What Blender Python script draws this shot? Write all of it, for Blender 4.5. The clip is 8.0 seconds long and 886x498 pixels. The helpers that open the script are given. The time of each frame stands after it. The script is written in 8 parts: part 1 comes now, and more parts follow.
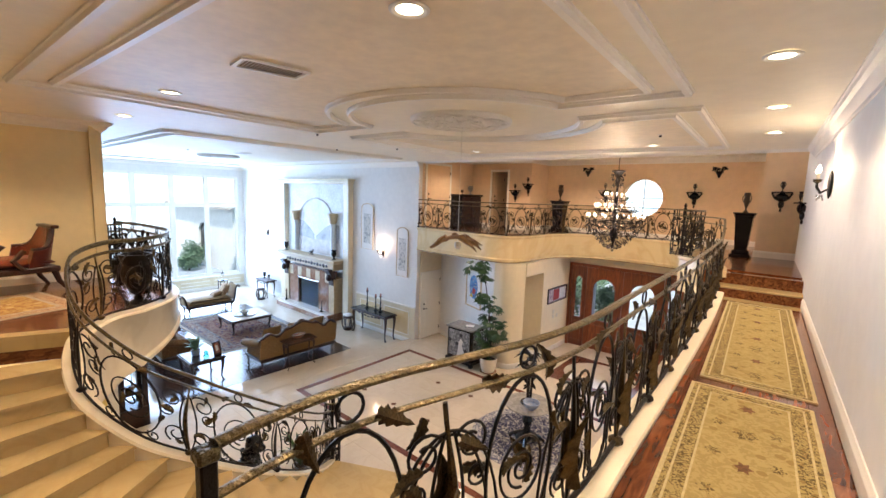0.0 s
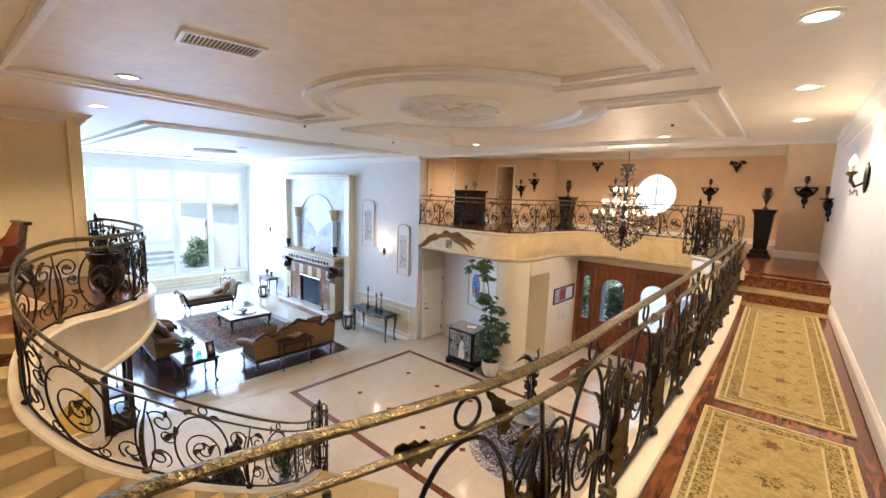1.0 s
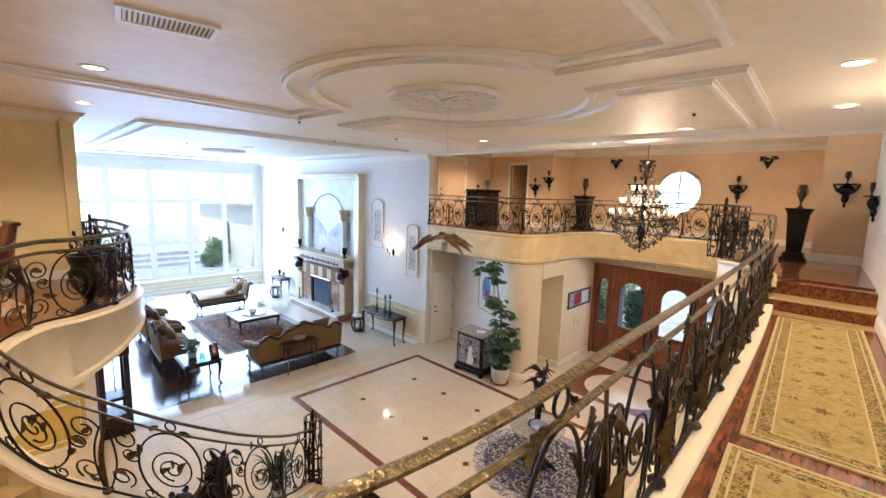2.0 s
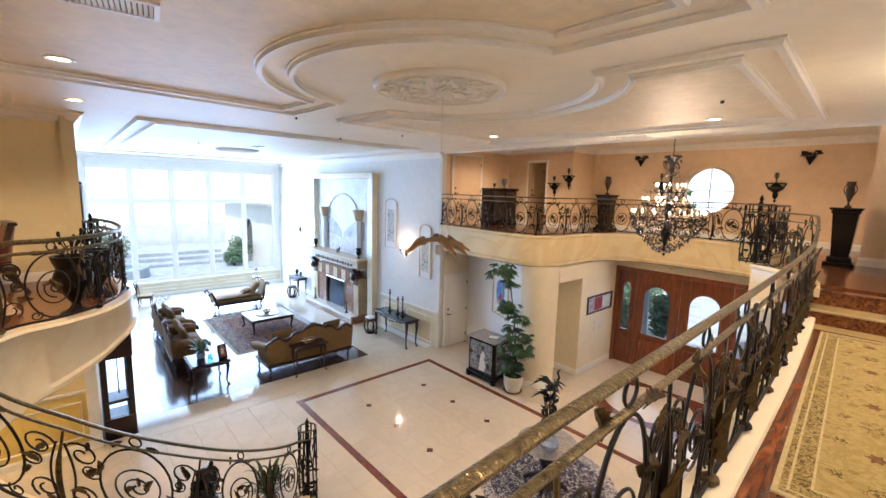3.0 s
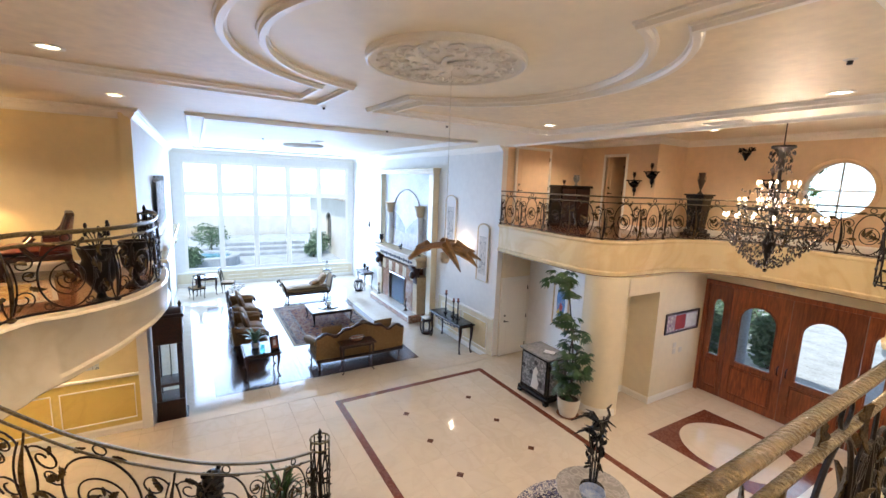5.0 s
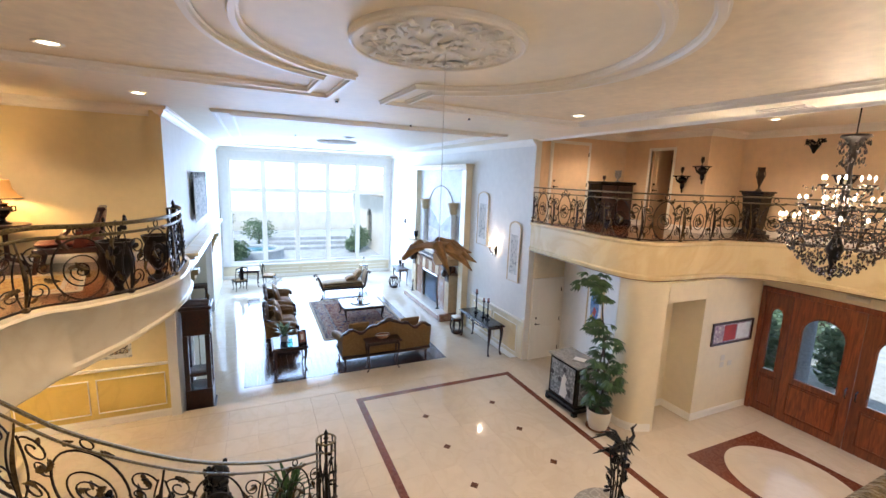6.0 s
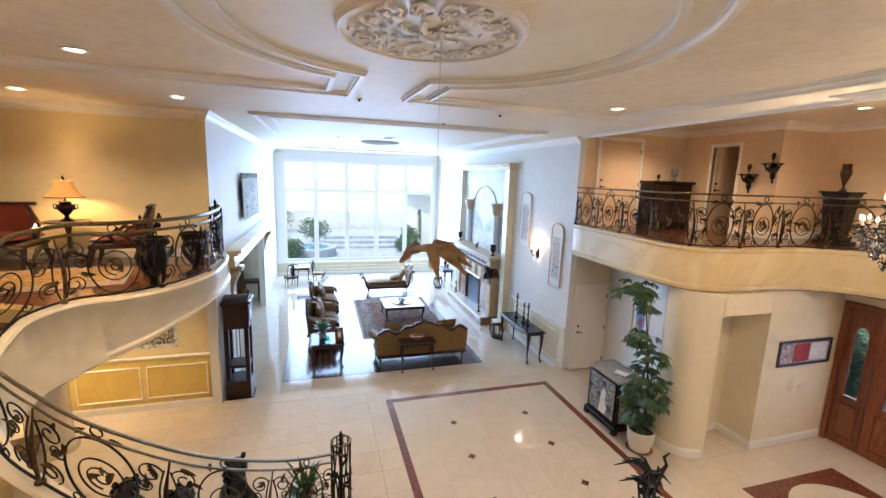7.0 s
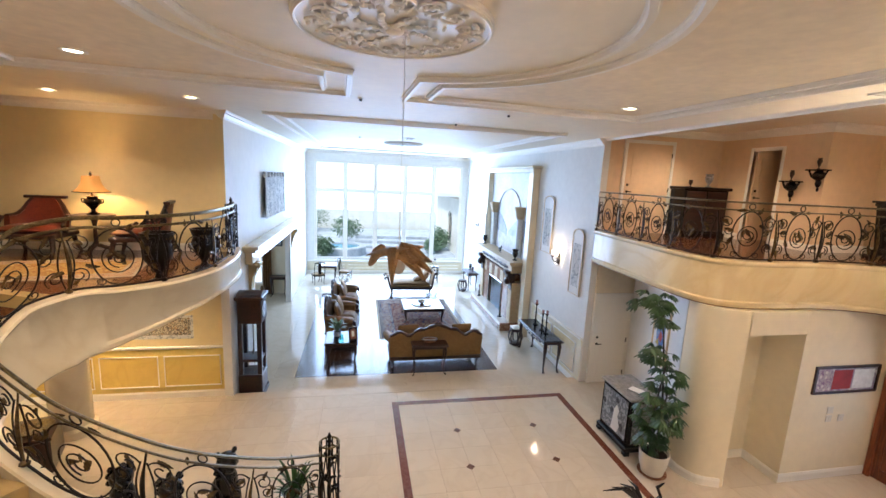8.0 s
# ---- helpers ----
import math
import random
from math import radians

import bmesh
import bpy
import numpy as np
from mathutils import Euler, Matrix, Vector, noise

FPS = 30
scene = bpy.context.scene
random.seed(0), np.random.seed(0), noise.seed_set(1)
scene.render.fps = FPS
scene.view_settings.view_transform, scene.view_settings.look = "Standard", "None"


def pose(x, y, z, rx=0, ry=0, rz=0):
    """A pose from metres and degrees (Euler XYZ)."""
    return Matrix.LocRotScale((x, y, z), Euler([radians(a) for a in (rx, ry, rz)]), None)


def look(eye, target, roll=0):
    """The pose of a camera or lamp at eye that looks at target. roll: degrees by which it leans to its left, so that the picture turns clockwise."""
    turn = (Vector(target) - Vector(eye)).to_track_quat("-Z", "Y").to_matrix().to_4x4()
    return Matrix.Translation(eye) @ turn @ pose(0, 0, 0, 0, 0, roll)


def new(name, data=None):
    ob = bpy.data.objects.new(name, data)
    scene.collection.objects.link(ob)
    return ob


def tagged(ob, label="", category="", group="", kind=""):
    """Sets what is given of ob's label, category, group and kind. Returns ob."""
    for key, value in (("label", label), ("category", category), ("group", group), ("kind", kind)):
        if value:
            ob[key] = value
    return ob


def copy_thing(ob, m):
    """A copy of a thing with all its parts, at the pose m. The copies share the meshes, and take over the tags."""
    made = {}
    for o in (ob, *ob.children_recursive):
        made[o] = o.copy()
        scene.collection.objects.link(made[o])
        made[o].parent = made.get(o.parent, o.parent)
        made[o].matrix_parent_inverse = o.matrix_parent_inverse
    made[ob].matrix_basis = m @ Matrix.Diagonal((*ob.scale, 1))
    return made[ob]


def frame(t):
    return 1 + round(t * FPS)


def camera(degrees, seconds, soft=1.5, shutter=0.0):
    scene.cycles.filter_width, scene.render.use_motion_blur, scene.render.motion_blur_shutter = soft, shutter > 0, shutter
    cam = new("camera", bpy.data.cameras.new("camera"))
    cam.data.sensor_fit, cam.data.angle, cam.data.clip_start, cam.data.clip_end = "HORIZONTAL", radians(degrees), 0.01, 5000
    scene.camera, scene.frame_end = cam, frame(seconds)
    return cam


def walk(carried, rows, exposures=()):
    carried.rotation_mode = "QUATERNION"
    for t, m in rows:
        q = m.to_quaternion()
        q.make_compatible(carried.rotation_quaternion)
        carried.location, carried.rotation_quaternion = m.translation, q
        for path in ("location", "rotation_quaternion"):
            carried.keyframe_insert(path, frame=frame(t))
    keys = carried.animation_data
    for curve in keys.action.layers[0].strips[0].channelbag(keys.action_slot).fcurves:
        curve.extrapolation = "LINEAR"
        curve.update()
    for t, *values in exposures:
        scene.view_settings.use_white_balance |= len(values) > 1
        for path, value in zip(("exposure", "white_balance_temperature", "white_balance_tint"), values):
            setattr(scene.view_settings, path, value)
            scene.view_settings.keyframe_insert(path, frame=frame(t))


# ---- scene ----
cam = camera(93.1, 8.0)
PATH = [
    (0, (0.263, 0.204, 4.725), (-1.018, 1.718, 4.472), 2.0),
    (0.5, (0.217, 0.477, 4.717), (-1.076, 1.979, 4.447), 2.2),
    (1, (0.177, 0.732, 4.713), (-1.142, 2.211, 4.442), 2.0),
    (1.5, (0.138, 0.989, 4.704), (-1.217, 2.434, 4.432), 1.9),
    (3, (0.046, 1.8, 4.691), (-1.423, 3.127, 4.412), 1.6),
    (3.5, (-0.003, 2.067, 4.702), (-1.534, 3.322, 4.417), 1.7),
    (4, (-0.04, 2.338, 4.706), (-1.629, 3.517, 4.42), 1.6),
    (4.5, (-0.072, 2.608, 4.707), (-1.722, 3.699, 4.413), 1.9),
    (6, (-0.186, 3.439, 4.703), (-1.984, 4.25, 4.373), 2.1),
    (6.5, (-0.203, 3.702, 4.702), (-2.054, 4.383, 4.368), 2.0),
    (7, (-0.24, 3.979, 4.699), (-2.13, 4.54, 4.363), 1.9),
    (7.5, (-0.27, 4.271, 4.712), (-2.183, 4.752, 4.38), 2.3),
    (8, (-0.263, 4.563, 4.714), (-2.196, 4.949, 4.38), 2.8),
]
walk(cam, [(t, look(eye, target, roll)) for t, eye, target, roll in PATH], exposures=[(0, 0.08), (4, 0.04), (8, -0.02)])

# ---- world and lights ----
world = bpy.data.worlds.new("sky")
scene.world = world
world.use_nodes = True
wn = world.node_tree.nodes
sky = wn.new("ShaderNodeTexSky")
sky.sky_type = "NISHITA"
sky.sun_disc = False
sky.sun_elevation, sky.sun_rotation = radians(58), radians(125)
wn["Background"].inputs["Strength"].default_value = 0.15
world.node_tree.links.new(sky.outputs[0], wn["Background"].inputs["Color"])


def lamp(name, kind, m, energy, colour, size=0.1, size_y=None, spot=None, spread=None):
    d = bpy.data.lights.new(name, kind)
    d.energy, d.color = energy, colour
    if kind == "AREA":
        d.size = size
        if size_y:
            d.shape, d.size_y = "RECTANGLE", size_y
        if spread:
            d.spread = radians(spread)
    elif kind == "SUN":
        d.angle = radians(size)
    else:
        d.shadow_soft_size = size
    if spot:
        d.spot_size, d.spot_blend = radians(spot), 0.7
    ob = new(name, d)
    ob.matrix_world = m
    return ob


WARM, COOL = (1.0, 0.75, 0.54), (0.40, 0.60, 1.0)
lamp("sun", "SUN", look((14, -10, 28), (0, 0, 0)), 5.0, (1.0, 0.95, 0.86), 0.53)
# added area lamps stand in for daylight at the tall windows and entrance doors
lamp("window_light", "AREA", look((-20.9, 5.95, 2.9), (-10, 5.95, 2.0)), 1200, COOL, 7.0, 4.6)
# added fill for the side room; the wall behind it has no window
lamp("side_room_fill", "AREA", look((-13.0, -2.2, 1.8), (-13.0, 4, 1.0)), 90, COOL, 3.0, 2.2)
lamp("entry_light", "AREA", look((-3.6, 13.12, 1.65), (-3.6, 8, 0.8)), 16, COOL, 2.0, 1.6)

# ---- geometry helpers ----
TAU = 2 * math.pi


class G:
    """Vertices and faces gathered for one mesh."""

    def __init__(self):
        self.v, self.f = [], []

    def add(self, v, f):
        n = len(self.v)
        self.v += [tuple(p) for p in v]
        self.f += [tuple(i + n for i in q) for q in f]
        return self

    def box(self, x0, x1, y0, y1, z0, z1, c=0.0):
        if c <= 0:
            v = [(x, y, z) for z in (z0, z1) for y in (y0, y1) for x in (x0, x1)]
            return self.add(v, [(0, 2, 3, 1), (4, 5, 7, 6), (0, 1, 5, 4), (2, 6, 7, 3), (0, 4, 6, 2), (1, 3, 7, 5)])
        lo, hi, v, idx = (x0, y0, z0), (x1, y1, z1), [], {}
        for sx in (0, 1):
            for sy in (0, 1):
                for sz in (0, 1):
                    s = (sx, sy, sz)
                    for a in range(3):
                        idx[s, a] = len(v)
                        v.append(tuple((hi[k] if s[k] else lo[k]) + (0 if k == a else (-c if s[k] else c)) for k in range(3)))
        f = []
        for a in range(3):
            b, d = (a + 1) % 3, (a + 2) % 3
            for side in (0, 1):
                q = []
                for p, r in ((0, 0), (1, 0), (1, 1), (0, 1)):
                    s = [0, 0, 0]
                    s[a], s[b], s[d] = side, p, r
                    q.append(idx[tuple(s), a])
                f.append(tuple(q) if side else tuple(reversed(q)))
            for p in (0, 1):
                for r in (0, 1):
                    s0, s1 = [0, 0, 0], [0, 0, 0]
                    s0[b] = s1[b] = p
                    s0[d] = s1[d] = r
                    s1[a] = 1
                    q = (idx[tuple(s0), b], idx[tuple(s1), b], idx[tuple(s1), d], idx[tuple(s0), d])
                    f.append(q if p == r else tuple(reversed(q)))
        for s in [(i, j, k) for i in (0, 1) for j in (0, 1) for k in (0, 1)]:
            q = (idx[s, 0], idx[s, 1], idx[s, 2])
            f.append(q if sum(s) % 2 else tuple(reversed(q)))
        return self.add(v, f)

    def prism(self, poly, z0, z1):
        """An upright prism over a plan polygon given counter-clockwise."""
        n = len(poly)
        v = [(x, y, z0) for x, y in poly] + [(x, y, z1) for x, y in poly]
        f = [tuple(range(n - 1, -1, -1)), tuple(range(n, 2 * n))]
        f += [(i, (i + 1) % n, n + (i + 1) % n, n + i) for i in range(n)]
        return self.add(v, f)

    def lathe(self, prof, n=20, at=(0, 0, 0), sx=1.0, sy=1.0, caps=True):
        v, f, m = [], [], len(prof)
        for i in range(n):
            a = TAU * i / n
            v += [(at[0] + r * sx * math.cos(a), at[1] + r * sy * math.sin(a), at[2] + z) for r, z in prof]
        for i in range(n):
            j = (i + 1) % n
            f += [(i * m + k, j * m + k, j * m + k + 1, i * m + k + 1) for k in range(m - 1)]
        if caps:
            f.append(tuple(i * m for i in reversed(range(n))))
            f.append(tuple(i * m + m - 1 for i in range(n)))
        return self.add(v, f)

    def tube(self, pts, r, n=6, closed=False, flat=1.0):
        """A round bar along points. r: one radius or one for each point."""
        pts = [Vector(p) for p in pts]
        k = len(pts)
        rs = r if isinstance(r, (list, tuple)) else [r] * k
        v, f, side = [], [], None
        for i, p in enumerate(pts):
            d = pts[(i + 1) % k] - pts[i - 1] if closed else pts[min(i + 1, k - 1)] - pts[max(i - 1, 0)]
            d = d.normalized() if d.length > 1e-9 else Vector((0, 0, 1))
            if side is None:
                side = d.cross(Vector((0, 0, 1)))
                if side.length < 1e-3:
                    side = d.cross(Vector((0, 1, 0)))
            side = side - d * side.dot(d)
            side = side.normalized() if side.length > 1e-6 else d.orthogonal().normalized()
            up = side.cross(d)
            for j in range(n):
                a = TAU * (j + 0.5) / n
                v.append(p + side * (rs[i] * flat * math.cos(a)) + up * (rs[i] * math.sin(a)))
        for i in range(k if closed else k - 1):
            a, b = i * n, ((i + 1) % k) * n
            f += [(a + j, a + (j + 1) % n, b + (j + 1) % n, b + j) for j in range(n)]
        if not closed:
            f += [tuple(reversed(range(n))), tuple(range((k - 1) * n, k * n))]
        return self.add(v, f)

    def ball(self, c, r, n=10, m=7):
        rx, ry, rz = r if isinstance(r, (list, tuple)) else (r, r, r)
        prof = [(max(1e-4, math.sin(math.pi * i / m)), -math.cos(math.pi * i / m)) for i in range(m + 1)]
        v = []
        g = G().lathe(prof, n)
        v = [(c[0] + x * rx, c[1] + y * ry, c[2] + z * rz) for x, y, z in g.v]
        return self.add(v, g.f)

    def sweep(self, pts, prof, closed=False, up=None):
        """A profile of (out, up) points carried along a path that lies level; out is to the right of the way."""
        k, m = len(pts), len(prof)
        pts = [Vector(p) for p in pts]
        v = []
        for i, p in enumerate(pts):
            a = pts[i] - pts[i - 1] if (closed or i) else pts[1] - pts[0]
            b = pts[(i + 1) % k] - pts[i] if (closed or i < k - 1) else pts[i] - pts[i - 1]
            na, nb = Vector((a.y, -a.x, 0)).normalized(), Vector((b.y, -b.x, 0)).normalized()
            nn = na + nb
            nn = nn.normalized() if nn.length > 1e-6 else na
            nn = nn / max(0.35, nn.dot(na))
            v += [p + nn * o + Vector((0, 0, h)) for o, h in prof]
        f = []
        for i in range(k if closed else k - 1):
            a, b = i * m, ((i + 1) % k) * m
            f += [(a + j, b + j, b + (j + 1) % m, a + (j + 1) % m) for j in range(m)]
        if not closed:
            f += [tuple(range(m)), tuple(reversed(range((k - 1) * m, k * m)))]
        return self.add(v, f)

    def turned(self, m):
        self.v = [tuple(m @ Vector(p)) for p in self.v]
        return self

    def join(self, g, m=None):
        return self.add([m @ Vector(p) for p in g.v] if m else g.v, g.f)


def make(name, g, mat, parent=None, label="", smooth=False, fix=True):
    me = bpy.data.meshes.new(name)
    me.from_pydata(g.v, [], g.f)
    if fix:
        bm = bmesh.new()
        bm.from_mesh(me)
        bmesh.ops.recalc_face_normals(bm, faces=bm.faces)
        bm.to_mesh(me)
        bm.free()
    me.materials.append(mat)
    if smooth:
        me.shade_smooth()
        me.set_sharp_from_angle(angle=radians(38))
    ob = new(name, me)
    if parent:
        ob.parent = parent
    if label:
        tagged(ob, label)
    return ob


def share(name, me, parent, m):
    ob = new(name, me)
    ob.parent = parent
    ob.matrix_basis = m
    return ob


def thing(name, m, label, category, group=""):
    ob = new(name)
    ob.empty_display_size = 0.1
    ob.matrix_basis = m
    return tagged(ob, label, category, group)


def setting(name, g, mat, label, category, smooth=False):
    return tagged(make(name, g, mat, None, "", smooth), label, category, "", "structure")


def spline(pts, n):
    """n points along a smooth curve through pts, evenly spaced."""
    p = [Vector(q) for q in pts]
    p = [p[0] * 2 - p[1]] + p + [p[-1] * 2 - p[-2]]
    fine = []
    for i in range(1, len(p) - 2):
        for s in range(24):
            t = s / 24
            a, b, c, d = p[i - 1], p[i], p[i + 1], p[i + 2]
            fine.append(0.5 * ((2 * b) + (c - a) * t + (2 * a - 5 * b + 4 * c - d) * t * t + (3 * b - a - 3 * c + d) * t ** 3))
    fine.append(p[-2])
    dist = [0.0]
    for a, b in zip(fine, fine[1:]):
        dist.append(dist[-1] + (b - a).length)
    out, j = [], 0
    for i in range(n):
        s = dist[-1] * i / (n - 1)
        while j < len(dist) - 2 and dist[j + 1] < s:
            j += 1
        w = (s - dist[j]) / max(1e-9, dist[j + 1] - dist[j])
        out.append(fine[j].lerp(fine[j + 1], min(1, max(0, w))))
    return out


def length(pts):
    return sum((Vector(b) - Vector(a)).length for a, b in zip(pts, pts[1:]))


# ---- materials ----
def material(name, colour, rough=0.5, metal=0.0, scale=6.0, vary=0.12, bump=0.0, bump_scale=60.0, tone=None, spec=0.5, coat=0.0, sheen=0.0):
    """A surface with variation of its colour at two scales and a fine relief."""
    m = bpy.data.materials.new(name)
    m.use_nodes = True
    n, l = m.node_tree.nodes, m.node_tree.links
    b = n["Principled BSDF"]
    b.inputs["Roughness"].default_value, b.inputs["Metallic"].default_value = rough, metal
    b.inputs["Specular IOR Level"].default_value = spec
    b.inputs["Coat Weight"].default_value = coat
    b.inputs["Coat Roughness"].default_value = 0.08
    if sheen:
        b.inputs["Sheen Weight"].default_value = sheen
    co = n.new("ShaderNodeTexCoord")
    big, fine = n.new("ShaderNodeTexNoise"), n.new("ShaderNodeTexNoise")
    big.inputs["Scale"].default_value, fine.inputs["Scale"].default_value = scale, scale * 9
    big.inputs["Detail"].default_value = fine.inputs["Detail"].default_value = 4
    add = n.new("ShaderNodeMath")
    add.operation = "ADD"
    half = n.new("ShaderNodeMath")
    half.operation = "MULTIPLY"
    half.inputs[1].default_value = 0.5
    ramp = n.new("ShaderNodeValToRGB")
    second = tone or tuple(c * (1 - 2.4 * vary) for c in colour)
    first = tuple(min(0.95, c * (1 + vary)) for c in colour)
    ramp.color_ramp.elements[0].position, ramp.color_ramp.elements[1].position = 0.33, 0.67
    ramp.color_ramp.elements[0].color, ramp.color_ramp.elements[1].color = (*second, 1), (*first, 1)
    for t in (big, fine):
        l.new(co.outputs["Object"], t.inputs["Vector"])
    l.new(big.outputs["Fac"], add.inputs[0])
    l.new(fine.outputs["Fac"], add.inputs[1])
    l.new(add.outputs[0], half.inputs[0])
    l.new(half.outputs[0], ramp.inputs["Fac"])
    l.new(ramp.outputs["Color"], b.inputs["Base Color"])
    rr = n.new("ShaderNodeMapRange")
    rr.inputs["To Min"].default_value, rr.inputs["To Max"].default_value = max(0.02, rough * 0.8), min(1, rough * 1.2)
    l.new(fine.outputs["Fac"], rr.inputs["Value"])
    l.new(rr.outputs[0], b.inputs["Roughness"])
    if bump:
        g, bp = n.new("ShaderNodeTexNoise"), n.new("ShaderNodeBump")
        g.inputs["Scale"].default_value, g.inputs["Detail"].default_value = bump_scale, 3
        bp.inputs["Strength"].default_value, bp.inputs["Distance"].default_value = bump, 0.01
        l.new(co.outputs["Object"], g.inputs["Vector"])
        l.new(g.outputs["Fac"], bp.inputs["Height"])
        l.new(bp.outputs["Normal"], b.inputs["Normal"])
    return m


def wood(name, dark, light, rough=0.35, scale=3.0, stretch=(1, 12, 12), coat=0.3):
    m = material(name, light, rough, coat=coat)
    n, l = m.node_tree.nodes, m.node_tree.links
    b = n["Principled BSDF"]
    co, mp = n.new("ShaderNodeTexCoord"), n.new("ShaderNodeMapping")
    mp.inputs["Scale"].default_value = stretch
    w = n.new("ShaderNodeTexNoise")
    w.inputs["Scale"].default_value, w.inputs["Detail"].default_value, w.inputs["Distortion"].default_value = scale, 5, 1.2
    ramp = n.new("ShaderNodeValToRGB")
    ramp.color_ramp.elements[0].position, ramp.color_ramp.elements[1].position = 0.35, 0.68
    ramp.color_ramp.elements[0].color, ramp.color_ramp.elements[1].color = (*dark, 1), (*light, 1)
    info, mix = n.new("ShaderNodeObjectInfo"), n.new("ShaderNodeMix")
    mix.data_type, mix.blend_type = "RGBA", "MULTIPLY"
    rr = n.new("ShaderNodeMapRange")
    rr.inputs["To Min"].default_value, rr.inputs["To Max"].default_value = 0.75, 1.1
    l.new(info.outputs["Random"], rr.inputs["Value"])
    mix.inputs["Factor"].default_value = 1
    l.new(co.outputs["Object"], mp.inputs["Vector"])
    l.new(mp.outputs["Vector"], w.inputs["Vector"])
    l.new(w.outputs["Fac"], ramp.inputs["Fac"])
    l.new(ramp.outputs["Color"], mix.inputs[6])
    l.new(rr.outputs[0], mix.inputs[7])
    l.new(mix.outputs[2], b.inputs["Base Color"])
    return m


def marble(name, base, vein, rough=0.12, scale=1.2, amount=0.5, gloss=0.5):
    m = material(name, base, rough, spec=gloss)
    n, l = m.node_tree.nodes, m.node_tree.links
    b = n["Principled BSDF"]
    co = n.new("ShaderNodeTexCoord")
    info = n.new("ShaderNodeObjectInfo")
    shift = n.new("ShaderNodeVectorMath")
    shift.operation = "MULTIPLY_ADD"
    shift.inputs[1].default_value = (17, 23, 11)
    l.new(info.outputs["Random"], shift.inputs[0])
    l.new(co.outputs["Object"], shift.inputs[2])
    warp = n.new("ShaderNodeTexNoise")
    warp.inputs["Scale"].default_value, warp.inputs["Detail"].default_value, warp.inputs["Distortion"].default_value = scale, 6, 2.2
    ramp = n.new("ShaderNodeValToRGB")
    e = ramp.color_ramp.elements
    e[0].position, e[1].position = 0.42, 0.58
    e[0].color, e[1].color = (*base, 1), (*base, 1)
    mid = ramp.color_ramp.elements.new(0.5)
    mid.color = (*[a * (1 - amount) + c * amount for a, c in zip(base, vein)], 1)
    cloud, mix = n.new("ShaderNodeTexNoise"), n.new("ShaderNodeMix")
    cloud.inputs["Scale"].default_value, cloud.inputs["Detail"].default_value = scale * 2.6, 5
    mix.data_type, mix.blend_type = "RGBA", "MULTIPLY"
    mix.inputs["Factor"].default_value = 1
    cr = n.new("ShaderNodeMapRange")
    cr.inputs["To Min"].default_value, cr.inputs["To Max"].default_value = 0.93, 1.05
    rnd, sm = n.new("ShaderNodeMapRange"), n.new("ShaderNodeMath")
    rnd.inputs["To Min"].default_value, rnd.inputs["To Max"].default_value = 0.975, 1.02
    sm.operation = "MULTIPLY"
    l.new(info.outputs["Random"], rnd.inputs["Value"])
    for t in (warp, cloud):
        l.new(shift.outputs[0], t.inputs["Vector"])
    l.new(cloud.outputs["Fac"], cr.inputs["Value"])
    l.new(cr.outputs[0], sm.inputs[0])
    l.new(rnd.outputs[0], sm.inputs[1])
    l.new(warp.outputs["Fac"], ramp.inputs["Fac"])
    l.new(ramp.outputs["Color"], mix.inputs[6])
    l.new(sm.outputs[0], mix.inputs[7])
    l.new(mix.outputs[2], b.inputs["Base Color"])
    return m


def patterned(name, ground, figure, third, scale=7.0, rough=0.9, level=0.5):
    """A woven cloth or rug: cells and tendrils in three colours."""
    m = material(name, ground, rough, bump=0.35, bump_scale=350, spec=0.2)
    n, l = m.node_tree.nodes, m.node_tree.links
    b = n["Principled BSDF"]
    co = n.new("ShaderNodeTexCoord")
    vor, noi = n.new("ShaderNodeTexVoronoi"), n.new("ShaderNodeTexNoise")
    vor.inputs["Scale"].default_value = scale
    noi.inputs["Scale"].default_value, noi.inputs["Detail"].default_value, noi.inputs["Distortion"].default_value = scale * 2.2, 2, 1.5
    r1, r2 = n.new("ShaderNodeValToRGB"), n.new("ShaderNodeValToRGB")
    r1.color_ramp.interpolation = r2.color_ramp.interpolation = "CONSTANT"
    r1.color_ramp.elements[0].color, r1.color_ramp.elements[1].color = (1, 1, 1, 1), (0, 0, 0, 1)
    r1.color_ramp.elements[1].position = 0.25
    r2.color_ramp.elements[0].color, r2.color_ramp.elements[1].color = (*ground, 1), (*figure, 1)
    r2.color_ramp.elements[1].position = level
    mix = n.new("ShaderNodeMix")
    mix.data_type = "RGBA"
    mix.inputs[7].default_value = (*third, 1)
    for t in (vor, noi):
        l.new(co.outputs["Object"], t.inputs["Vector"])
    l.new(vor.outputs["Distance"], r1.inputs["Fac"])
    l.new(noi.outputs["Fac"], r2.inputs["Fac"])
    l.new(r1.outputs["Color"], mix.inputs["Factor"])
    l.new(r2.outputs["Color"], mix.inputs[6])
    l.new(mix.outputs[2], b.inputs["Base Color"])
    return m


def glowing(name, colour, strength):
    m = bpy.data.materials.new(name)
    m.use_nodes = True
    b = m.node_tree.nodes["Principled BSDF"]
    b.inputs["Base Color"].default_value = (*colour, 1)
    b.inputs["Emission Color"].default_value, b.inputs["Emission Strength"].default_value = (*colour, 1), strength
    return m


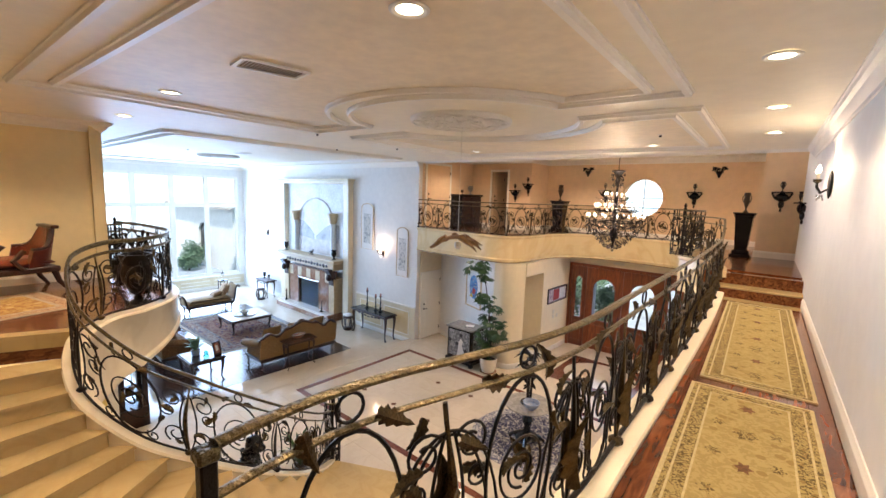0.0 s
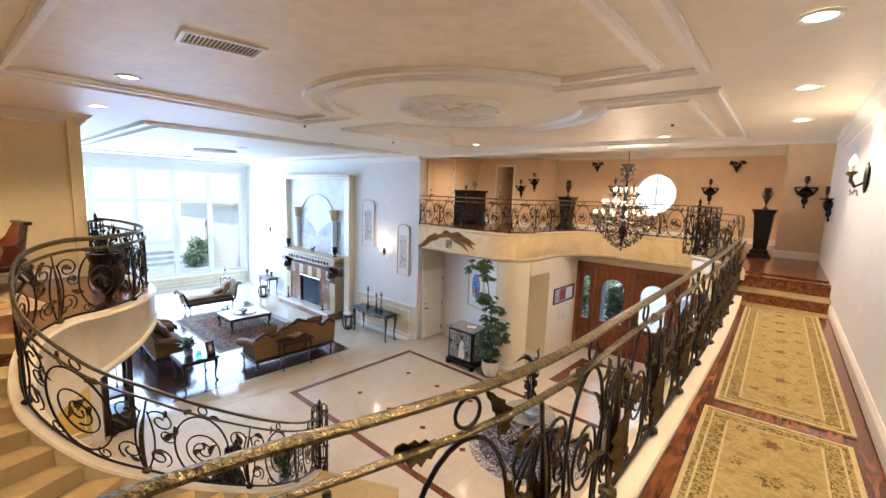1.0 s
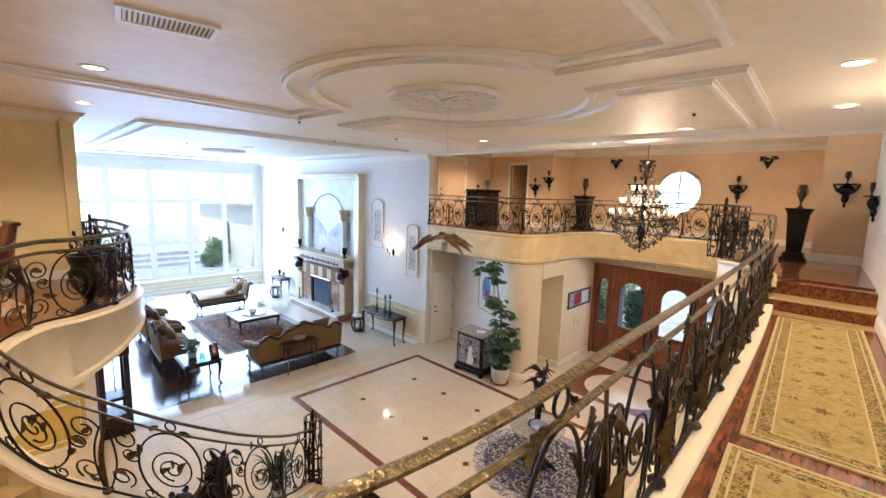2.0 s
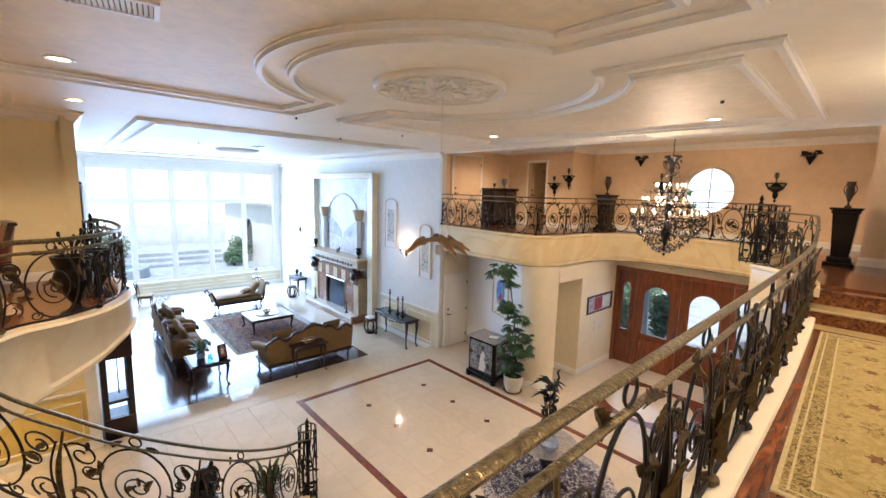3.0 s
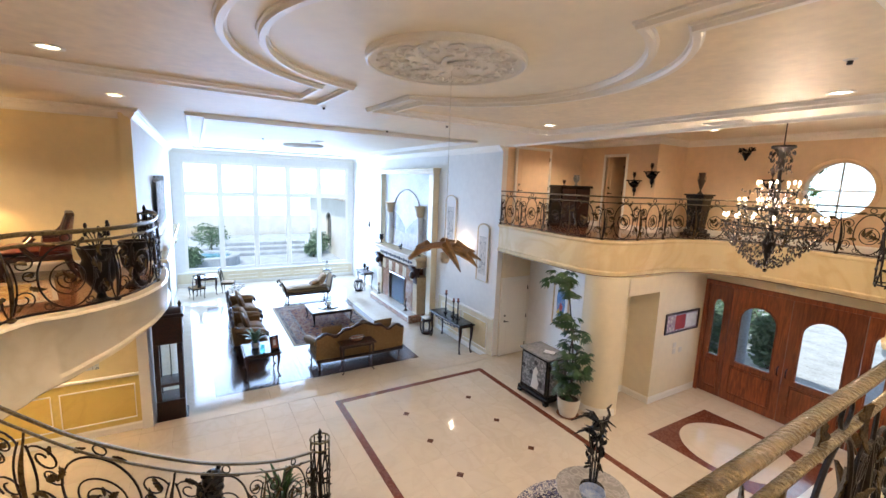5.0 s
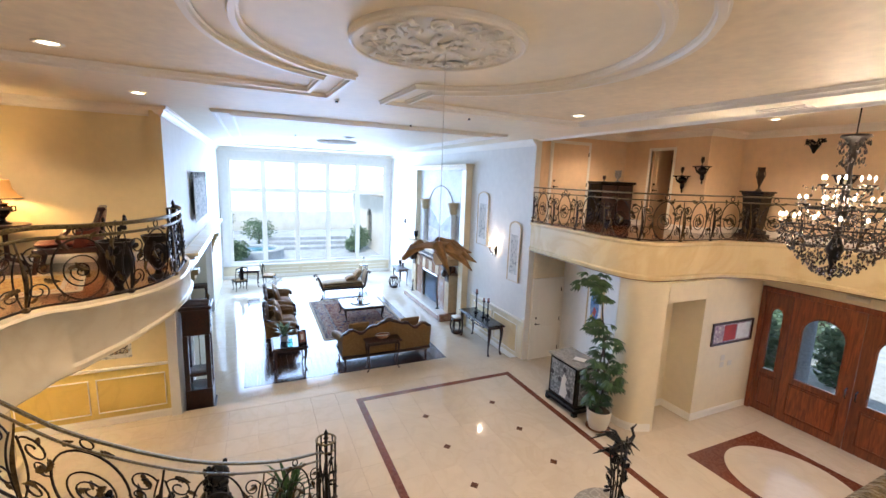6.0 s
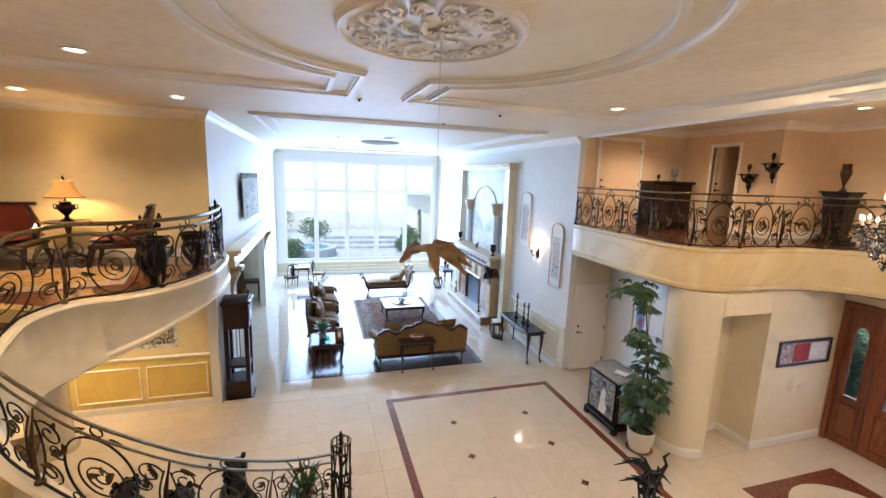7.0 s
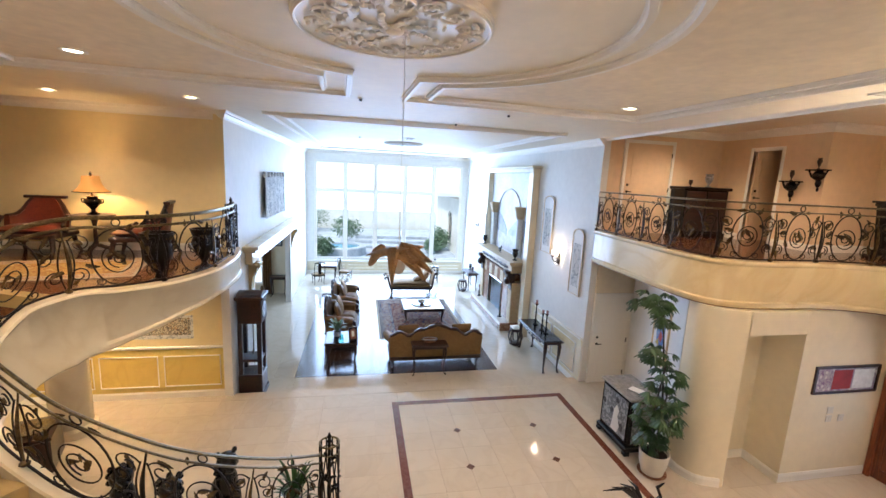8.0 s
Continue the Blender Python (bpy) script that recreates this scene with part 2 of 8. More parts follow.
def clear(name, tint=(0.95, 0.98, 1.0), rough=0.0):
    m = bpy.data.materials.new(name)
    m.use_nodes = True
    b = m.node_tree.nodes["Principled BSDF"]
    b.inputs["Base Color"].default_value = (*tint, 1)
    b.inputs["Transmission Weight"].default_value, b.inputs["Roughness"].default_value, b.inputs["IOR"].default_value = 1, rough, 1.1
    return m


PAINT_CREAM = material("cream_paint", (0.82, 0.73, 0.54), 0.6, scale=0.7, vary=0.03, bump=0.08, bump_scale=120)
PAINT_WHITE = material("white_wall_paint", (0.80, 0.79, 0.76), 0.6, scale=0.7, vary=0.03, bump=0.06, bump_scale=120)
PAINT_TAN = material("tan_paint", (0.78, 0.58, 0.37), 0.6, scale=0.7, vary=0.04, bump=0.06, bump_scale=120)
PAINT_YELLOW = material("pale_yellow_paint", (0.78, 0.65, 0.36), 0.6, scale=0.7, vary=0.03, bump=0.06, bump_scale=120)
CEIL = material("ceiling_plaster", (0.88, 0.82, 0.68), 0.55, scale=0.8, vary=0.03, bump=0.05, bump_scale=90)
CEIL_PANEL = material("tinted_ceiling_plaster", (0.85, 0.75, 0.58), 0.55, scale=1.0, vary=0.06, bump=0.06, bump_scale=70, spec=0.3)
TRIM = material("satin_white_trim", (0.86, 0.83, 0.76), 0.45, scale=1.5, vary=0.01, spec=0.4)
FLOOR = marble("cream_marble", (0.62, 0.54, 0.43), (0.50, 0.41, 0.30), 0.08, 0.9, 0.25)
GROUT = material("grout", (0.66, 0.56, 0.43), 0.5)
RED_STONE = marble("red_brown_stone", (0.135, 0.036, 0.02), (0.22, 0.09, 0.055), 0.14, 5.0, 0.6)
DOT_STONE = marble("dark_brown_stone", (0.10, 0.045, 0.025), (0.2, 0.1, 0.06), 0.14, 5.0, 0.5)
STEP_STONE = marble("honey_marble", (0.50, 0.37, 0.17), (0.42, 0.29, 0.12), 0.25, 1.4, 0.4)
FASCIA = marble("polished_cream_plaster", (0.80, 0.66, 0.40), (0.66, 0.47, 0.22), 0.09, 0.5, 0.45)
FASCIA_PALE = marble("pale_veined_plaster", (0.80, 0.71, 0.52), (0.66, 0.54, 0.34), 0.2, 0.5, 0.35)
GOLD_PANEL = marble("yellow_marbled_panel", (0.74, 0.55, 0.16), (0.55, 0.35, 0.10), 0.25, 1.0, 0.22)
GOLD_FRAME = material("yellow_wainscot", (0.74, 0.58, 0.18), 0.4, scale=2, vary=0.05)
WOODFLOOR = wood("dark_plank_wood", (0.022, 0.008, 0.005), (0.07, 0.024, 0.012), 0.2, 2.0, (1.2, 10, 10), 0.3)
GALLERY_WOOD = wood("red_brown_floor_wood", (0.09, 0.022, 0.008), (0.30, 0.10, 0.035), 0.25, 2.4, (8, 1.4, 8), 0.5)
MAHOGANY = wood("carved_mahogany", (0.012, 0.004, 0.0025), (0.055, 0.015, 0.007), 0.32, 3.0, coat=0.12)
DOORWOOD = wood("cherry_door_wood", (0.13, 0.030, 0.012), (0.30, 0.08, 0.028), 0.3, 2.2, (10, 10, 1))
IRON = material("aged_bronze_iron", (0.007, 0.0055, 0.005), 0.42, 0.2, scale=14, vary=0.3, tone=(0.016, 0.011, 0.007), bump=0.25, bump_scale=140, spec=0.25)
IRON_GOLD = material("gilded_iron_leaf", (0.12, 0.083, 0.038), 0.42, 0.85, scale=20, vary=0.4, bump=0.3, bump_scale=160)
HANDRAIL = material("hammered_bronze_handrail", (0.17, 0.13, 0.062), 0.29, 0.75, scale=38, vary=0.4, tone=(0.028, 0.023, 0.013), bump=0.9, bump_scale=75)
BLACK = material("black_lacquer", (0.010, 0.008, 0.0075), 0.25, scale=10, vary=0.3, coat=0.15, spec=0.35)
WHITE_PLASTIC = material("off_white_enamel", (0.72, 0.68, 0.58), 0.4, vary=0.03)
GLASS = clear("clear_glass")
LAMPGLOW = glowing("lamp_glow", (1.0, 0.86, 0.62), 14)

# ---- large structure ----
ZC, ZB, ZG, ZL = 5.74, 3.6, 3.25, 3.07      # ceiling, balcony, gallery, chair landing
ZS = -0.17                                  # sunken living room floor


def gallery_wall_x(y):
    return 0.66 - 0.048 * (y - 3.3)


# plan of the gallery railing, of the balcony edge and of the inner edge of the stair
RAIL = [(-0.60, 0.52), (-0.615, 0.64), (-0.615, 0.82), (-0.575, 1.05), (-0.50, 1.32), (-0.425, 1.65), (-0.395, 2.05), (-0.41, 2.6), (-0.44, 3.9), (-0.50, 5.7), (-0.58, 7.2), (-0.66, 8.3), (-0.78, 9.05), (-1.08, 9.6), (-1.55, 9.95)]
BALCONY = [(-8.95, 9.84), (-7.6, 9.80), (-6.4, 9.76), (-5.8, 9.84), (-5.48, 10.2), (-5.40, 10.9), (-5.36, 11.7), (-5.05, 12.45), (-4.4, 12.85),
           (-3.6, 12.95), (-2.75, 12.93), (-2.0, 12.8), (-1.6, 12.35), (-1.45, 11.5), (-1.5, 10.6), (-1.55, 9.95)]
STAIR = [(-5.41, 4.12, 0.0), (-4.87, 3.55, 0.39), (-4.38, 2.85, 0.91), (-4.21, 2.14, 1.42), (-4.26, 1.70, 1.74), (-4.46, 1.26, 2.06), (-4.85, 0.92, 2.50),
         (-5.36, 0.95, 2.86), (-5.72, 1.25, 3.06), (-5.96, 1.68, ZL), (-6.36, 2.08, ZL), (-7.0, 2.33, ZL), (-7.8, 2.36, ZL), (-8.5, 2.28, ZL), (-9.06, 2.12, ZL)]
OUTER = [(-4.15, 4.75, 0), (-3.45, 3.9, 0.39), (-2.95, 2.95, 0.91), (-2.75, 1.9, 1.42), (-3.0, 0.6, 1.74), (-3.7, -0.55, 2.06), (-4.75, -0.95, 2.5),
         (-5.75, -0.98, 2.86), (-6.55, -0.95, 3.06)]

g = G().box(-9.1, 1.2, -3.6, 13.6, -0.35, -0.012)
floor = setting("floor", g, GROUT, "cream polished marble foyer floor with a red-brown border", "floor")
g = G().box(-21.3, -9.1, -2.6, 9.82, -0.45, ZS - 0.012)
living_floor = setting("floor_living", g, GROUT, "cream polished marble floor of the sunken living room", "floor")
g = G().box(-9.135, -9.105, 2.0, 9.82, ZS, -0.03).box(-9.16, -8.86, 2.02, 9.8, -0.03, 0.005, 0.005)
setting("step_living", g, FLOOR, "cream marble step down into the living room", "step")

# walls of the living room
wall_y = 9.82
g = G().box(-21.4, -8.95, wall_y, 9.98, ZS, ZC)
setting("wall_fireplace", g, PAINT_WHITE, "pale cream painted wall with the fireplace", "wall")
OPEN0, OPEN1, OPENZ = -16.3, -11.0, 2.5
g = G().box(OPEN1, -9.05, 1.84, 2.0, ZS, ZC).box(-21.4, OPEN0, 1.84, 2.0, ZS, ZC).box(OPEN0, OPEN1, 1.84, 2.0, OPENZ, ZC)
setting("wall_side", g, PAINT_WHITE, "pale cream painted wall with a wide cased opening", "wall")
g = G().box(-21.4, -9.3, -2.75, -2.6, ZS, 3.2).box(-17.65, -17.5, -2.6, 1.84, ZS, 3.2)
setting("wall_side_room", g, PAINT_CREAM, "cream painted wall of the side room", "wall")
g = G().box(-21.4, -9.3, -2.75, 1.84, 3.0, 3.2)
setting("ceiling_side_room", g, CEIL, "plain plaster ceiling of the side room", "ceiling")

# window wall
WX, WY0, WY1 = -21.1, 2.38, 9.56
g = G().box(WX - 0.25, WX, 1.84, WY0, ZS, ZC).box(WX - 0.25, WX, WY1, 9.98, ZS, ZC)
g.box(WX - 0.25, WX, WY0, WY1, ZS, 0.5).box(WX - 0.25, WX, WY0, WY1, 5.29, ZC)
setting("wall_window", g, PAINT_WHITE, "white wall round the tall living room windows", "wall")

# foyer and landing walls
g = G().box(-9.3, -9.12, -3.6, 1.84, 0, ZC).box(-9.05, -9.046, 1.832, 2.0, ZL, ZC).box(-9.12, -9.05, 1.832, 1.838, ZL, ZC)
setting("wall_landing", g, PAINT_YELLOW, "warm cream wall behind the stair and the landing", "wall")
g = G().box(-9.3, 1.5, -3.75, -3.6, 0, ZC)
setting("wall_back", g, PAINT_CREAM, "plain cream wall closing the hall", "wall")
ys = [-3.7, 14.9]
g = G().prism([(gallery_wall_x(ys[0]), ys[0]), (gallery_wall_x(ys[0]) + 0.2, ys[0]), (gallery_wall_x(ys[1]) + 0.2, ys[1]), (gallery_wall_x(ys[1]), ys[1])], 0, 6.2)
setting("wall_gallery", g, PAINT_WHITE, "white painted wall along the gallery", "wall")
g = G().box(-9.1, -8.9, 9.98, 11.2, 0, 2.98)
setting("wall_side_door", g, PAINT_CREAM, "cream wall with a white side door", "wall")
arc = spline([(-6.0, 9.88, 0), (-5.72, 9.86, 0), (-5.46, 10.0, 0), (-5.33, 10.3, 0)], 12)
front = [(p.x, p.y) for p in arc]
g = G().prism([(-8.9, 10.98), (-6.0, 9.88)] + front[1:] + [(-5.32, 10.36), (-5.98, 10.36), (-5.98, 11.42), (-5.3, 11.42), (-5.3, 13.2), (-5.5, 13.2), (-6.2, 13.2), (-6.2, 10.38), (-8.9, 11.2)], 0, 2.96)
setting("wall_entry_side", g, PAINT_CREAM, "cream wall with a rounded corner and a tall alcove", "wall", True)
# thin sheet laid on the cream wall; window daylight is put into its white
g = G().prism([(-8.895, 10.965), (-6.03, 9.878), (-6.026, 9.888), (-8.891, 10.975)], 0, 2.96)
setting("wall_print", g, PAINT_WHITE, "thin white skin on the cream wall, window daylight in its colour", "wall")
g = G().box(-5.98, -5.3, 10.365, 11.415, 2.58, 2.955)
setting("wall_alcove_head", g, PAINT_CREAM, "cream wall over the alcove", "wall")
DX0, DX1, DZ = -5.28, -1.90, 2.74
g = G().box(-6.2, DX0, 13.2, 13.45, 0, 2.98).box(DX1, 0.6, 13.2, 13.45, 0, 2.98).box(DX0, DX1, 13.2, 13.45, DZ, 2.98)
setting("wall_entrance", g, PAINT_CREAM, "cream wall round the entrance doors", "wall")
side = spline([(-1.86, 13.19, 0), (-1.6, 12.4, 0), (-1.42, 11.5, 0), (-1.46, 10.6, 0), (-1.45, 10.22, 0), (-1.15, 9.95, 0), (-0.5, 9.9, 0), (0.3, 9.9, 0)], 30)
g = G().prism([(p.x, p.y) for p in side] + [(0.3, 13.2)], 0, ZB - 0.05)
setting("wall_entry_curved", g, PAINT_CREAM, "curved cream wall under the balcony", "wall", True)

# upper walls round the balcony
RW = (-3.67, 4.86, 0.60)
n = 40
ring_in = [(RW[0] + RW[2] * math.cos(TAU * i / n), RW[1] + RW[2] * math.sin(TAU * i / n)) for i in range(n)]
square = []
for i in range(n):
    c, s = math.cos(TAU * i / n), math.sin(TAU * i / n)
    k = 0.9 / max(abs(c), abs(s))
    square.append((RW[0] + k * c, RW[1] + k * s))
g = G()
for y in (14.7, 14.95):
    base = len(g.v)
    g.add([(x, y, z) for x, z in ring_in + square], [(i, (i + 1) % n, n + (i + 1) % n, n + i) for i in range(n)])
g.add([(x, y, z) for x, z in ring_in for y in (14.7, 14.95)], [(2 * i, 2 * ((i + 1) % n), 2 * ((i + 1) % n) + 1, 2 * i + 1) for i in range(n)])
g.box(-7.2, RW[0] - 0.9, 14.7, 14.95, ZB, 6.15).box(RW[0] + 0.9, 0.7, 14.7, 14.95, ZB, 6.15)
g.box(RW[0] - 0.9, RW[0] + 0.9, 14.7, 14.95, ZB, RW[1] - 0.9).box(RW[0] - 0.9, RW[0] + 0.9, 14.7, 14.95, RW[1] + 0.9, 6.15)
setting("wall_balcony_back", g, PAINT_TAN, "warm tan upper wall with a round window", "wall")
UD0, UD1 = -8.62, -7.95
g = G().box(-9.7, UD0, 13.4, 13.6, ZB, 6.15).box(UD1, -7.0, 13.4, 14.7, ZB, 6.15).box(UD0, UD1, 13.4, 13.6, 5.70, 6.15)
g.box(UD0 - 0.2, UD0, 13.6, 17.5, ZB, 5.9).box(UD0, UD1 + 0.2, 17.5, 17.65, ZB, 5.9).box(UD1, UD1 + 0.2, 14.96, 17.5, ZB, 5.9).box(UD0, UD1, 13.6, 17.5, 5.9, 6.0).box(UD0, UD1, 14.8, 17.5, ZB - 0.1, ZB)
setting("wall_balcony_side", g, PAINT_TAN, "warm tan upper wall with a doorway", "wall")
g = G().box(-9.7, -9.5, 10.1, 13.4, ZB, 6.15)
setting("wall_balcony_end", g, PAINT_TAN, "warm tan upper wall at the balcony's end", "wall")
g = G().box(-9.7, -8.955, 9.985, 10.1, ZB, 6.15)
setting("wall_balcony_inner", g, PAINT_TAN, "warm tan back of the living room wall", "wall")
g = G().box(-0.46, 0.45, 11.85, 14.7, ZB, 6.15)
setting("wall_balcony_pier", g, PAINT_TAN, "warm tan projecting pier by the gallery stairs", "wall")

# slabs of the balcony, gallery and landing
edge = spline([(x, y, 0) for x, y in BALCONY], 90)
EDGE = [(p.x, p.y) for p in edge]
g = G().prism(EDGE + [(p.x, p.y) for p in reversed(spline([(x, y, 0) for x, y in RAIL], 120)) if p.y > 9.05][1:] + [(0.5, 9.05), (0.5, 14.8), (-12.5, 14.8), (-12.5, 10.0), (-8.95, 10.0)], 2.96, ZB)
balcony = setting("floor_balcony", g, GALLERY_WOOD, "red-brown wooden balcony floor", "floor")
prof = [(0.0, -0.62), (0.03, -0.62), (0.05, -0.58), (0.045, -0.54), (0.02, -0.52), (0.02, 0.02), (0.05, 0.04), (0.06, 0.07), (0.05, 0.10), (-0.10, 0.10), (-0.10, 0.0), (0.0, 0.0)]
g = G().sweep([(x, y, ZB) for x, y in EDGE], [(o, h) for o, h in prof])
setting("balcony_fascia", g, FASCIA, "polished cream marbled curved balcony fascia", "fascia", True)
turn_ = [(p.x, p.y, ZB) for p in spline([(x, y, 0) for x, y in RAIL], 120) if p.y > 8.25]
g = G().sweep(turn_, [(-o, h - 0.04) for o, h in prof])
setting("balcony_fascia", g, FASCIA, "polished cream fascia turning down to the gallery", "fascia", True)

rail_pts = spline([(x, y, 0) for x, y in RAIL], 120)
RP = [(p.x, p.y) for p in rail_pts]
low = [p for p in RP if p[1] < 8.3]
g = G().prism([(gallery_wall_x(-3.6), -3.6), (gallery_wall_x(8.3), 8.3)] + list(reversed(low)) + [(-0.9, -0.2), (-1.2, -3.6)], ZG - 0.35, ZG - 0.012)
gallery = setting("floor_gallery", g, GALLERY_WOOD, "red-brown wooden gallery floor", "floor")
cprof = [(0.0, -0.40), (-0.03, -0.40), (-0.06, -0.36), (-0.06, 0.02), (-0.09, 0.05), (-0.09, 0.085), (0.09, 0.085), (0.10, 0.07), (0.085, 0.05), (0.085, -0.01), (0.0, -0.01)]
g = G().sweep([(x, y, ZG) for x, y in low], cprof)
setting("gallery_curb", g, PAINT_CREAM, "cream painted moulded curb under the railing", "curb", True)
# two steps up to the balcony at the end of the gallery
for k, (y0, y1) in enumerate(((8.3, 8.66), (8.66, 9.6))):
    z = ZG + 0.175 * (k + 1)
    g = G().prism([(-0.80 - 0.12 * k, y0), (gallery_wall_x(y0), y0), (gallery_wall_x(y1), y1), (-0.92 - 0.25 * k, y1)], ZG - 0.1, z - 0.03)
    st = setting("gallery_step", g, GALLERY_WOOD, "wooden gallery step with a honey marble tread", "step")
    d = 0.34 if k == 0 else 0.12
    t = G().box(-0.80 - 0.12 * k, gallery_wall_x(y0) - 0.005, y0 - 0.025, y0 + d, z - 0.03, z, 0.008)
    make("tread", t, STEP_STONE if k == 0 else GALLERY_WOOD, st)
g = G().box(-0.70, gallery_wall_x(8.1) - 0.01, 8.02, 8.29, ZG - 0.012, ZG + 0.002)
setting("gallery_threshold", g, STEP_STONE, "honey marble strip at the foot of the steps", "floor")

# stair: each step is a wedge between the inner and the outer curve
inner, outer = spline(STAIR, 200), spline(OUTER, 200)


def at_height(curve, z):
    for a, b in zip(curve, curve[1:]):
        if a.z <= z <= b.z or b.z <= z <= a.z:
            w = (z - a.z) / max(1e-6, b.z - a.z)
            return a.lerp(b, w)
    return curve[-1] if z > 0.1 else curve[0]


stair = tagged(new("staircase"), "curved honey marble staircase with a cream stringer", "staircase", "", "structure")
RISE = ZL / 18
for k in range(17):
    z0, z1 = k * RISE + 0.002, (k + 1) * RISE
    a, b = at_height(inner, z0), at_height(inner, min(z1, 3.055))
    c, d = at_height(outer, z0), at_height(outer, min(z1, 3.055))
    u = Vector((c.x - a.x, c.y - a.y, 0)).normalized() * 0.02
    back = Vector((b.x - a.x, b.y - a.y, 0)).normalized() * 0.03
    poly = [(a.x, a.y), (c.x, c.y), (d.x, d.y), (b.x, b.y)]
    low_z = max(0.0, z1 - 0.26)
    body = make("step", G().prism(poly, low_z, z1 - 0.03), STEP_STONE, stair)
    tread = [(a.x - back.x, a.y - back.y), (c.x - back.x, c.y - back.y), (d.x, d.y), (b.x, b.y)]
    make("tread", G().prism(tread, z1 - 0.03, z1), STEP_STONE, stair)
flat = [p for p in inner if p.x <= -5.7 and p.z > 3.0]
g = G().prism([(-9.12, -3.6), (-6.6, -3.6), (-6.62, -0.95)] + [(p.x, p.y) for p in flat] + [(-9.12, 1.97)], ZL - 0.3, ZL)
landing = setting("floor_landing", g, GALLERY_WOOD, "red-brown wooden landing floor", "floor")
nose = G().prism([(-5.70, 1.24), (-5.87, 1.24), (-6.78, -0.95), (-6.6, -0.95)], ZL - 0.16, ZL + 0.004)
make("tread", nose, STEP_STONE, stair)
v, f = [], []
sec = [(0.07, 0.05), (0.09, 0.08), (0.08, 0.11), (-0.08, 0.11), (-0.10, 0.08), (-0.08, 0.05), (-0.08, -0.41), (-0.11, -0.44), (-0.11, -0.48), (-0.05, -0.51), (0.05, -0.47)]
for i, p in enumerate(inner):
    q = inner[min(i + 1, 199)] - inner[max(i - 1, 0)]
    nn = Vector((q.y, -q.x, 0)).normalized()
    fade = min(1.0, (p.z + 0.12) / 0.7) if p.z < 0.6 else 1.0
    deep = float(np.interp(p.x, (-9.06, -7.8, -7.0, -6.36, -5.96, -5.72, -5.36, -4.85), (0.7, 0.62, 0.6, 0.8, 1.15, 1.5, 1.6, 1.2))) if p.z > 2.4 else 1.0 + 0.2 * max(0, (p.z - 1.9) / 0.5)
    fade *= deep
    for o, h in sec:
        w = p - nn * o
        v.append((w.x, w.y, max(0.0, p.z + (h if h > 0 else h * fade)) + 0.08 * min(1, max(0, (ZL - p.z) / 0.17))))
m = len(sec)
for i in range(199):
    f += [(i * m + j, (i + 1) * m + j, (i + 1) * m + (j + 1) % m, i * m + (j + 1) % m) for j in range(m)]
f += [tuple(range(m)), tuple(reversed(range(199 * m, 200 * m)))]
make("stringer", G().add(v, f), FASCIA_PALE, stair, "pale veined plaster stringer", True)
g = G().lathe([(0.36, 0), (0.36, 0.12), (0.30, 0.16), (0.30, 2.5), (0.34, 2.6), (0.34, 2.75)], 32, (-8.1, -0.36, 0))
setting("column_stair", g, FASCIA_PALE, "round pale plaster column under the landing", "column", True)

# ceilings
g = G().box(-21.4, -9.1, 1.84, 9.98, ZC, 6.4).box(-9.1, 1.6, -3.7, 9.9, ZC, 6.4)
setting("ceiling", g, CEIL, "cream plaster ceiling", "ceiling")
g = G().box(-12.6, 1.6, 9.9, 15.0, 6.1, 6.4)
setting("ceiling_balcony", g, CEIL, "cream plaster ceiling over the balcony", "ceiling")

# ---- recessed ceiling lights ----
# (-3.6, -0.9) is unseen, added to brighten the stair treads
CANS = [(-1.5, 1.93), (-5.1, 1.86), (0.05, 3.91), (-0.04, 5.73), (-0.13, 7.6), (-5.48, 8.03), (-7.55, 2.0), (-1.88, 8.4), (-7.9, -0.1), (-3.6, -0.9), (0.1, 2.0)]
first = None
for x, y in CANS:
    if first is None:
        first = thing("ceiling_light", pose(x, y, ZC - 0.0065), "round recessed ceiling light with a white ring, lit", "ceiling light", "recessed lights")
        make("ring", G().lathe([(0.075, -0.004), (0.10, -0.012), (0.115, -0.006), (0.115, 0.0), (0.075, 0.0)], 28, caps=False), TRIM, first, "", True)
        make("bulb", G().lathe([(0.001, -0.003), (0.05, -0.004), (0.076, -0.001)], 24, caps=False), LAMPGLOW, first, "glowing warm bulb", True)
    else:
        copy_thing(first, pose(x, y, ZC - 0.0065))
    lamp("downlight", "SPOT", look((x, y, ZC - 0.03), (x, y, 0)), 105 if x > -0.5 else 165 if x < -7 else 270, WARM, 0.06, spot=125)
# unseen downlights; side-door and balcony ones are added to brighten the walls
for x, y, z in ((-8.3, 0.2, ZL - 0.3), (-8.3, -1.8, ZL - 0.3), (-6.9, 10.25, 2.96), (-8.2, 11.7, 6.1), (-5.4, 12.9, 6.1), (-1.6, 12.4, 6.1)):
    copy_thing(first, pose(x, y, z - 0.001))
    lamp("downlight", "SPOT", look((x, y, z - 0.03), (x, y, 0)), 95 if z < 3 and y > 9 else 220 if z < 3 else 175, (1.0, 0.70, 0.40) if z < 3 and y < 9 else WARM, 0.06, spot=140)

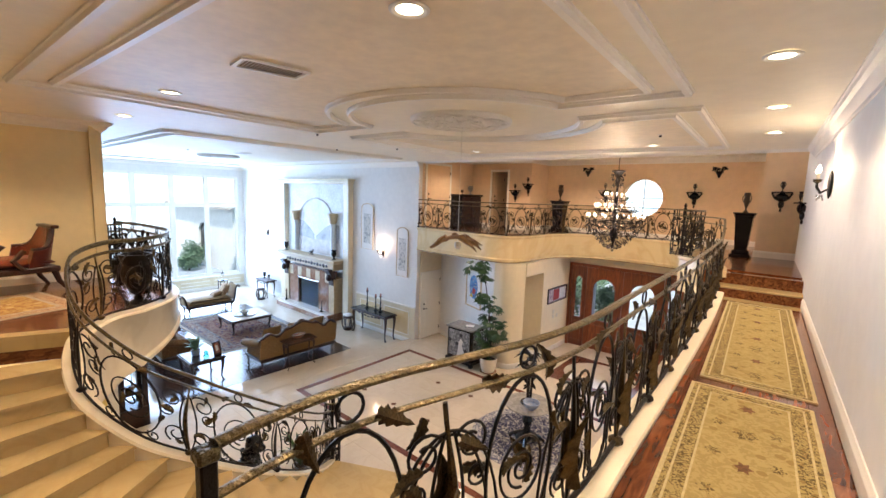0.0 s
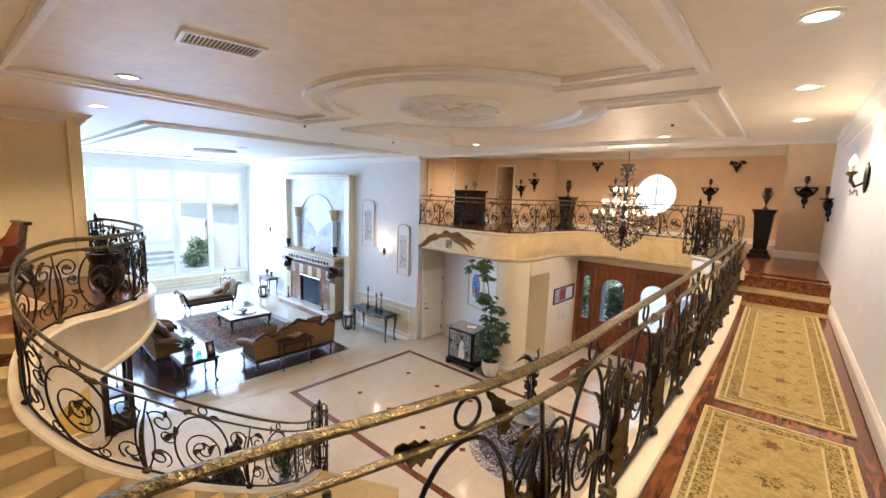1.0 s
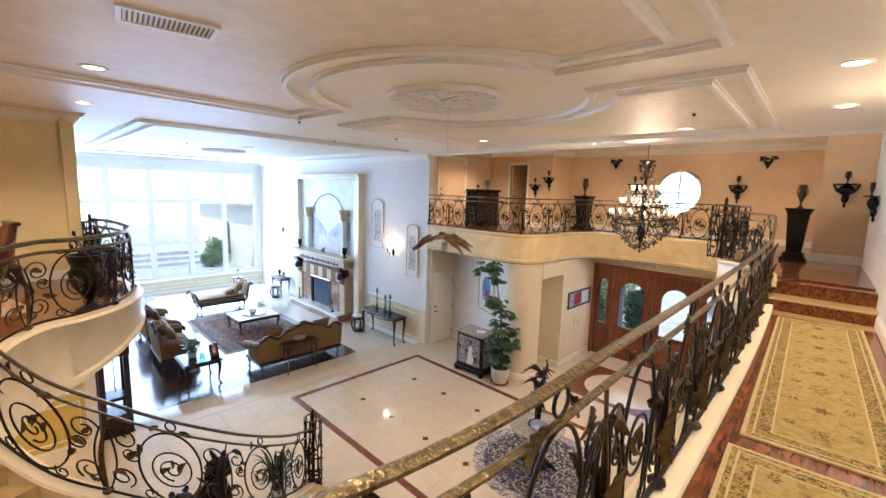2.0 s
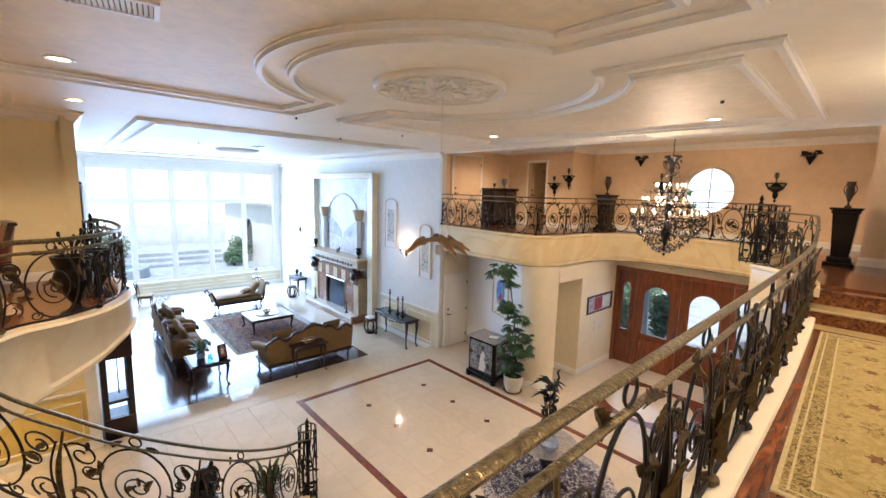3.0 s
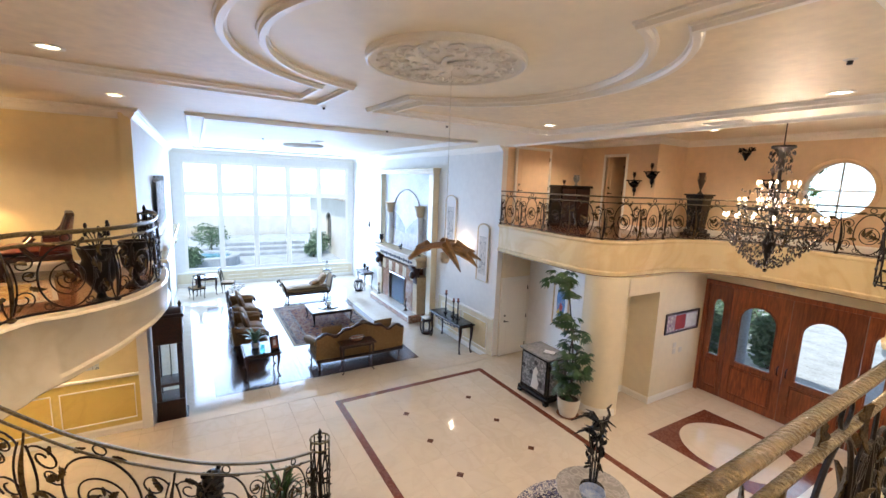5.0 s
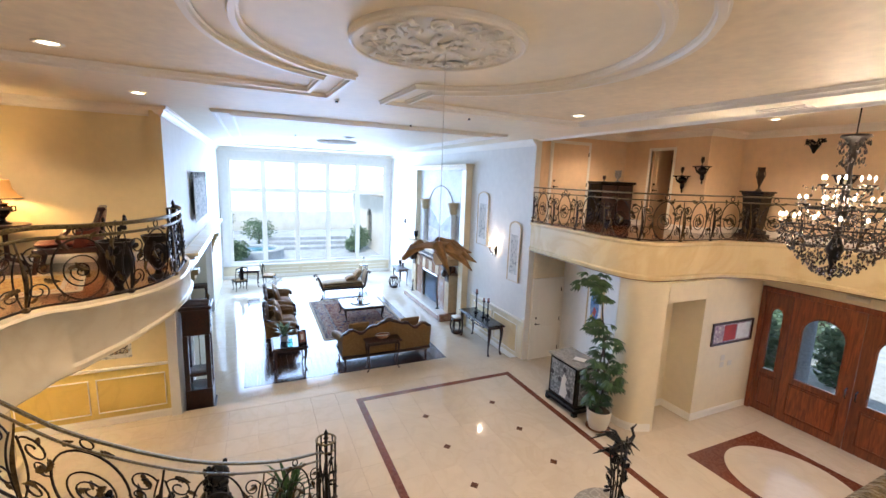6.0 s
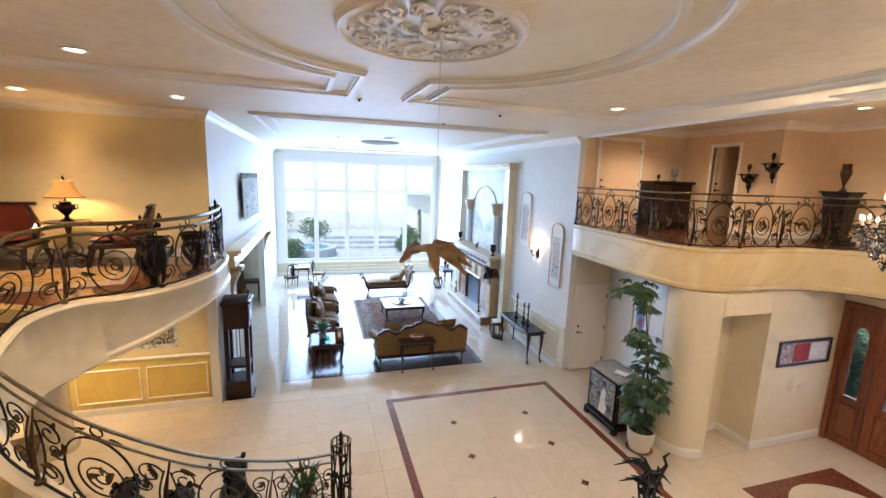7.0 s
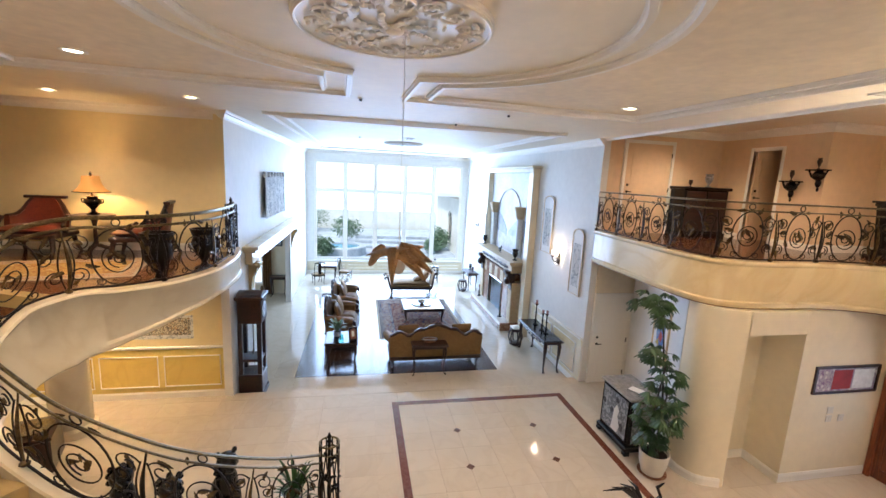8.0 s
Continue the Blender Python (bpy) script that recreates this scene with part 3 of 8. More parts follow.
# ---- wrought-iron railings ----
class Way:
    """Places along a railing: s metres along its base, h above it, o to its side."""

    def __init__(self, pts):
        self.p = [Vector(q) for q in pts]
        self.d = [0.0]
        for a, b in zip(self.p, self.p[1:]):
            self.d.append(self.d[-1] + math.hypot(b.x - a.x, b.y - a.y))
        self.long = self.d[-1]

    def __call__(self, s, h=0.0, o=0.0):
        s = min(max(s, 0.0), self.long)
        i = min(int(np.searchsorted(self.d, s, side="right")) - 1, len(self.p) - 2)
        a, b = self.p[i], self.p[i + 1]
        w = (s - self.d[i]) / max(1e-9, self.d[i + 1] - self.d[i])
        q = a.lerp(b, w)
        n = Vector((b.y - a.y, a.x - b.x, 0)).normalized()
        return q + Vector((0, 0, h)) + n * o


def spiral(cx, cy, r0, r1, a0, turns, n=22):
    return [(cx + (r0 + (r1 - r0) * i / (n - 1)) * math.cos(a0 + TAU * turns * i / (n - 1)),
             cy + (r0 + (r1 - r0) * i / (n - 1)) * math.sin(a0 + TAU * turns * i / (n - 1))) for i in range(n)]


def leaf_on(g, c, u, v, w, size, rnd, turn=None):
    """A curled acanthus leaf of forged iron: midrib, lobed margins, two faces."""
    a0 = rnd.uniform(0, TAU) if turn is None else turn
    uu, vv = u * math.cos(a0) + v * math.sin(a0), v * math.cos(a0) - u * math.sin(a0)
    n, side = 10, rnd.uniform(-0.35, 0.35)
    rows = []
    for i in range(n + 1):
        t = i / n
        x = size * (2.9 * t - 1.3)
        half = size * (0.10 + 0.78 * math.sin(math.pi * min(1.0, t * 0.95 + 0.05)) ** 0.8) * (1.0 if i % 2 else 0.66) * (1 - 0.5 * t)
        bend = side * size * math.sin(math.pi * t)
        lift = size * (0.22 + 0.75 * (t - 0.35) ** 2)
        rows.append([(x - 0.22 * half, bend + half, lift - 0.42 * half), (x, bend, lift + 0.05 * size), (x - 0.22 * half, bend - half, lift - 0.42 * half)])
    top = [c + uu * x + vv * y + w * z for r in rows for x, y, z in r]
    low = [p - w * 0.004 for p in top]
    m, f = len(top), []
    for i in range(n):
        for k in (0, 1):
            a, b = 3 * i + k, 3 * i + k + 1
            f += [(a, b, b + 3, a + 3), (m + a + 3, m + b + 3, m + b, m + a)]
        for a, b in ((3 * i, 3 * i + 3), (3 * i + 5, 3 * i + 2)):
            f.append((a, b, m + b, m + a))
    f += [(0, m, m + 1, 1), (1, m + 1, m + 2, 2), (m - 3, m - 2, 2 * m - 2, 2 * m - 3), (m - 2, m - 1, 2 * m - 1, 2 * m - 2)]
    g.add(top + low, f)


def railing(name, pts, top, label, count, seed, post_first=True, bar=0.0088, sides=5, rail=0.016, blades=False):
    rnd = random.Random(seed)
    way = Way(pts)
    root = tagged(new(name), label, "railing")
    n = max(12, int(way.long / 0.09))
    ss = [way.long * i / n for i in range(n + 1)]

    def bar_of(part, hs, r, mat, flat=1.0, m=8):
        make(part, G().tube([way(s, hs) for s in ss], r, m, flat=flat), mat, root, "", True)
    bar_of("handrail", top, rail, HANDRAIL, 1.7)
    bar_of("lower_rail", top - 0.115, rail * 0.75, HANDRAIL, 1.6)
    bar_of("bottom_bar", 0.035, 0.012, IRON, 1.2)
    step = way.long / count
    mid = (top - 0.115 + 0.035) / 2
    hh = (top - 0.115 - 0.035) / 2
    k = min(1.3, step / 1.05)
    for i in range(count):
        c = step * (i + 0.5)
        flip = 1 if i % 2 == 0 else -1

        def line(part, curves, r=bar, mat=IRON, m=sides):
            g = G()
            for cv, rr in curves:
                g.tube([way(c + x, h) for x, h in cv], rr, m)
            return make(part, g, mat, root, "", True)
        rx = min(0.33, 0.275 * k)
        line("oval_scroll", [([(rx * math.cos(TAU * j / 30), mid + hh * 0.96 * math.sin(TAU * j / 30)) for j in range(31)], bar * 1.15)])
        ri = rx * 0.62
        line("inner_ring", [([(ri * math.cos(TAU * j / 26), mid - 0.02 + ri * 1.1 * math.sin(TAU * j / 26)) for j in range(27)], bar * 0.9)])
        line("inner_spiral", [([(flip * x, y) for x, y in spiral(0, mid - 0.02, ri * 0.72, 0.03, -1.6, 1.4, 24)], bar * 0.9)])
        for sgn in (-1, 1):
            low_s = [(sgn * x, y) for x, y in spiral(0.405 * k, 0.20, 0.03, 0.105 * k, 2.0, 1.35, 20)]
            high_s = [(sgn * x, y) for x, y in spiral(0.385 * k, top - 0.30, 0.115 * k, 0.028, 0.4, 1.3, 20)]
            bow = [(sgn * (0.50 * k - 0.05 * math.sin(math.pi * j / 12)), 0.06 + (top - 0.30) * j / 12) for j in range(13)]
            small = [(sgn * x, y) for x, y in spiral(0.335 * k, 0.44, 0.075 * k, 0.02, 3.4, 1.2, 16)]
            line("low_scroll", [(low_s, bar * 0.9)])
            line("high_scroll", [(high_s, bar * 0.9)])
            line("small_scroll", [(small, bar * 0.8)])
            line("bowed_bar", [(bow, bar)])
            curl = [(sgn * x, y) for x, y in spiral(0.20 * k, 0.10, 0.055, 0.015, 2.6, 1.2, 14)]
            line("foot_curl", [(curl, bar * 0.8)])
        ring = [(0.042 * math.cos(TAU * j / 14), top - 0.0575 + 0.042 * math.sin(TAU * j / 14)) for j in range(15)]
        line("collar_ring", [(ring, bar * 0.85)])
        spots = [(0.0, mid + 0.03), (0.06, mid - 0.05), (-0.07, mid + 0.02), (rx, mid + 0.12), (-rx, mid - 0.1), (0.42 * k, 0.24), (-0.40 * k, top - 0.30), (0.13, top - 0.12), (-0.13, top - 0.12), (-0.44 * k, 0.12), (0.35 * k, top - 0.22), (0.33 * k, 0.45), (-0.33 * k, 0.45)]
        for x, h in spots:
            p, q = way(c + x, h), way(c + x + 0.05, h)
            u = (q - p).normalized()
            v = Vector((0, 0, 1))
            w = u.cross(v).normalized() * rnd.choice((-1, 1))
            g = G()
            leaf_on(g, p + w * 0.008, u, v, w, rnd.uniform(0.032, 0.056), rnd)
            make("leaf", g, IRON_GOLD, root, "", fix=False)
        # an upright acanthus blade where two panels meet
        g = G()
        blade = [(c - step / 2 + 0.03 * math.sin(4 * t), 0.035 + (top - 0.17) * t) for t in [j / 10 for j in range(11)]]
        if i or post_first:
            g.tube([way(max(0.01, x), h) for x, h in blade], [0.010 + 0.012 * math.sin(math.pi * min(1, j / 8)) for j in range(11)], 6, flat=0.7)
            b = way(max(0.01, c - step / 2))
            g.ball((b.x, b.y, b.z + 0.03), (0.045, 0.045, 0.03), 8, 5)
            make("baluster", g, IRON_GOLD if i % 2 else IRON, root, "", True)
            if blades:
                for rr_ in (0.24, 0.19):
                    hump = [(-step / 2 + rr_ * math.cos(math.pi * j / 18), 0.12 + (top - 0.06 - 0.12 - rr_ * 0.4) * math.sin(math.pi * j / 18) * (0.62 + rr_)) for j in range(19)]
                    line("arch_scroll", [([(max(0.02 - c, x), h) for x, h in hump], bar * 0.9)])
                p, q = way(max(0.02, c - step / 2), 0.30), way(max(0.02, c - step / 2) + 0.05, 0.30)
                u = (q - p).normalized()
                w = u.cross(Vector((0, 0, 1))).normalized()
                for sgn in (-1, 1):
                    g = G()
                    leaf_on(g, p + w * sgn * 0.012, u, Vector((0, 0, 1)), w * sgn, 0.125, rnd, math.pi / 2 + 0.12 * sgn)
                    make("acanthus_blade", g, IRON_GOLD, root, "", fix=False)
    return root


def cage_newel(name, x, y, z, h, r, label, seed):
    """A round newel of bars, scrolls and leaves with a ring on top and a finial."""
    rnd = random.Random(seed)
    root = thing(name, pose(x, y, z), label, "newel post")
    make("core", G().lathe([(0.05, 0), (0.05, 0.1), (0.028, 0.14), (0.024, h * 0.5), (0.034, h * 0.55), (0.022, h * 0.6), (0.022, h), (0.036, h + 0.02), (0.018, h + 0.05), (0.03, h + 0.09), (0.004, h + 0.15)], 12), IRON, root, "", True)
    for zz in (h, h - 0.12, 0.03):
        make("ring", G().tube([(r * math.cos(TAU * i / 28), r * math.sin(TAU * i / 28), zz) for i in range(28)], 0.014 if zz == h else 0.011, 6, True), HANDRAIL if zz > 0.1 else IRON, root, "", True)
    for i in range(10):
        a = TAU * i / 10
        pts = [(r * math.cos(a + 0.25 * math.sin(5 * t)), r * math.sin(a + 0.25 * math.sin(5 * t)), h * t) for t in [j / 10 for j in range(11)]]
        make("bar", G().tube(pts, 0.010, 5), IRON, root, "", True)
    g = G()
    for _ in range(34):
        a, zz = rnd.uniform(0, TAU), rnd.uniform(0.1, h - 0.15)
        w = Vector((math.cos(a), math.sin(a), 0))
        leaf_on(g, w * r + Vector((0, 0, zz)), w.cross(Vector((0, 0, 1))), Vector((0, 0, 1)), w, rnd.uniform(0.03, 0.045), rnd)
    tagged(make("foliage", g, IRON, root), "dark iron leaves", "", "", "stuff")
    return root


def gallery_base(y):
    lo, hi = ZG + 0.085, ZB + 0.02
    t = min(1, max(0, (y - 7.95) / 0.95))
    return lo + (hi - lo) * t


railing("gallery_railing", [(x, y, gallery_base(y)) for x, y in RP], 0.87, "scrolled wrought-iron gallery railing with a hammered bronze handrail", 14, 3, bar=0.0066, sides=6, rail=0.0122, blades=True)
railing("balcony_railing", [(x, y, ZB + 0.10) for x, y in EDGE], 0.87, "scrolled wrought-iron balcony railing above the cream fascia", 15, 4)
stair_way = [(p.x, p.y, p.z + 0.11 + 0.08 * min(1, max(0, (ZL - p.z) / 0.17))) for p in inner]
railing("stair_railing", stair_way, 0.87, "scrolled wrought-iron stair railing sweeping up to the landing", 9, 5)
cage_newel("newel_post", -5.46, 4.20, 0.0, 1.20, 0.125, "round wrought-iron cage newel with leaves and a finial", 7)
cage_newel("newel_post", -1.55, 9.95, ZB + 0.08, 0.92, 0.20, "dense wrought-iron newel at the balcony corner", 8)
sp_ = thing("newel_post", pose(-0.60, 0.505, ZG + 0.08), "slim square wrought-iron post at the gallery railing's start", "newel post")
make("post", G().box(-0.017, 0.017, -0.017, 0.017, 0, 0.86, 0.004), IRON, sp_)
make("cap", G().box(-0.023, 0.023, -0.023, 0.023, 0.845, 0.875, 0.006), HANDRAIL, sp_)
make("foot", G().box(-0.05, 0.05, -0.05, 0.05, 0, 0.02, 0.005), IRON, sp_)
cage_newel("newel_post", -9.0, 2.1, ZL + 0.1, 0.84, 0.10, "dark wrought-iron post at the landing wall", 10)

# ---- ceiling mouldings ----
MC, MR1, MR2 = (-3.38, 4.87), 1.80, 1.53
MTURN = math.atan(0.048)                    # the pattern is square to the gallery wall
MPROF = [(-0.045, 0.0), (-0.045, -0.016), (-0.03, -0.02), (-0.022, -0.05), (0.022, -0.05), (0.03, -0.02), (0.045, -0.016), (0.045, 0.0)]


def bitten(half_w, near, far, side, r):
    """A rectangle beside the ceiling's round panel, with the round bitten out of its near edge; side is -1 or 1."""
    a = math.asin(near / r)
    bite = r * math.cos(a)
    out = [(half_w, far), (-half_w, far), (-half_w, near), (-bite, near)]
    for i in range(1, 40):
        t = math.pi - a - (math.pi - 2 * a) * i / 40
        out.append((r * math.cos(t), r * math.sin(t)))
    out += [(bite, near), (half_w, near)]
    c, n_ = math.cos(MTURN), math.sin(MTURN)
    return [(MC[0] + side * (x * c - y * n_), MC[1] + side * (x * n_ + y * c)) for x, y in out]


def mould(name, poly, label):
    g = G().sweep([(x, y, ZC) for x, y in poly], MPROF, True)
    return setting(name, g, TRIM, label, "trim", True)


A1, A2 = bitten(2.45, 0.66, 3.76, -1, MR1), bitten(2.73, 0.37, 4.05, -1, MR2)
B1, B2 = bitten(2.45, 0.66, 3.76, 1, MR1), bitten(2.73, 0.37, 4.05, 1, MR2)
for poly in (A1, A2, B1, B2):
    mould("ceiling_moulding", poly, "white raised ceiling moulding round a panel")
for poly in (A1, B1):
    g = G().prism(poly, ZC - 0.006, ZC + 0.05)
    setting("ceiling_panel", g, CEIL_PANEL, "slightly glossy tan ceiling panel", "ceiling")
for x0, x1, y0, y1 in ((-18.6, -8.65, 2.82, 8.72), (-18.3, -8.93, 3.1, 8.44)):
    mould("ceiling_moulding", [(x0, y0), (x1, y0), (x1, y1), (x0, y1)], "white raised moulding on the living room ceiling")
g = G().prism([(-18.3, 3.1), (-8.93, 3.1), (-8.93, 8.44), (-18.3, 8.44)], ZC - 0.006, ZC + 0.05)
setting("ceiling_panel", g, CEIL, "pale living room ceiling panel", "ceiling")


def medallion(x, y, r, seed):
    rnd = random.Random(seed)
    root = thing("ceiling_medallion", pose(x, y, ZC), "white plaster ceiling medallion with leaf and flower relief", "ceiling medallion")
    make("plate", G().lathe([(r, 0.0), (r, -0.03), (r * 0.97, -0.05), (r * 0.93, -0.035), (0.001, -0.03)], 56, caps=False), TRIM, root, "", True)
    make("rim", G().tube([(r * 0.97 * math.cos(TAU * i / 60), r * 0.97 * math.sin(TAU * i / 60), -0.045) for i in range(60)], 0.014, 6, True), TRIM, root, "", True)
    flowers = G()
    for k in range(16):
        a = TAU * k / 16
        for j in range(7):
            rr, aa = r * rnd.uniform(0.5, 0.88), a + rnd.uniform(-0.16, 0.16)
            c = Vector((rr * math.cos(aa), rr * math.sin(aa), -0.045))
            flowers.ball(c, (rnd.uniform(0.02, 0.05), rnd.uniform(0.015, 0.035), rnd.uniform(0.008, 0.018)), 7, 5)
        sp = spiral(0, 0, 0.10 * r / 0.68, 0.02, rnd.uniform(0, 6), rnd.choice((-1.3, 1.3)), 16)
        cx, cy = r * 0.72 * math.cos(a), r * 0.72 * math.sin(a)
        g = G().tube([(cx + px, cy + py, -0.05) for px, py in sp], 0.011, 5)
        make("acanthus", g, TRIM, root, "", True)
    tagged(make("flower_relief", flowers, TRIM, root, "", True), "small plaster flowers and buds", "", "", "stuff")
    for k in range(8):
        a = TAU * k / 8
        g = G()
        for j in range(5):
            rr = r * (0.12 + 0.07 * j)
            g.ball((rr * math.cos(a + 0.1 * j), rr * math.sin(a + 0.1 * j), -0.05), (0.035, 0.028, 0.014), 7, 5)
        make("petal", g, TRIM, root, "", True)
    make("boss", G().ball((0, 0, -0.04), (0.07, 0.07, 0.05), 14, 8), TRIM, root, "", True)
    return root


medallion(-3.36, 4.77, 0.68, 21)
medallion(-13.9, 5.85, 0.60, 22)

CROWN = [(0.0, 0.0), (0.0, -0.16), (0.015, -0.16), (0.02, -0.13), (0.05, -0.11), (0.075, -0.06), (0.11, -0.045), (0.12, -0.02), (0.135, -0.015), (0.135, 0.0)]


def crown(name, pts, z, label="white crown moulding under the ceiling"):
    g = G().sweep([(x, y, z) for x, y in pts], CROWN)
    return setting(name, g, TRIM, label, "crown moulding", True)


crown("crown_moulding", [(-21.1, 9.82), (-8.95, 9.82)], ZC)
crown("crown_moulding", [(-9.12, -3.6), (-9.12, 1.9), (-9.05, 2.0), (-21.1, 2.0)], ZC)
crown("crown_moulding", [(-21.1, 2.0), (-21.1, 9.82)], ZC)
crown("crown_moulding", [(gallery_wall_x(9.9), 9.9), (gallery_wall_x(-3.6), -3.6)], ZC)
crown("crown_moulding", [(-9.5, 10.1), (-9.5, 13.4), (-7.0, 13.4), (-7.0, 14.7), (-0.46, 14.7), (-0.46, 11.85), (0.25, 11.85)], 6.1)
g = G().sweep([(-8.95, 9.9, ZC), (0.34, 9.9, ZC)], [(0.0, 0.0), (0.0, -0.05), (0.05, -0.05), (0.06, -0.02), (0.09, 0.0)])
setting("ceiling_edge_trim", g, TRIM, "white moulding along the lower ceiling's edge", "trim")


# plate behind the vent slats; the duct's shade is put into its tan
VENT_GAP_TAN = material("shaded_duct_tan", (0.30, 0.24, 0.15), 0.6)


def vent(x, y, z, w, d, turn):
    root = thing("ceiling_vent", pose(x, y, z, 0, 0, turn), "white louvred air vent set in the ceiling", "vent", "air vents")
    g = G()
    for a in ((-w / 2, w / 2, -d / 2, -d / 2 + 0.03), (-w / 2, w / 2, d / 2 - 0.03, d / 2), (-w / 2, -w / 2 + 0.03, -d / 2 + 0.03, d / 2 - 0.03), (w / 2 - 0.03, w / 2, -d / 2 + 0.03, d / 2 - 0.03)):
        g.box(*a, -0.016, 0.0)
    make("frame", g, TRIM, root)
    make("backing", G().box(-w / 2 + 0.03, w / 2 - 0.03, -d / 2 + 0.03, d / 2 - 0.03, -0.004, 0.0), VENT_GAP_TAN, root)
    n = int(d / 0.03)
    for i in range(n):
        yy = -d / 2 + 0.045 + (d - 0.09) * i / (n - 1)
        s = make("slat", G().box(-w / 2 + 0.03, w / 2 - 0.03, -0.010, 0.010, -0.0015, 0.0015), TRIM, root)
        s.matrix_basis = pose(0, yy, -0.009, 35)
    return root


vent(-3.25, 2.05, ZC - 0.007, 0.30, 0.56, -8)
vent(-3.5, 9.6, ZC - 0.001, 0.55, 0.22, 0)
vent(-12.2, 5.85, ZC - 0.007, 0.55, 0.25, 0)
for x, y in ((-6.76, 6.8), (-1.46, 7.15), (-6.4, 4.53), (-12.5, 4.5), (-8.3, 6.3)):
    d = thing("sprinkler", pose(x, y, ZC - 0.006), "small dark ceiling sprinkler with a white plate", "sprinkler", "sprinklers")
    make("plate", G().lathe([(0.001, -0.012), (0.03, -0.010), (0.045, 0.0)], 16, caps=False), TRIM, d)
    make("head", G().lathe([(0.001, -0.04), (0.018, -0.038), (0.02, -0.012)], 10, caps=False), BLACK, d)

# ---- windows and doors ----
TURF = material("lawn", (0.06, 0.11, 0.03), 0.9, scale=3, vary=0.3, bump=0.4, bump_scale=40)
PAVING = material("pale_paving", (0.40, 0.47, 0.56), 0.8, scale=2, vary=0.15)
LEAF = material("leaf_green", (0.055, 0.14, 0.025), 0.42, scale=8, vary=0.3, tone=(0.02, 0.06, 0.012))
LEAF_DARK = material("deep_leaf_green", (0.028, 0.078, 0.016), 0.38, scale=8, vary=0.3, tone=(0.009, 0.032, 0.007))
# lighter copy of LEAF: outdoor glare and backlight are put into its colour
LEAF_LIGHTENED = material("lightened_leaf_green", (0.18, 0.28, 0.20), 0.5, scale=8, vary=0.3, tone=(0.06, 0.12, 0.05))
POOL = material("pool_water", (0.10, 0.33, 0.50), 0.05, scale=3, vary=0.2)
ROUGHGLASS = clear("bevelled_glass", (0.9, 0.95, 1.0), 0.08)


def window_bank():
    root = tagged(new("window_1"), "tall white-framed living room windows, five bays with transoms", "window", "", "structure")
    x = WX - 0.12
    cols, zt = 5, 3.89
    dy = (WY1 - WY0) / cols
    for i in range(cols + 1):
        y = WY0 + dy * i
        make("mullion", G().box(x - 0.06, x + 0.07, y - 0.105, y + 0.105, 0.5, 5.29, 0.01), TRIM, root)
    for z in (0.53, zt, 5.26):
        make("rail", G().box(x - 0.05, x + 0.06, WY0, WY1, z - 0.095, z + 0.095, 0.01), TRIM, root)
    for i in range(cols):
        y0, y1 = WY0 + dy * i + 0.05, WY0 + dy * (i + 1) - 0.05
        for z0, z1 in ((0.58, zt - 0.05), (zt + 0.05, 5.21)):
            p = make("pane", G().box(x - 0.004, x + 0.004, y0, y1, z0, z1), GLASS, root)
            p.visible_shadow = False
    make("window_sill", G().box(WX - 0.02, WX + 0.10, WY0 - 0.05, WY1 + 0.05, 0.44, 0.49, 0.01), TRIM, root)


window_bank()


def round_window():
    root = tagged(new("window_2"), "round window with a white frame and crossed bars", "window", "", "structure")
    cx, cz, r = RW
    ring = [(cx + (r + 0.03) * math.cos(TAU * i / 40), 14.69, cz + (r + 0.03) * math.sin(TAU * i / 40)) for i in range(40)]
    make("window_frame", G().tube(ring, 0.05, 8, True), PAINT_TAN, root, "", True)
    make("glazing_bar", G().box(cx - 0.015, cx + 0.015, 14.80, 14.83, cz - r, cz + r), TRIM, root)
    make("glazing_bar", G().box(cx - r, cx + r, 14.801, 14.829, cz - 0.015, cz + 0.015), TRIM, root)
    v = [(cx + r * math.cos(TAU * i / 40), 14.815, cz + r * math.sin(TAU * i / 40)) for i in range(40)]
    p = make("pane", G().add(v + [(a, b + 0.008, c) for a, b, c in v], [tuple(range(40)), tuple(range(79, 39, -1))]), GLASS, root)
    p.visible_shadow = False


round_window()


def arch(x0, x1, z0, z1, rise, n=14):
    """Outline of a panel with an arched top, in x and z."""
    pts = [(x0, z0), (x1, z0), (x1, z1 - rise)]
    for i in range(1, n):
        a = math.pi * i / n
        pts.append(((x0 + x1) / 2 + (x1 - x0) / 2 * math.cos(a), z1 - rise + rise * math.sin(a)))
    return pts + [(x0, z1 - rise)]


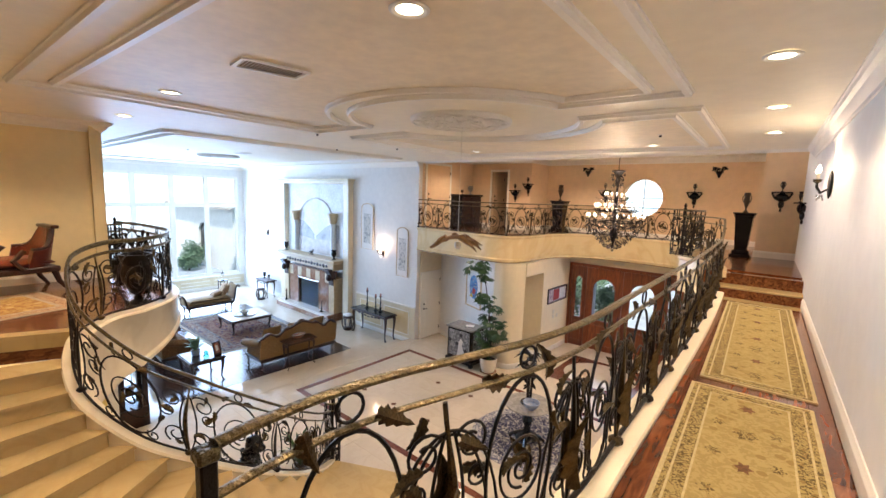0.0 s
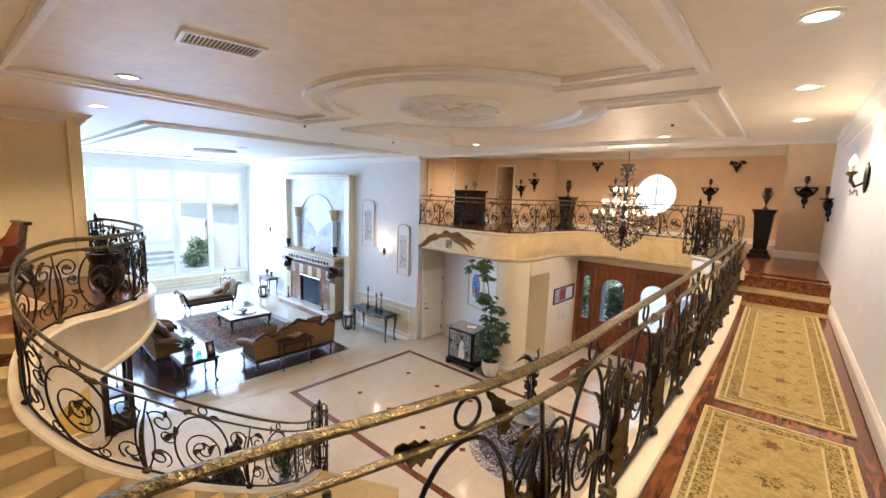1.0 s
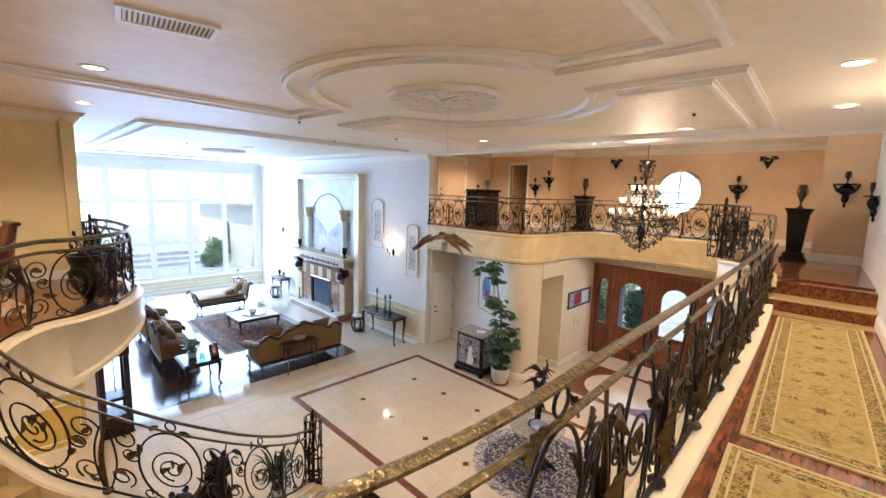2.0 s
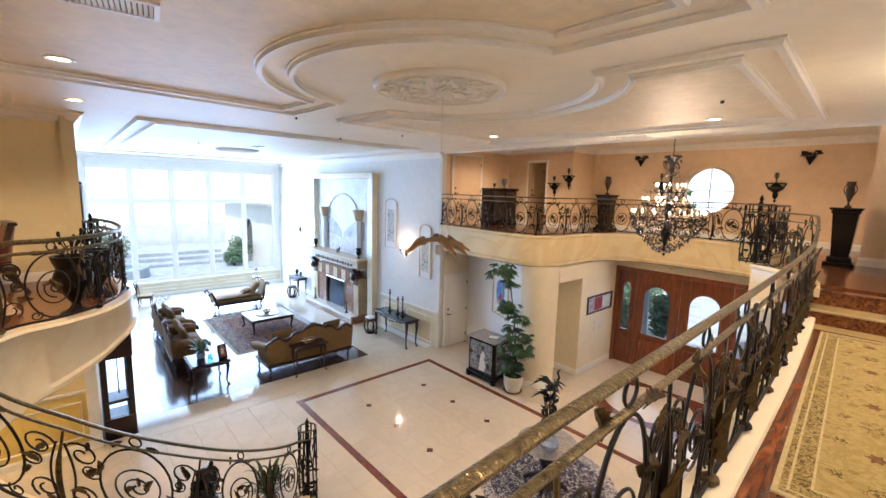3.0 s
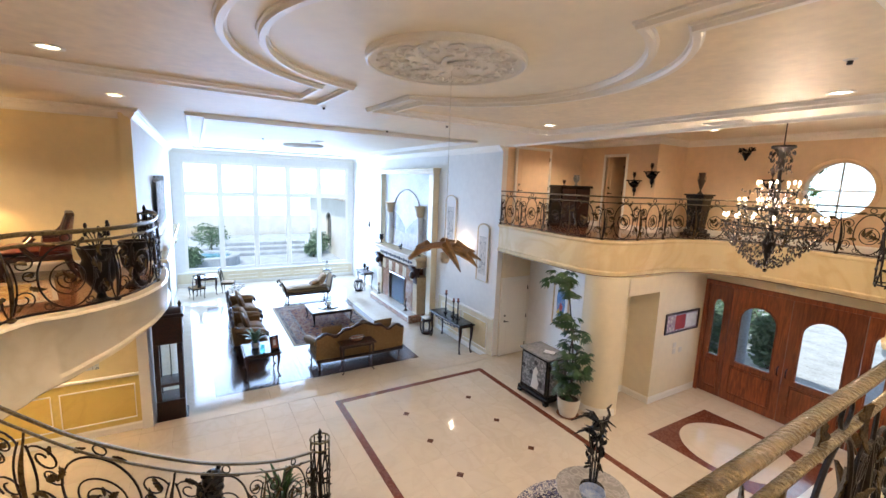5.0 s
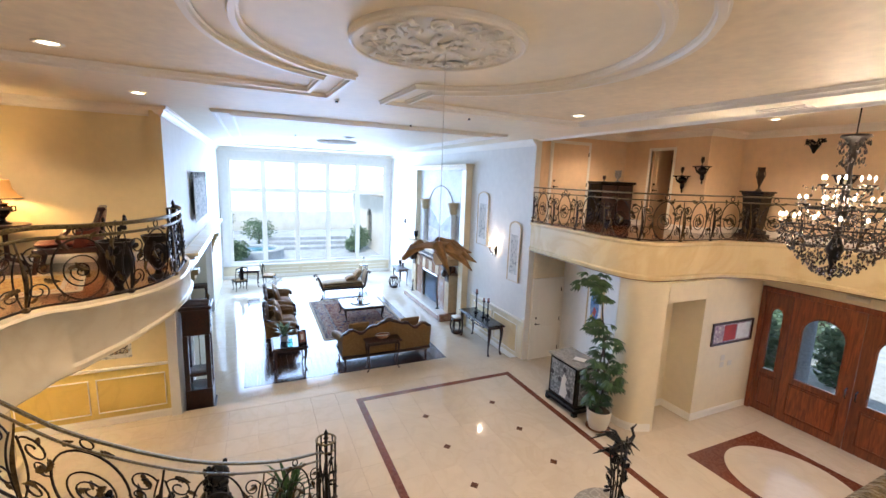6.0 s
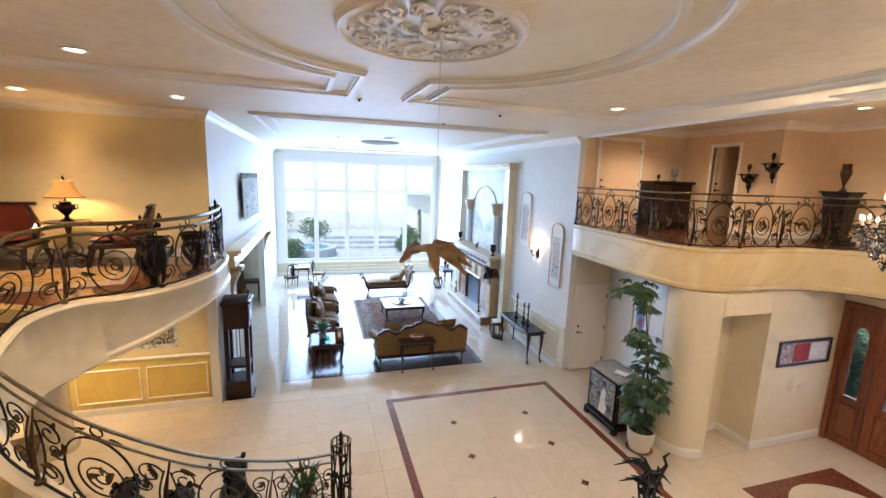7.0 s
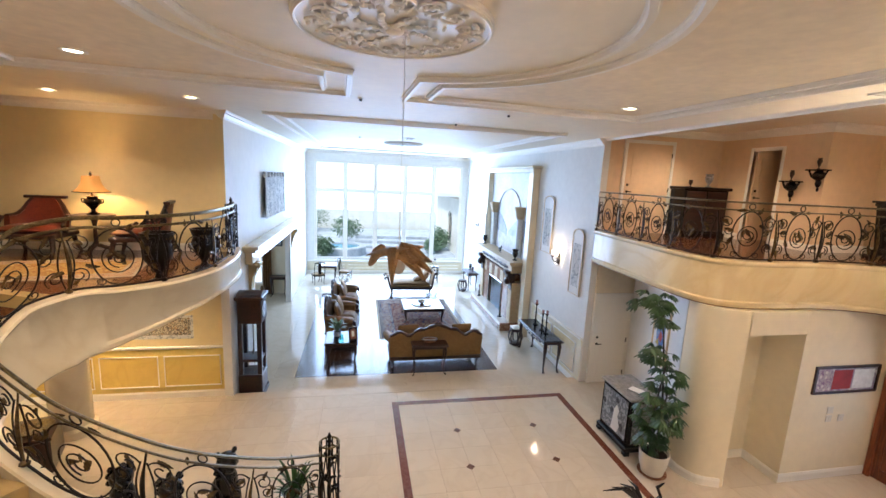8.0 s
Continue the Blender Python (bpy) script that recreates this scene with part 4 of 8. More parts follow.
def holed(g, x0, x1, z0, z1, hole, y0, y1):
    """An upright board with an opening of the given outline."""
    cx, cz = sum(p[0] for p in hole) / len(hole), sum(p[1] for p in hole) / len(hole)
    rim = []
    for hx, hz in hole:
        dx, dz = hx - cx, hz - cz
        k = min([((x1 if dx > 0 else x0) - cx) / dx if abs(dx) > 1e-6 else 1e9, ((z1 if dz > 0 else z0) - cz) / dz if abs(dz) > 1e-6 else 1e9])
        rim.append([cx + dx * k, cz + dz * k])
    for ccx, ccz in ((x0, z0), (x1, z0), (x1, z1), (x0, z1)):
        j = min(range(len(rim)), key=lambda i: (rim[i][0] - ccx) ** 2 + (rim[i][1] - ccz) ** 2)
        rim[j] = [ccx, ccz]
    m = len(hole)
    for y in (y0, y1):
        g.add([(x, y, z) for x, z in hole] + [(x, y, z) for x, z in rim], [(i, (i + 1) % m, m + (i + 1) % m, m + i) for i in range(m)])
    for loop in (hole, rim):
        g.add([(x, y, z) for x, z in loop for y in (y0, y1)], [(2 * i, 2 * ((i + 1) % m), 2 * ((i + 1) % m) + 1, 2 * i + 1) for i in range(m)])
    return g


def entrance():
    root = tagged(new("door_1"), "cherry wood double entrance doors with arched glass and sidelights", "door", "", "structure")
    y = 13.22
    make("door_frame", G().box(DX0, DX1, y - 0.05, y + 0.12, DZ - 0.10, DZ, 0.01).box(DX0, DX0 + 0.09, y - 0.05, y + 0.12, 0, DZ - 0.10, 0.01).box(DX1 - 0.09, DX1, y - 0.05, y + 0.12, 0, DZ - 0.10, 0.01), DOORWOOD, root)
    w = DX1 - DX0 - 0.18
    bounds = [DX0 + 0.09, DX0 + 0.09 + w * 0.15, DX0 + 0.09 + w * 0.5, DX0 + 0.09 + w * 0.85, DX1 - 0.09]
    for i in range(4):
        a, b = bounds[i] + 0.006, bounds[i + 1] - 0.006
        leaf_w = b - a
        m = 0.12 if i in (0, 3) else 0.21
        hole = arch(a + m, b - m, 0.98, 2.32, 0.17 if i in (0, 3) else 0.34)
        g = holed(G(), a, b, 0.02, DZ - 0.11, hole, y, y + 0.055)
        d = make("door_leaf" if i in (1, 2) else "sidelight", g, DOORWOOD, root)
        v = [(x, y + 0.025, z) for x, z in hole]
        p = make("pane", G().add(v + [(x, yy + 0.006, z) for x, yy, z in v], [tuple(range(len(v))), tuple(range(2 * len(v) - 1, len(v) - 1, -1))]), ROUGHGLASS if i in (0, 3) else GLASS, d)
        p.visible_shadow = False
        make("arch_bead", G().tube([(x, y - 0.004, z) for x, z in hole], 0.016, 6, True), DOORWOOD, d, "", True)
        make("lower_panel", G().box(a + m * 0.8, b - m * 0.8, y - 0.018, y, 0.22, 0.82, 0.014), DOORWOOD, d)
        make("panel_bead", G().tube([(a + m * 0.7, y - 0.004, 0.19), (b - m * 0.7, y - 0.004, 0.19), (b - m * 0.7, y - 0.004, 0.85), (a + m * 0.7, y - 0.004, 0.85)], 0.014, 6, True), DOORWOOD, d)
        if i in (1, 2):
            hx = b - 0.07 if i == 1 else a + 0.07
            make("handle", G().tube([(hx, y - 0.012, 1.0), (hx, y - 0.06, 1.03), (hx, y - 0.065, 1.16), (hx, y - 0.012, 1.2)], 0.012, 8), BLACK, d, "dark bronze pull handle", True)
    sensor = thing("exit_sensor", pose(-3.75, 13.19, 2.86), "small white alarm sensor on the wall over the doors", "sensor")
    make("body", G().box(-0.16, 0.16, -0.04, 0.0, -0.04, 0.04, 0.01), WHITE_PLASTIC, sensor)


entrance()


def plain_door(name, m, w, h, label, opened=0.0, mat=None):
    """A white panelled door with a frame, hinges and a lever; the leaf lies in x and z, facing -y."""
    mat = mat or TRIM
    root = tagged(new(name), label, "door", "", "structure")
    root.matrix_basis = m
    make("door_frame", G().box(-0.08, 0, -0.03, 0.04, 0, h + 0.08, 0.008).box(w, w + 0.08, -0.03, 0.04, 0, h + 0.08, 0.008).box(0, w, -0.03, 0.04, h, h + 0.08, 0.008), TRIM, root)
    leaf = make("door_leaf", G().box(0.004, w - 0.004, -0.02, 0.02, 0.012, h - 0.004, 0.003), mat, root)
    make("panel", G().box(0.14, w - 0.14, -0.026, -0.02, 1.05, h - 0.16, 0.005), mat, leaf)
    make("panel", G().box(0.14, w - 0.14, -0.026, -0.02, 0.2, 0.9, 0.005), mat, leaf)
    make("handle", G().ball((0.07, -0.03, 1.0), (0.03, 0.012, 0.03), 10, 6).tube([(0.07, -0.035, 1.0), (0.07, -0.07, 1.0), (0.17, -0.072, 1.0)], 0.011, 7), BLACK, leaf, "dark lever handle", True)
    make("deadbolt", G().ball((0.07, -0.03, 1.16), (0.03, 0.016, 0.03), 10, 6), BLACK, leaf, "dark round deadbolt", True)
    for z in (0.25, h / 2, h - 0.25):
        make("hinge", G().box(w - 0.012, w + 0.01, -0.034, -0.02, z - 0.05, z + 0.05, 0.002), BLACK, leaf)
    leaf.matrix_basis = pose(0, 0, 0, 0, 0, opened)
    return root


plain_door("door_2", pose(-8.88, 10.04, 0, 0, 0, 90), 0.84, 2.15, "white panelled side door with a dark lever handle, shut")
plain_door("door_3", pose(-9.47, 10.75, ZB, 0, 0, 90), 1.2, 2.15, "tan painted upper door with dark hinges, shut", 0, PAINT_TAN)
dk = plain_door("door_4", pose(UD0, 13.42, ZB, 0, 0, 0), UD1 - UD0, 2.05, "dark open bedroom doorway with a white frame", 0.0, PAINT_TAN)
for o in list(dk.children):
    if o.name.startswith("door_leaf"):
        o.matrix_basis = pose(0.03, 0.04, 0, 0, 0, 88)

# cornice over the opening, skirtings and wainscots
g = G().box(OPEN0 - 0.75, OPEN1 + 0.75, 2.0, 2.16, OPENZ + 0.06, OPENZ + 0.34, 0.01).box(OPEN0 - 0.85, OPEN1 + 0.85, 2.0, 2.26, OPENZ + 0.34, OPENZ + 0.42, 0.01).box(OPEN0 - 0.95, OPEN1 + 0.95, 2.0, 2.34, OPENZ + 0.42, OPENZ + 0.5, 0.012)
ov = tagged(make("opening_cornice", g, FASCIA), "cream stone cornice with corbels over a wide opening", "cornice", "", "structure")
for x in (OPEN0 - 0.35, OPEN1 + 0.35):
    g = G()
    for i in range(6):
        t = i / 5
        g.box(x - 0.14, x + 0.14, 2.0, 2.06 + 0.2 * t * t, OPENZ - 0.62 + 0.11 * i, OPENZ - 0.50 + 0.11 * i, 0.01)
    make("corbel", g, STEP_STONE, ov, "carved tan stone corbel")
g = G().box(OPEN0 - 0.22, OPEN0, 1.98, 2.03, ZS, OPENZ + 0.06, 0.006).box(OPEN1, OPEN1 + 0.22, 1.98, 2.03, ZS, OPENZ + 0.06, 0.006)
make("jamb", g, TRIM, ov)

SKIRT = [(0.0, 0.0), (0.022, 0.0), (0.022, 0.11), (0.014, 0.13), (0.008, 0.15), (0.0, 0.15)]


def skirting(pts, z):
    g = G().sweep([(x, y, z) for x, y in pts], SKIRT)
    setting("baseboard", g, TRIM, "white moulded baseboard", "baseboard")


skirting([(-21.1, 9.82), (-16.9, 9.82)], ZS)
skirting([(-12.2, 9.82), (-8.95, 9.82)], ZS)
skirting([(-9.05, 2.0), (-10.75, 2.0)], ZS)
skirting([(-9.12, -3.6), (-9.12, 1.9)], 0)
skirting([(-9.12, -3.6), (-9.12, 1.9)], ZL)
skirting([(gallery_wall_x(8.3), 8.3), (gallery_wall_x(-3.6), -3.6)], ZG)
skirting([(-8.88, 10.97), (-6.0, 9.88)] + front[1:], 0)
skirting([(-5.34, 10.37), (-5.97, 10.375), (-5.97, 11.40), (-5.3, 11.41), (-5.3, 13.19)], 0)
skirting([(-9.5, 12.1), (-9.5, 13.4), (-8.72, 13.4)], ZB)
skirting([(-7.85, 13.4), (-7.0, 13.4), (-7.0, 14.7), (-0.46, 14.7), (-0.46, 11.85), (0.25, 11.85)], ZB)
skirting([(WX, 2.0), (WX, 9.82)], ZS)


def wainscot(name, m, w, h, panels, label, back=None, face=None):
    """Yellow panelling along x from 0 to w, standing proud towards -y."""
    root = tagged(new(name), label, "wainscot", "", "structure")
    root.matrix_basis = m
    make("backing", G().box(0, w, -0.012, 0, 0.15, h), back or GOLD_FRAME, root)
    make("cap_rail", G().sweep([(0, -0.012, h), (w, -0.012, h)], [(0, 0.0), (0.03, 0.0), (0.045, 0.03), (0.04, 0.05), (0.0, 0.055)]), TRIM, root)
    for x0, x1 in panels:
        z0, z1 = 0.26, h - 0.16
        make("panel", G().box(x0, x1, -0.018, -0.012, z0, z1), face or GOLD_PANEL, root)
        make("panel_mould", G().tube([(x0, -0.02, z0), (x1, -0.02, z0), (x1, -0.02, z1), (x0, -0.02, z1)], 0.017, 6, True), TRIM, root)


wainscot("wainscot_stair", pose(-9.12, -3.6, 0, 0, 0, 90), 5.5, 1.06, [(0.95, 1.95), (2.05, 3.05), (3.17, 4.2), (4.32, 5.36)], "yellow marbled wainscot with white panel mouldings")
wainscot("wainscot_living", pose(-12.0, 9.82, ZS), 3.02, 1.2, [(0.25, 1.4), (1.55, 2.75)], "pale yellow wainscot with white cap rail", FASCIA_PALE, FASCIA)
wainscot("wainscot_window", pose(WX, 2.05, ZS, 0, 0, 90), 7.7, 0.58, [(0.5 + 1.44 * i, 1.75 + 1.44 * i) for i in range(5)], "low pale yellow panelling under the windows", FASCIA_PALE, FASCIA_PALE)

# ---- outdoors ----
# boards that glow themselves stand in for the blown-out sky
SKY_GLOW = glowing("glowing_sky_board", (0.76, 0.89, 1.0), 1.6)
g = G().box(-60.2, -60, -70, 80, -1, 40).box(-60, 40, 80, 80.2, -1, 40)
setting("backdrop", g, SKY_GLOW, "glowing white boards for the blown-out sky beyond the garden", "backdrop")
g = G().box(-300, 300, -300, 300, -0.9, -0.5)
ground = tagged(make("ground", g, TURF), "green lawn ground reaching into the distance", "ground", "", "structure")
g = G().box(-39, -21.4, -14, 24, -0.5, -0.2)
setting("pavement", g, PAVING, "pale stone terrace outside the windows", "pavement")
DRIVE = material("pale_concrete_drive", (0.46, 0.50, 0.54), 0.85, scale=2, vary=0.15)
setting("driveway", G().box(-8, 2, 13.45, 40, -0.5, -0.02), DRIVE, "pale concrete driveway outside the entrance", "driveway")
spa = thing("spa", pose(-26.5, 3.4, -0.2), "round stone spa basin with blue water on the terrace", "spa")
make("basin", G().lathe([(1.5, 0), (1.5, 0.5), (1.45, 0.55), (1.15, 0.55), (1.1, 0.5), (1.1, 0.35)], 40, caps=False), PAVING, spa, "", True)
make("water", G().lathe([(0.001, 0.42), (1.14, 0.42)], 32, caps=False), POOL, spa)
for k in range(3):
    g = G().box(-29.5 - 0.9 * k, -28.6 - 0.9 * k, 4.2, 9.4, -0.2, -0.02 + 0.2 * k, 0.02)
    setting("garden_step", g, PAVING, "pale stone garden step", "step")
# wall colour is lightened to make up for its shaded face
g = G().box(-40, -39.7, -15, 25, -0.5, 1.4, 0.02)
setting("garden_wall", g, material("lightened_garden_wall", (0.74, 0.78, 0.80), 0.8, scale=1.5, vary=0.08), "low pale garden wall", "wall")


def foliage(g, c, r, n, size, rnd):
    for _ in range(n):
        d = Vector((rnd.gauss(0, 1), rnd.gauss(0, 1), rnd.gauss(0, 1))).normalized() * rnd.uniform(0.45, 1.0)
        p = Vector(c) + Vector((d.x * r[0], d.y * r[1], d.z * r[2]))
        u = Vector((rnd.gauss(0, 1), rnd.gauss(0, 1), rnd.gauss(0, 0.6))).normalized()
        w = u.orthogonal().normalized() * 0.45
        s = size * rnd.uniform(0.6, 1.3)
        g.add([p - u * s, p + w * s * 0.8, p + u * s, p - w * s * 0.8], [(0, 1, 2, 3)])


def shrub(x, y, z, r, h, seed, name="shrub"):
    rnd = random.Random(seed)
    root = thing(name, pose(x, y, z), "rounded green garden shrub on the terrace", "shrub", "garden shrubs")
    make("stem", G().tube([(0, 0, 0), (0.03, 0.02, h * 0.3), (0, 0, h * 0.6)], [0.06, 0.05, 0.02], 6), MAHOGANY, root)
    g = G()
    for k in range(5):
        a = TAU * k / 5
        foliage(g, (r * 0.4 * math.cos(a), r * 0.4 * math.sin(a), h * rnd.uniform(0.45, 0.65)), (r * 0.7, r * 0.7, h * 0.42), 260, 0.10, rnd)
    make("crown", g, LEAF_LIGHTENED, root, "", fix=False)


for i, (x, y, r, h) in enumerate(((-24.6, 2.4, 0.7, 1.4), (-31, 3.6, 1.1, 1.9), (-27.0, 9.2, 0.6, 1.1), (-28.2, 9.9, 0.7, 1.7), (-37, 0.5, 1.5, 2.6), (-6.3, 15.4, 0.55, 1.9), (-5.0, 16.3, 0.5, 1.9), (-6.6, 18.0, 1.1, 2.2))):
    shrub(x, y, -0.25, r, h, 40 + i)
tr = thing("tree", pose(-7.0, 19.8, -0.4), "leafy green tree outside the round window", "tree")
make("trunk", G().tube([(0, 0, 0), (0.1, 0, 2.2), (0, 0.1, 4.5)], [0.22, 0.16, 0.08], 9), MAHOGANY, tr)
rnd = random.Random(5)
g = G()
for k in range(9):
    foliage(g, (rnd.uniform(-0.9, 0.9), rnd.uniform(-0.9, 0.9), rnd.uniform(4.0, 6.8)), (0.8, 0.8, 0.6), 200, 0.13, rnd)
make("crown", g, LEAF, tr, "", fix=False)


def parked_car(m):
    root = thing("car", m, "dark green parked car on the pale driveway", "car")
    green = material("dark_green_car_paint", (0.02, 0.09, 0.035), 0.2, coat=0.8)
    prof = [(-2.1, 0.35), (-2.15, 0.7), (-1.9, 0.92), (-1.2, 0.98), (-0.7, 1.42), (0.6, 1.45), (1.2, 1.0), (1.9, 0.9), (2.15, 0.65), (2.1, 0.35)]
    n_ = len(prof)
    v = [(x, y * (0.80 if z > 1.1 else 1.0), z) for y in (-0.85, 0.85) for x, z in prof]
    f = [tuple(range(n_)), tuple(range(2 * n_ - 1, n_ - 1, -1))] + [(i, (i + 1) % n_, n_ + (i + 1) % n_, n_ + i) for i in range(n_)]
    make("body", G().add(v, f), green, root, "", True)
    for s in (-1, 1):
        make("side_window", G().add([(-0.95, s * 0.80, 1.05), (0.95, s * 0.80, 1.05), (0.5, s * 0.705, 1.38), (-0.6, s * 0.705, 1.38)], [(0, 1, 2, 3)]), BLACK, root, "dark tinted window")
        for x in (-1.35, 1.35):
            w = make("wheel", G().lathe([(0.33, -0.11), (0.35, -0.06), (0.35, 0.06), (0.33, 0.11)], 24), BLACK, root, "", True)
            w.matrix_basis = pose(x, s * 0.80, 0.35, 90)
            h = make("rim", G().lathe([(0.001, 0.115), (0.08, 0.12), (0.22, 0.113), (0.24, 0.10)], 20, caps=False), material("alloy_rim", (0.6, 0.6, 0.6), 0.3, 0.8), w, "", True)
            if s > 0:
                h.matrix_basis = pose(0, 0, 0, 180)
        make("headlight", G().ball((-2.08, s * 0.6, 0.68), (0.06, 0.14, 0.08), 10, 6), WHITE_PLASTIC, root, "", True)


parked_car(pose(-1.6, 20.5, -0.02, 0, 0, 15))
post_ = thing("porch_column", pose(-5.35, 15.2, -0.02), "pale stone porch column outside the entrance", "column")
make("shaft", G().lathe([(0.30, 0.0), (0.30, 0.15), (0.25, 0.2), (0.23, 2.9), (0.29, 3.0), (0.29, 3.1)], 24), PAVING, post_, "", True)
make("plinth", G().box(-0.32, 0.32, -0.32, 0.32, 0, 0.1, 0.01), PAVING, post_)


def garden_wing():
    """The white wing of the house that closes the garden's side."""
    root = thing("house_wing", pose(0, 0, 0), "white garden wing of the house with a tiled roof", "house")
    white = material("sunlit_stucco", (0.80, 0.80, 0.78), 0.8, scale=1, vary=0.04)
    hole = arch(-29.3, -27.9, 0.3, 2.5, 0.6)
    make("wall", holed(G(), -34, -24.2, -0.4, 3.6, hole, 10.6, 10.85), white, root)
    make("wall", G().box(-24.4, -24.2, 10.85, 14, -0.4, 3.6), white, root)
    make("window", flat_shape_xz(hole, 10.72), BLACK, root, "dark arched window")
    make("roof", G().add([(-34.4, 10.2, 3.5), (-23.8, 10.2, 3.5), (-23.8, 14.5, 5.4), (-34.4, 14.5, 5.4), (-34.4, 10.2, 3.62), (-23.8, 10.2, 3.62), (-23.8, 14.5, 5.52), (-34.4, 14.5, 5.52)], [(0, 1, 2, 3), (7, 6, 5, 4), (0, 4, 5, 1), (1, 5, 6, 2), (2, 6, 7, 3), (3, 7, 4, 0)]), material("pale_clay_tile", (0.60, 0.55, 0.50), 0.8, scale=6, vary=0.2), root)


def flat_shape_xz(pts, y):
    n_ = len(pts)
    return G().add([(x, y, z) for x, z in pts] + [(x, y + 0.01, z) for x, z in pts], [tuple(range(n_)), tuple(range(2 * n_ - 1, n_ - 1, -1))])


garden_wing()

# ---- furniture materials ----
TAN_SILK = patterned("tan_damask", (0.25, 0.155, 0.07), (0.215, 0.13, 0.057), (0.28, 0.18, 0.085), 14, 0.6, 0.52)
OLIVE_SILK = patterned("gold_brown_damask", (0.21, 0.115, 0.048), (0.17, 0.085, 0.037), (0.26, 0.155, 0.07), 18, 0.6, 0.5)
STRIPE = patterned("figured_cushion", (0.42, 0.28, 0.15), (0.16, 0.06, 0.04), (0.5, 0.4, 0.26), 26, 0.7, 0.55)
LEATHER = material("red_brown_leather", (0.13, 0.022, 0.009), 0.36, scale=6, vary=0.25, tone=(0.055, 0.009, 0.005), bump=0.3, bump_scale=90)
WHITE_TOP = marble("white_table_top", (0.78, 0.75, 0.70), (0.5, 0.46, 0.42), 0.1, 2.0, 0.4)
GREY_STONE = marble("grey_marble_top", (0.26, 0.25, 0.24), (0.5, 0.48, 0.46), 0.15, 5.0, 0.5)
BROWN_MARBLE = marble("rust_brown_marble", (0.24, 0.10, 0.055), (0.5, 0.33, 0.22), 0.15, 4.0, 0.6)
MANTEL_STONE = marble("tan_carved_stone", (0.62, 0.48, 0.30), (0.45, 0.32, 0.18), 0.4, 2.0, 0.4)
PERSIAN = patterned("red_figured_wool", (0.11, 0.028, 0.02), (0.24, 0.14, 0.09), (0.03, 0.03, 0.07), 5)
PERSIAN_EDGE = patterned("pale_figured_wool", (0.30, 0.24, 0.19), (0.15, 0.06, 0.05), (0.06, 0.07, 0.13), 6)
CERAMIC = material("blue_white_porcelain", (0.10, 0.16, 0.32), 0.15, scale=14, vary=0.5, tone=(0.5, 0.55, 0.6), coat=0.5)
WAX = material("ivory_wax", (0.75, 0.62, 0.45), 0.5)
RED_WAX = material("dull_red_wax", (0.32, 0.12, 0.08), 0.5)
SOIL = material("dark_soil", (0.03, 0.02, 0.012), 0.9, bump=0.5)
MURAL_SKY = material("mural_pale_sky", (0.76, 0.78, 0.79), 0.5, scale=1.5, vary=0.1)
MURAL_HILL = material("mural_grey_hills", (0.46, 0.47, 0.50), 0.5, scale=3.0, vary=0.25)
MURAL_LAND = material("mural_pale_shore", (0.62, 0.58, 0.56), 0.5, scale=4.0, vary=0.2)
SILVER = material("worn_silver", (0.6, 0.6, 0.6), 0.25, 0.9, vary=0.15)


def cabriole(h, out=0.05, r=0.03):
    """Points and radii of a curved leg that stands under the origin and leans out towards +x."""
    prof = [(0.0, 1.0, 1.25), (0.35, 0.86, 1.25), (0.25, 0.62, 0.9), (-0.05, 0.35, 0.62), (-0.12, 0.15, 0.5), (0.2, 0.05, 0.62), (0.6, 0.0, 0.95)]
    return [(out * a, 0, h * b) for a, b, c in prof], [r * c for a, b, c in prof]


def legs_at(root, spots, h, out, r, mat, z=0.0):
    for x, y in spots:
        pts, rs = cabriole(h, out, r)
        a = math.atan2(y, x)
        m = pose(x, y, z, 0, 0, math.degrees(a))
        make("leg", G().tube([m @ Vector(p) for p in pts], rs, 8), mat, root, "", True)


def puff(w, d, h, n=8, bulge=0.35):
    """A soft cushion, base on z = 0."""
    g, v, f = G(), [], []
    for s in (1, -1):
        for j in range(n + 1):
            for i in range(n + 1):
                u, t = 2 * i / n - 1, 2 * j / n - 1
                e = (1 - abs(u) ** 3.2) * (1 - abs(t) ** 3.2)
                v.append((u * w / 2 * (1 - 0.03 * t * t), t * d / 2 * (1 - 0.03 * u * u), h / 2 + s * h / 2 * (bulge * 0.3 + (1 - bulge * 0.3) * max(0, e) ** 0.45)))
    m = (n + 1) ** 2
    for s in (0, 1):
        for j in range(n):
            for i in range(n):
                q = (s * m + j * (n + 1) + i, s * m + j * (n + 1) + i + 1, s * m + (j + 1) * (n + 1) + i + 1, s * m + (j + 1) * (n + 1) + i)
                f.append(q if s == 0 else tuple(reversed(q)))
    edge = [i for i in range(n)] + [j * (n + 1) + n for j in range(n)] + [n * (n + 1) + n - i for i in range(n)] + [(n - j) * (n + 1) for j in range(n)]
    for a, b in zip(edge, edge[1:] + edge[:1]):
        f.append((b, a, a + m, b + m))
    return g.add(v, f)


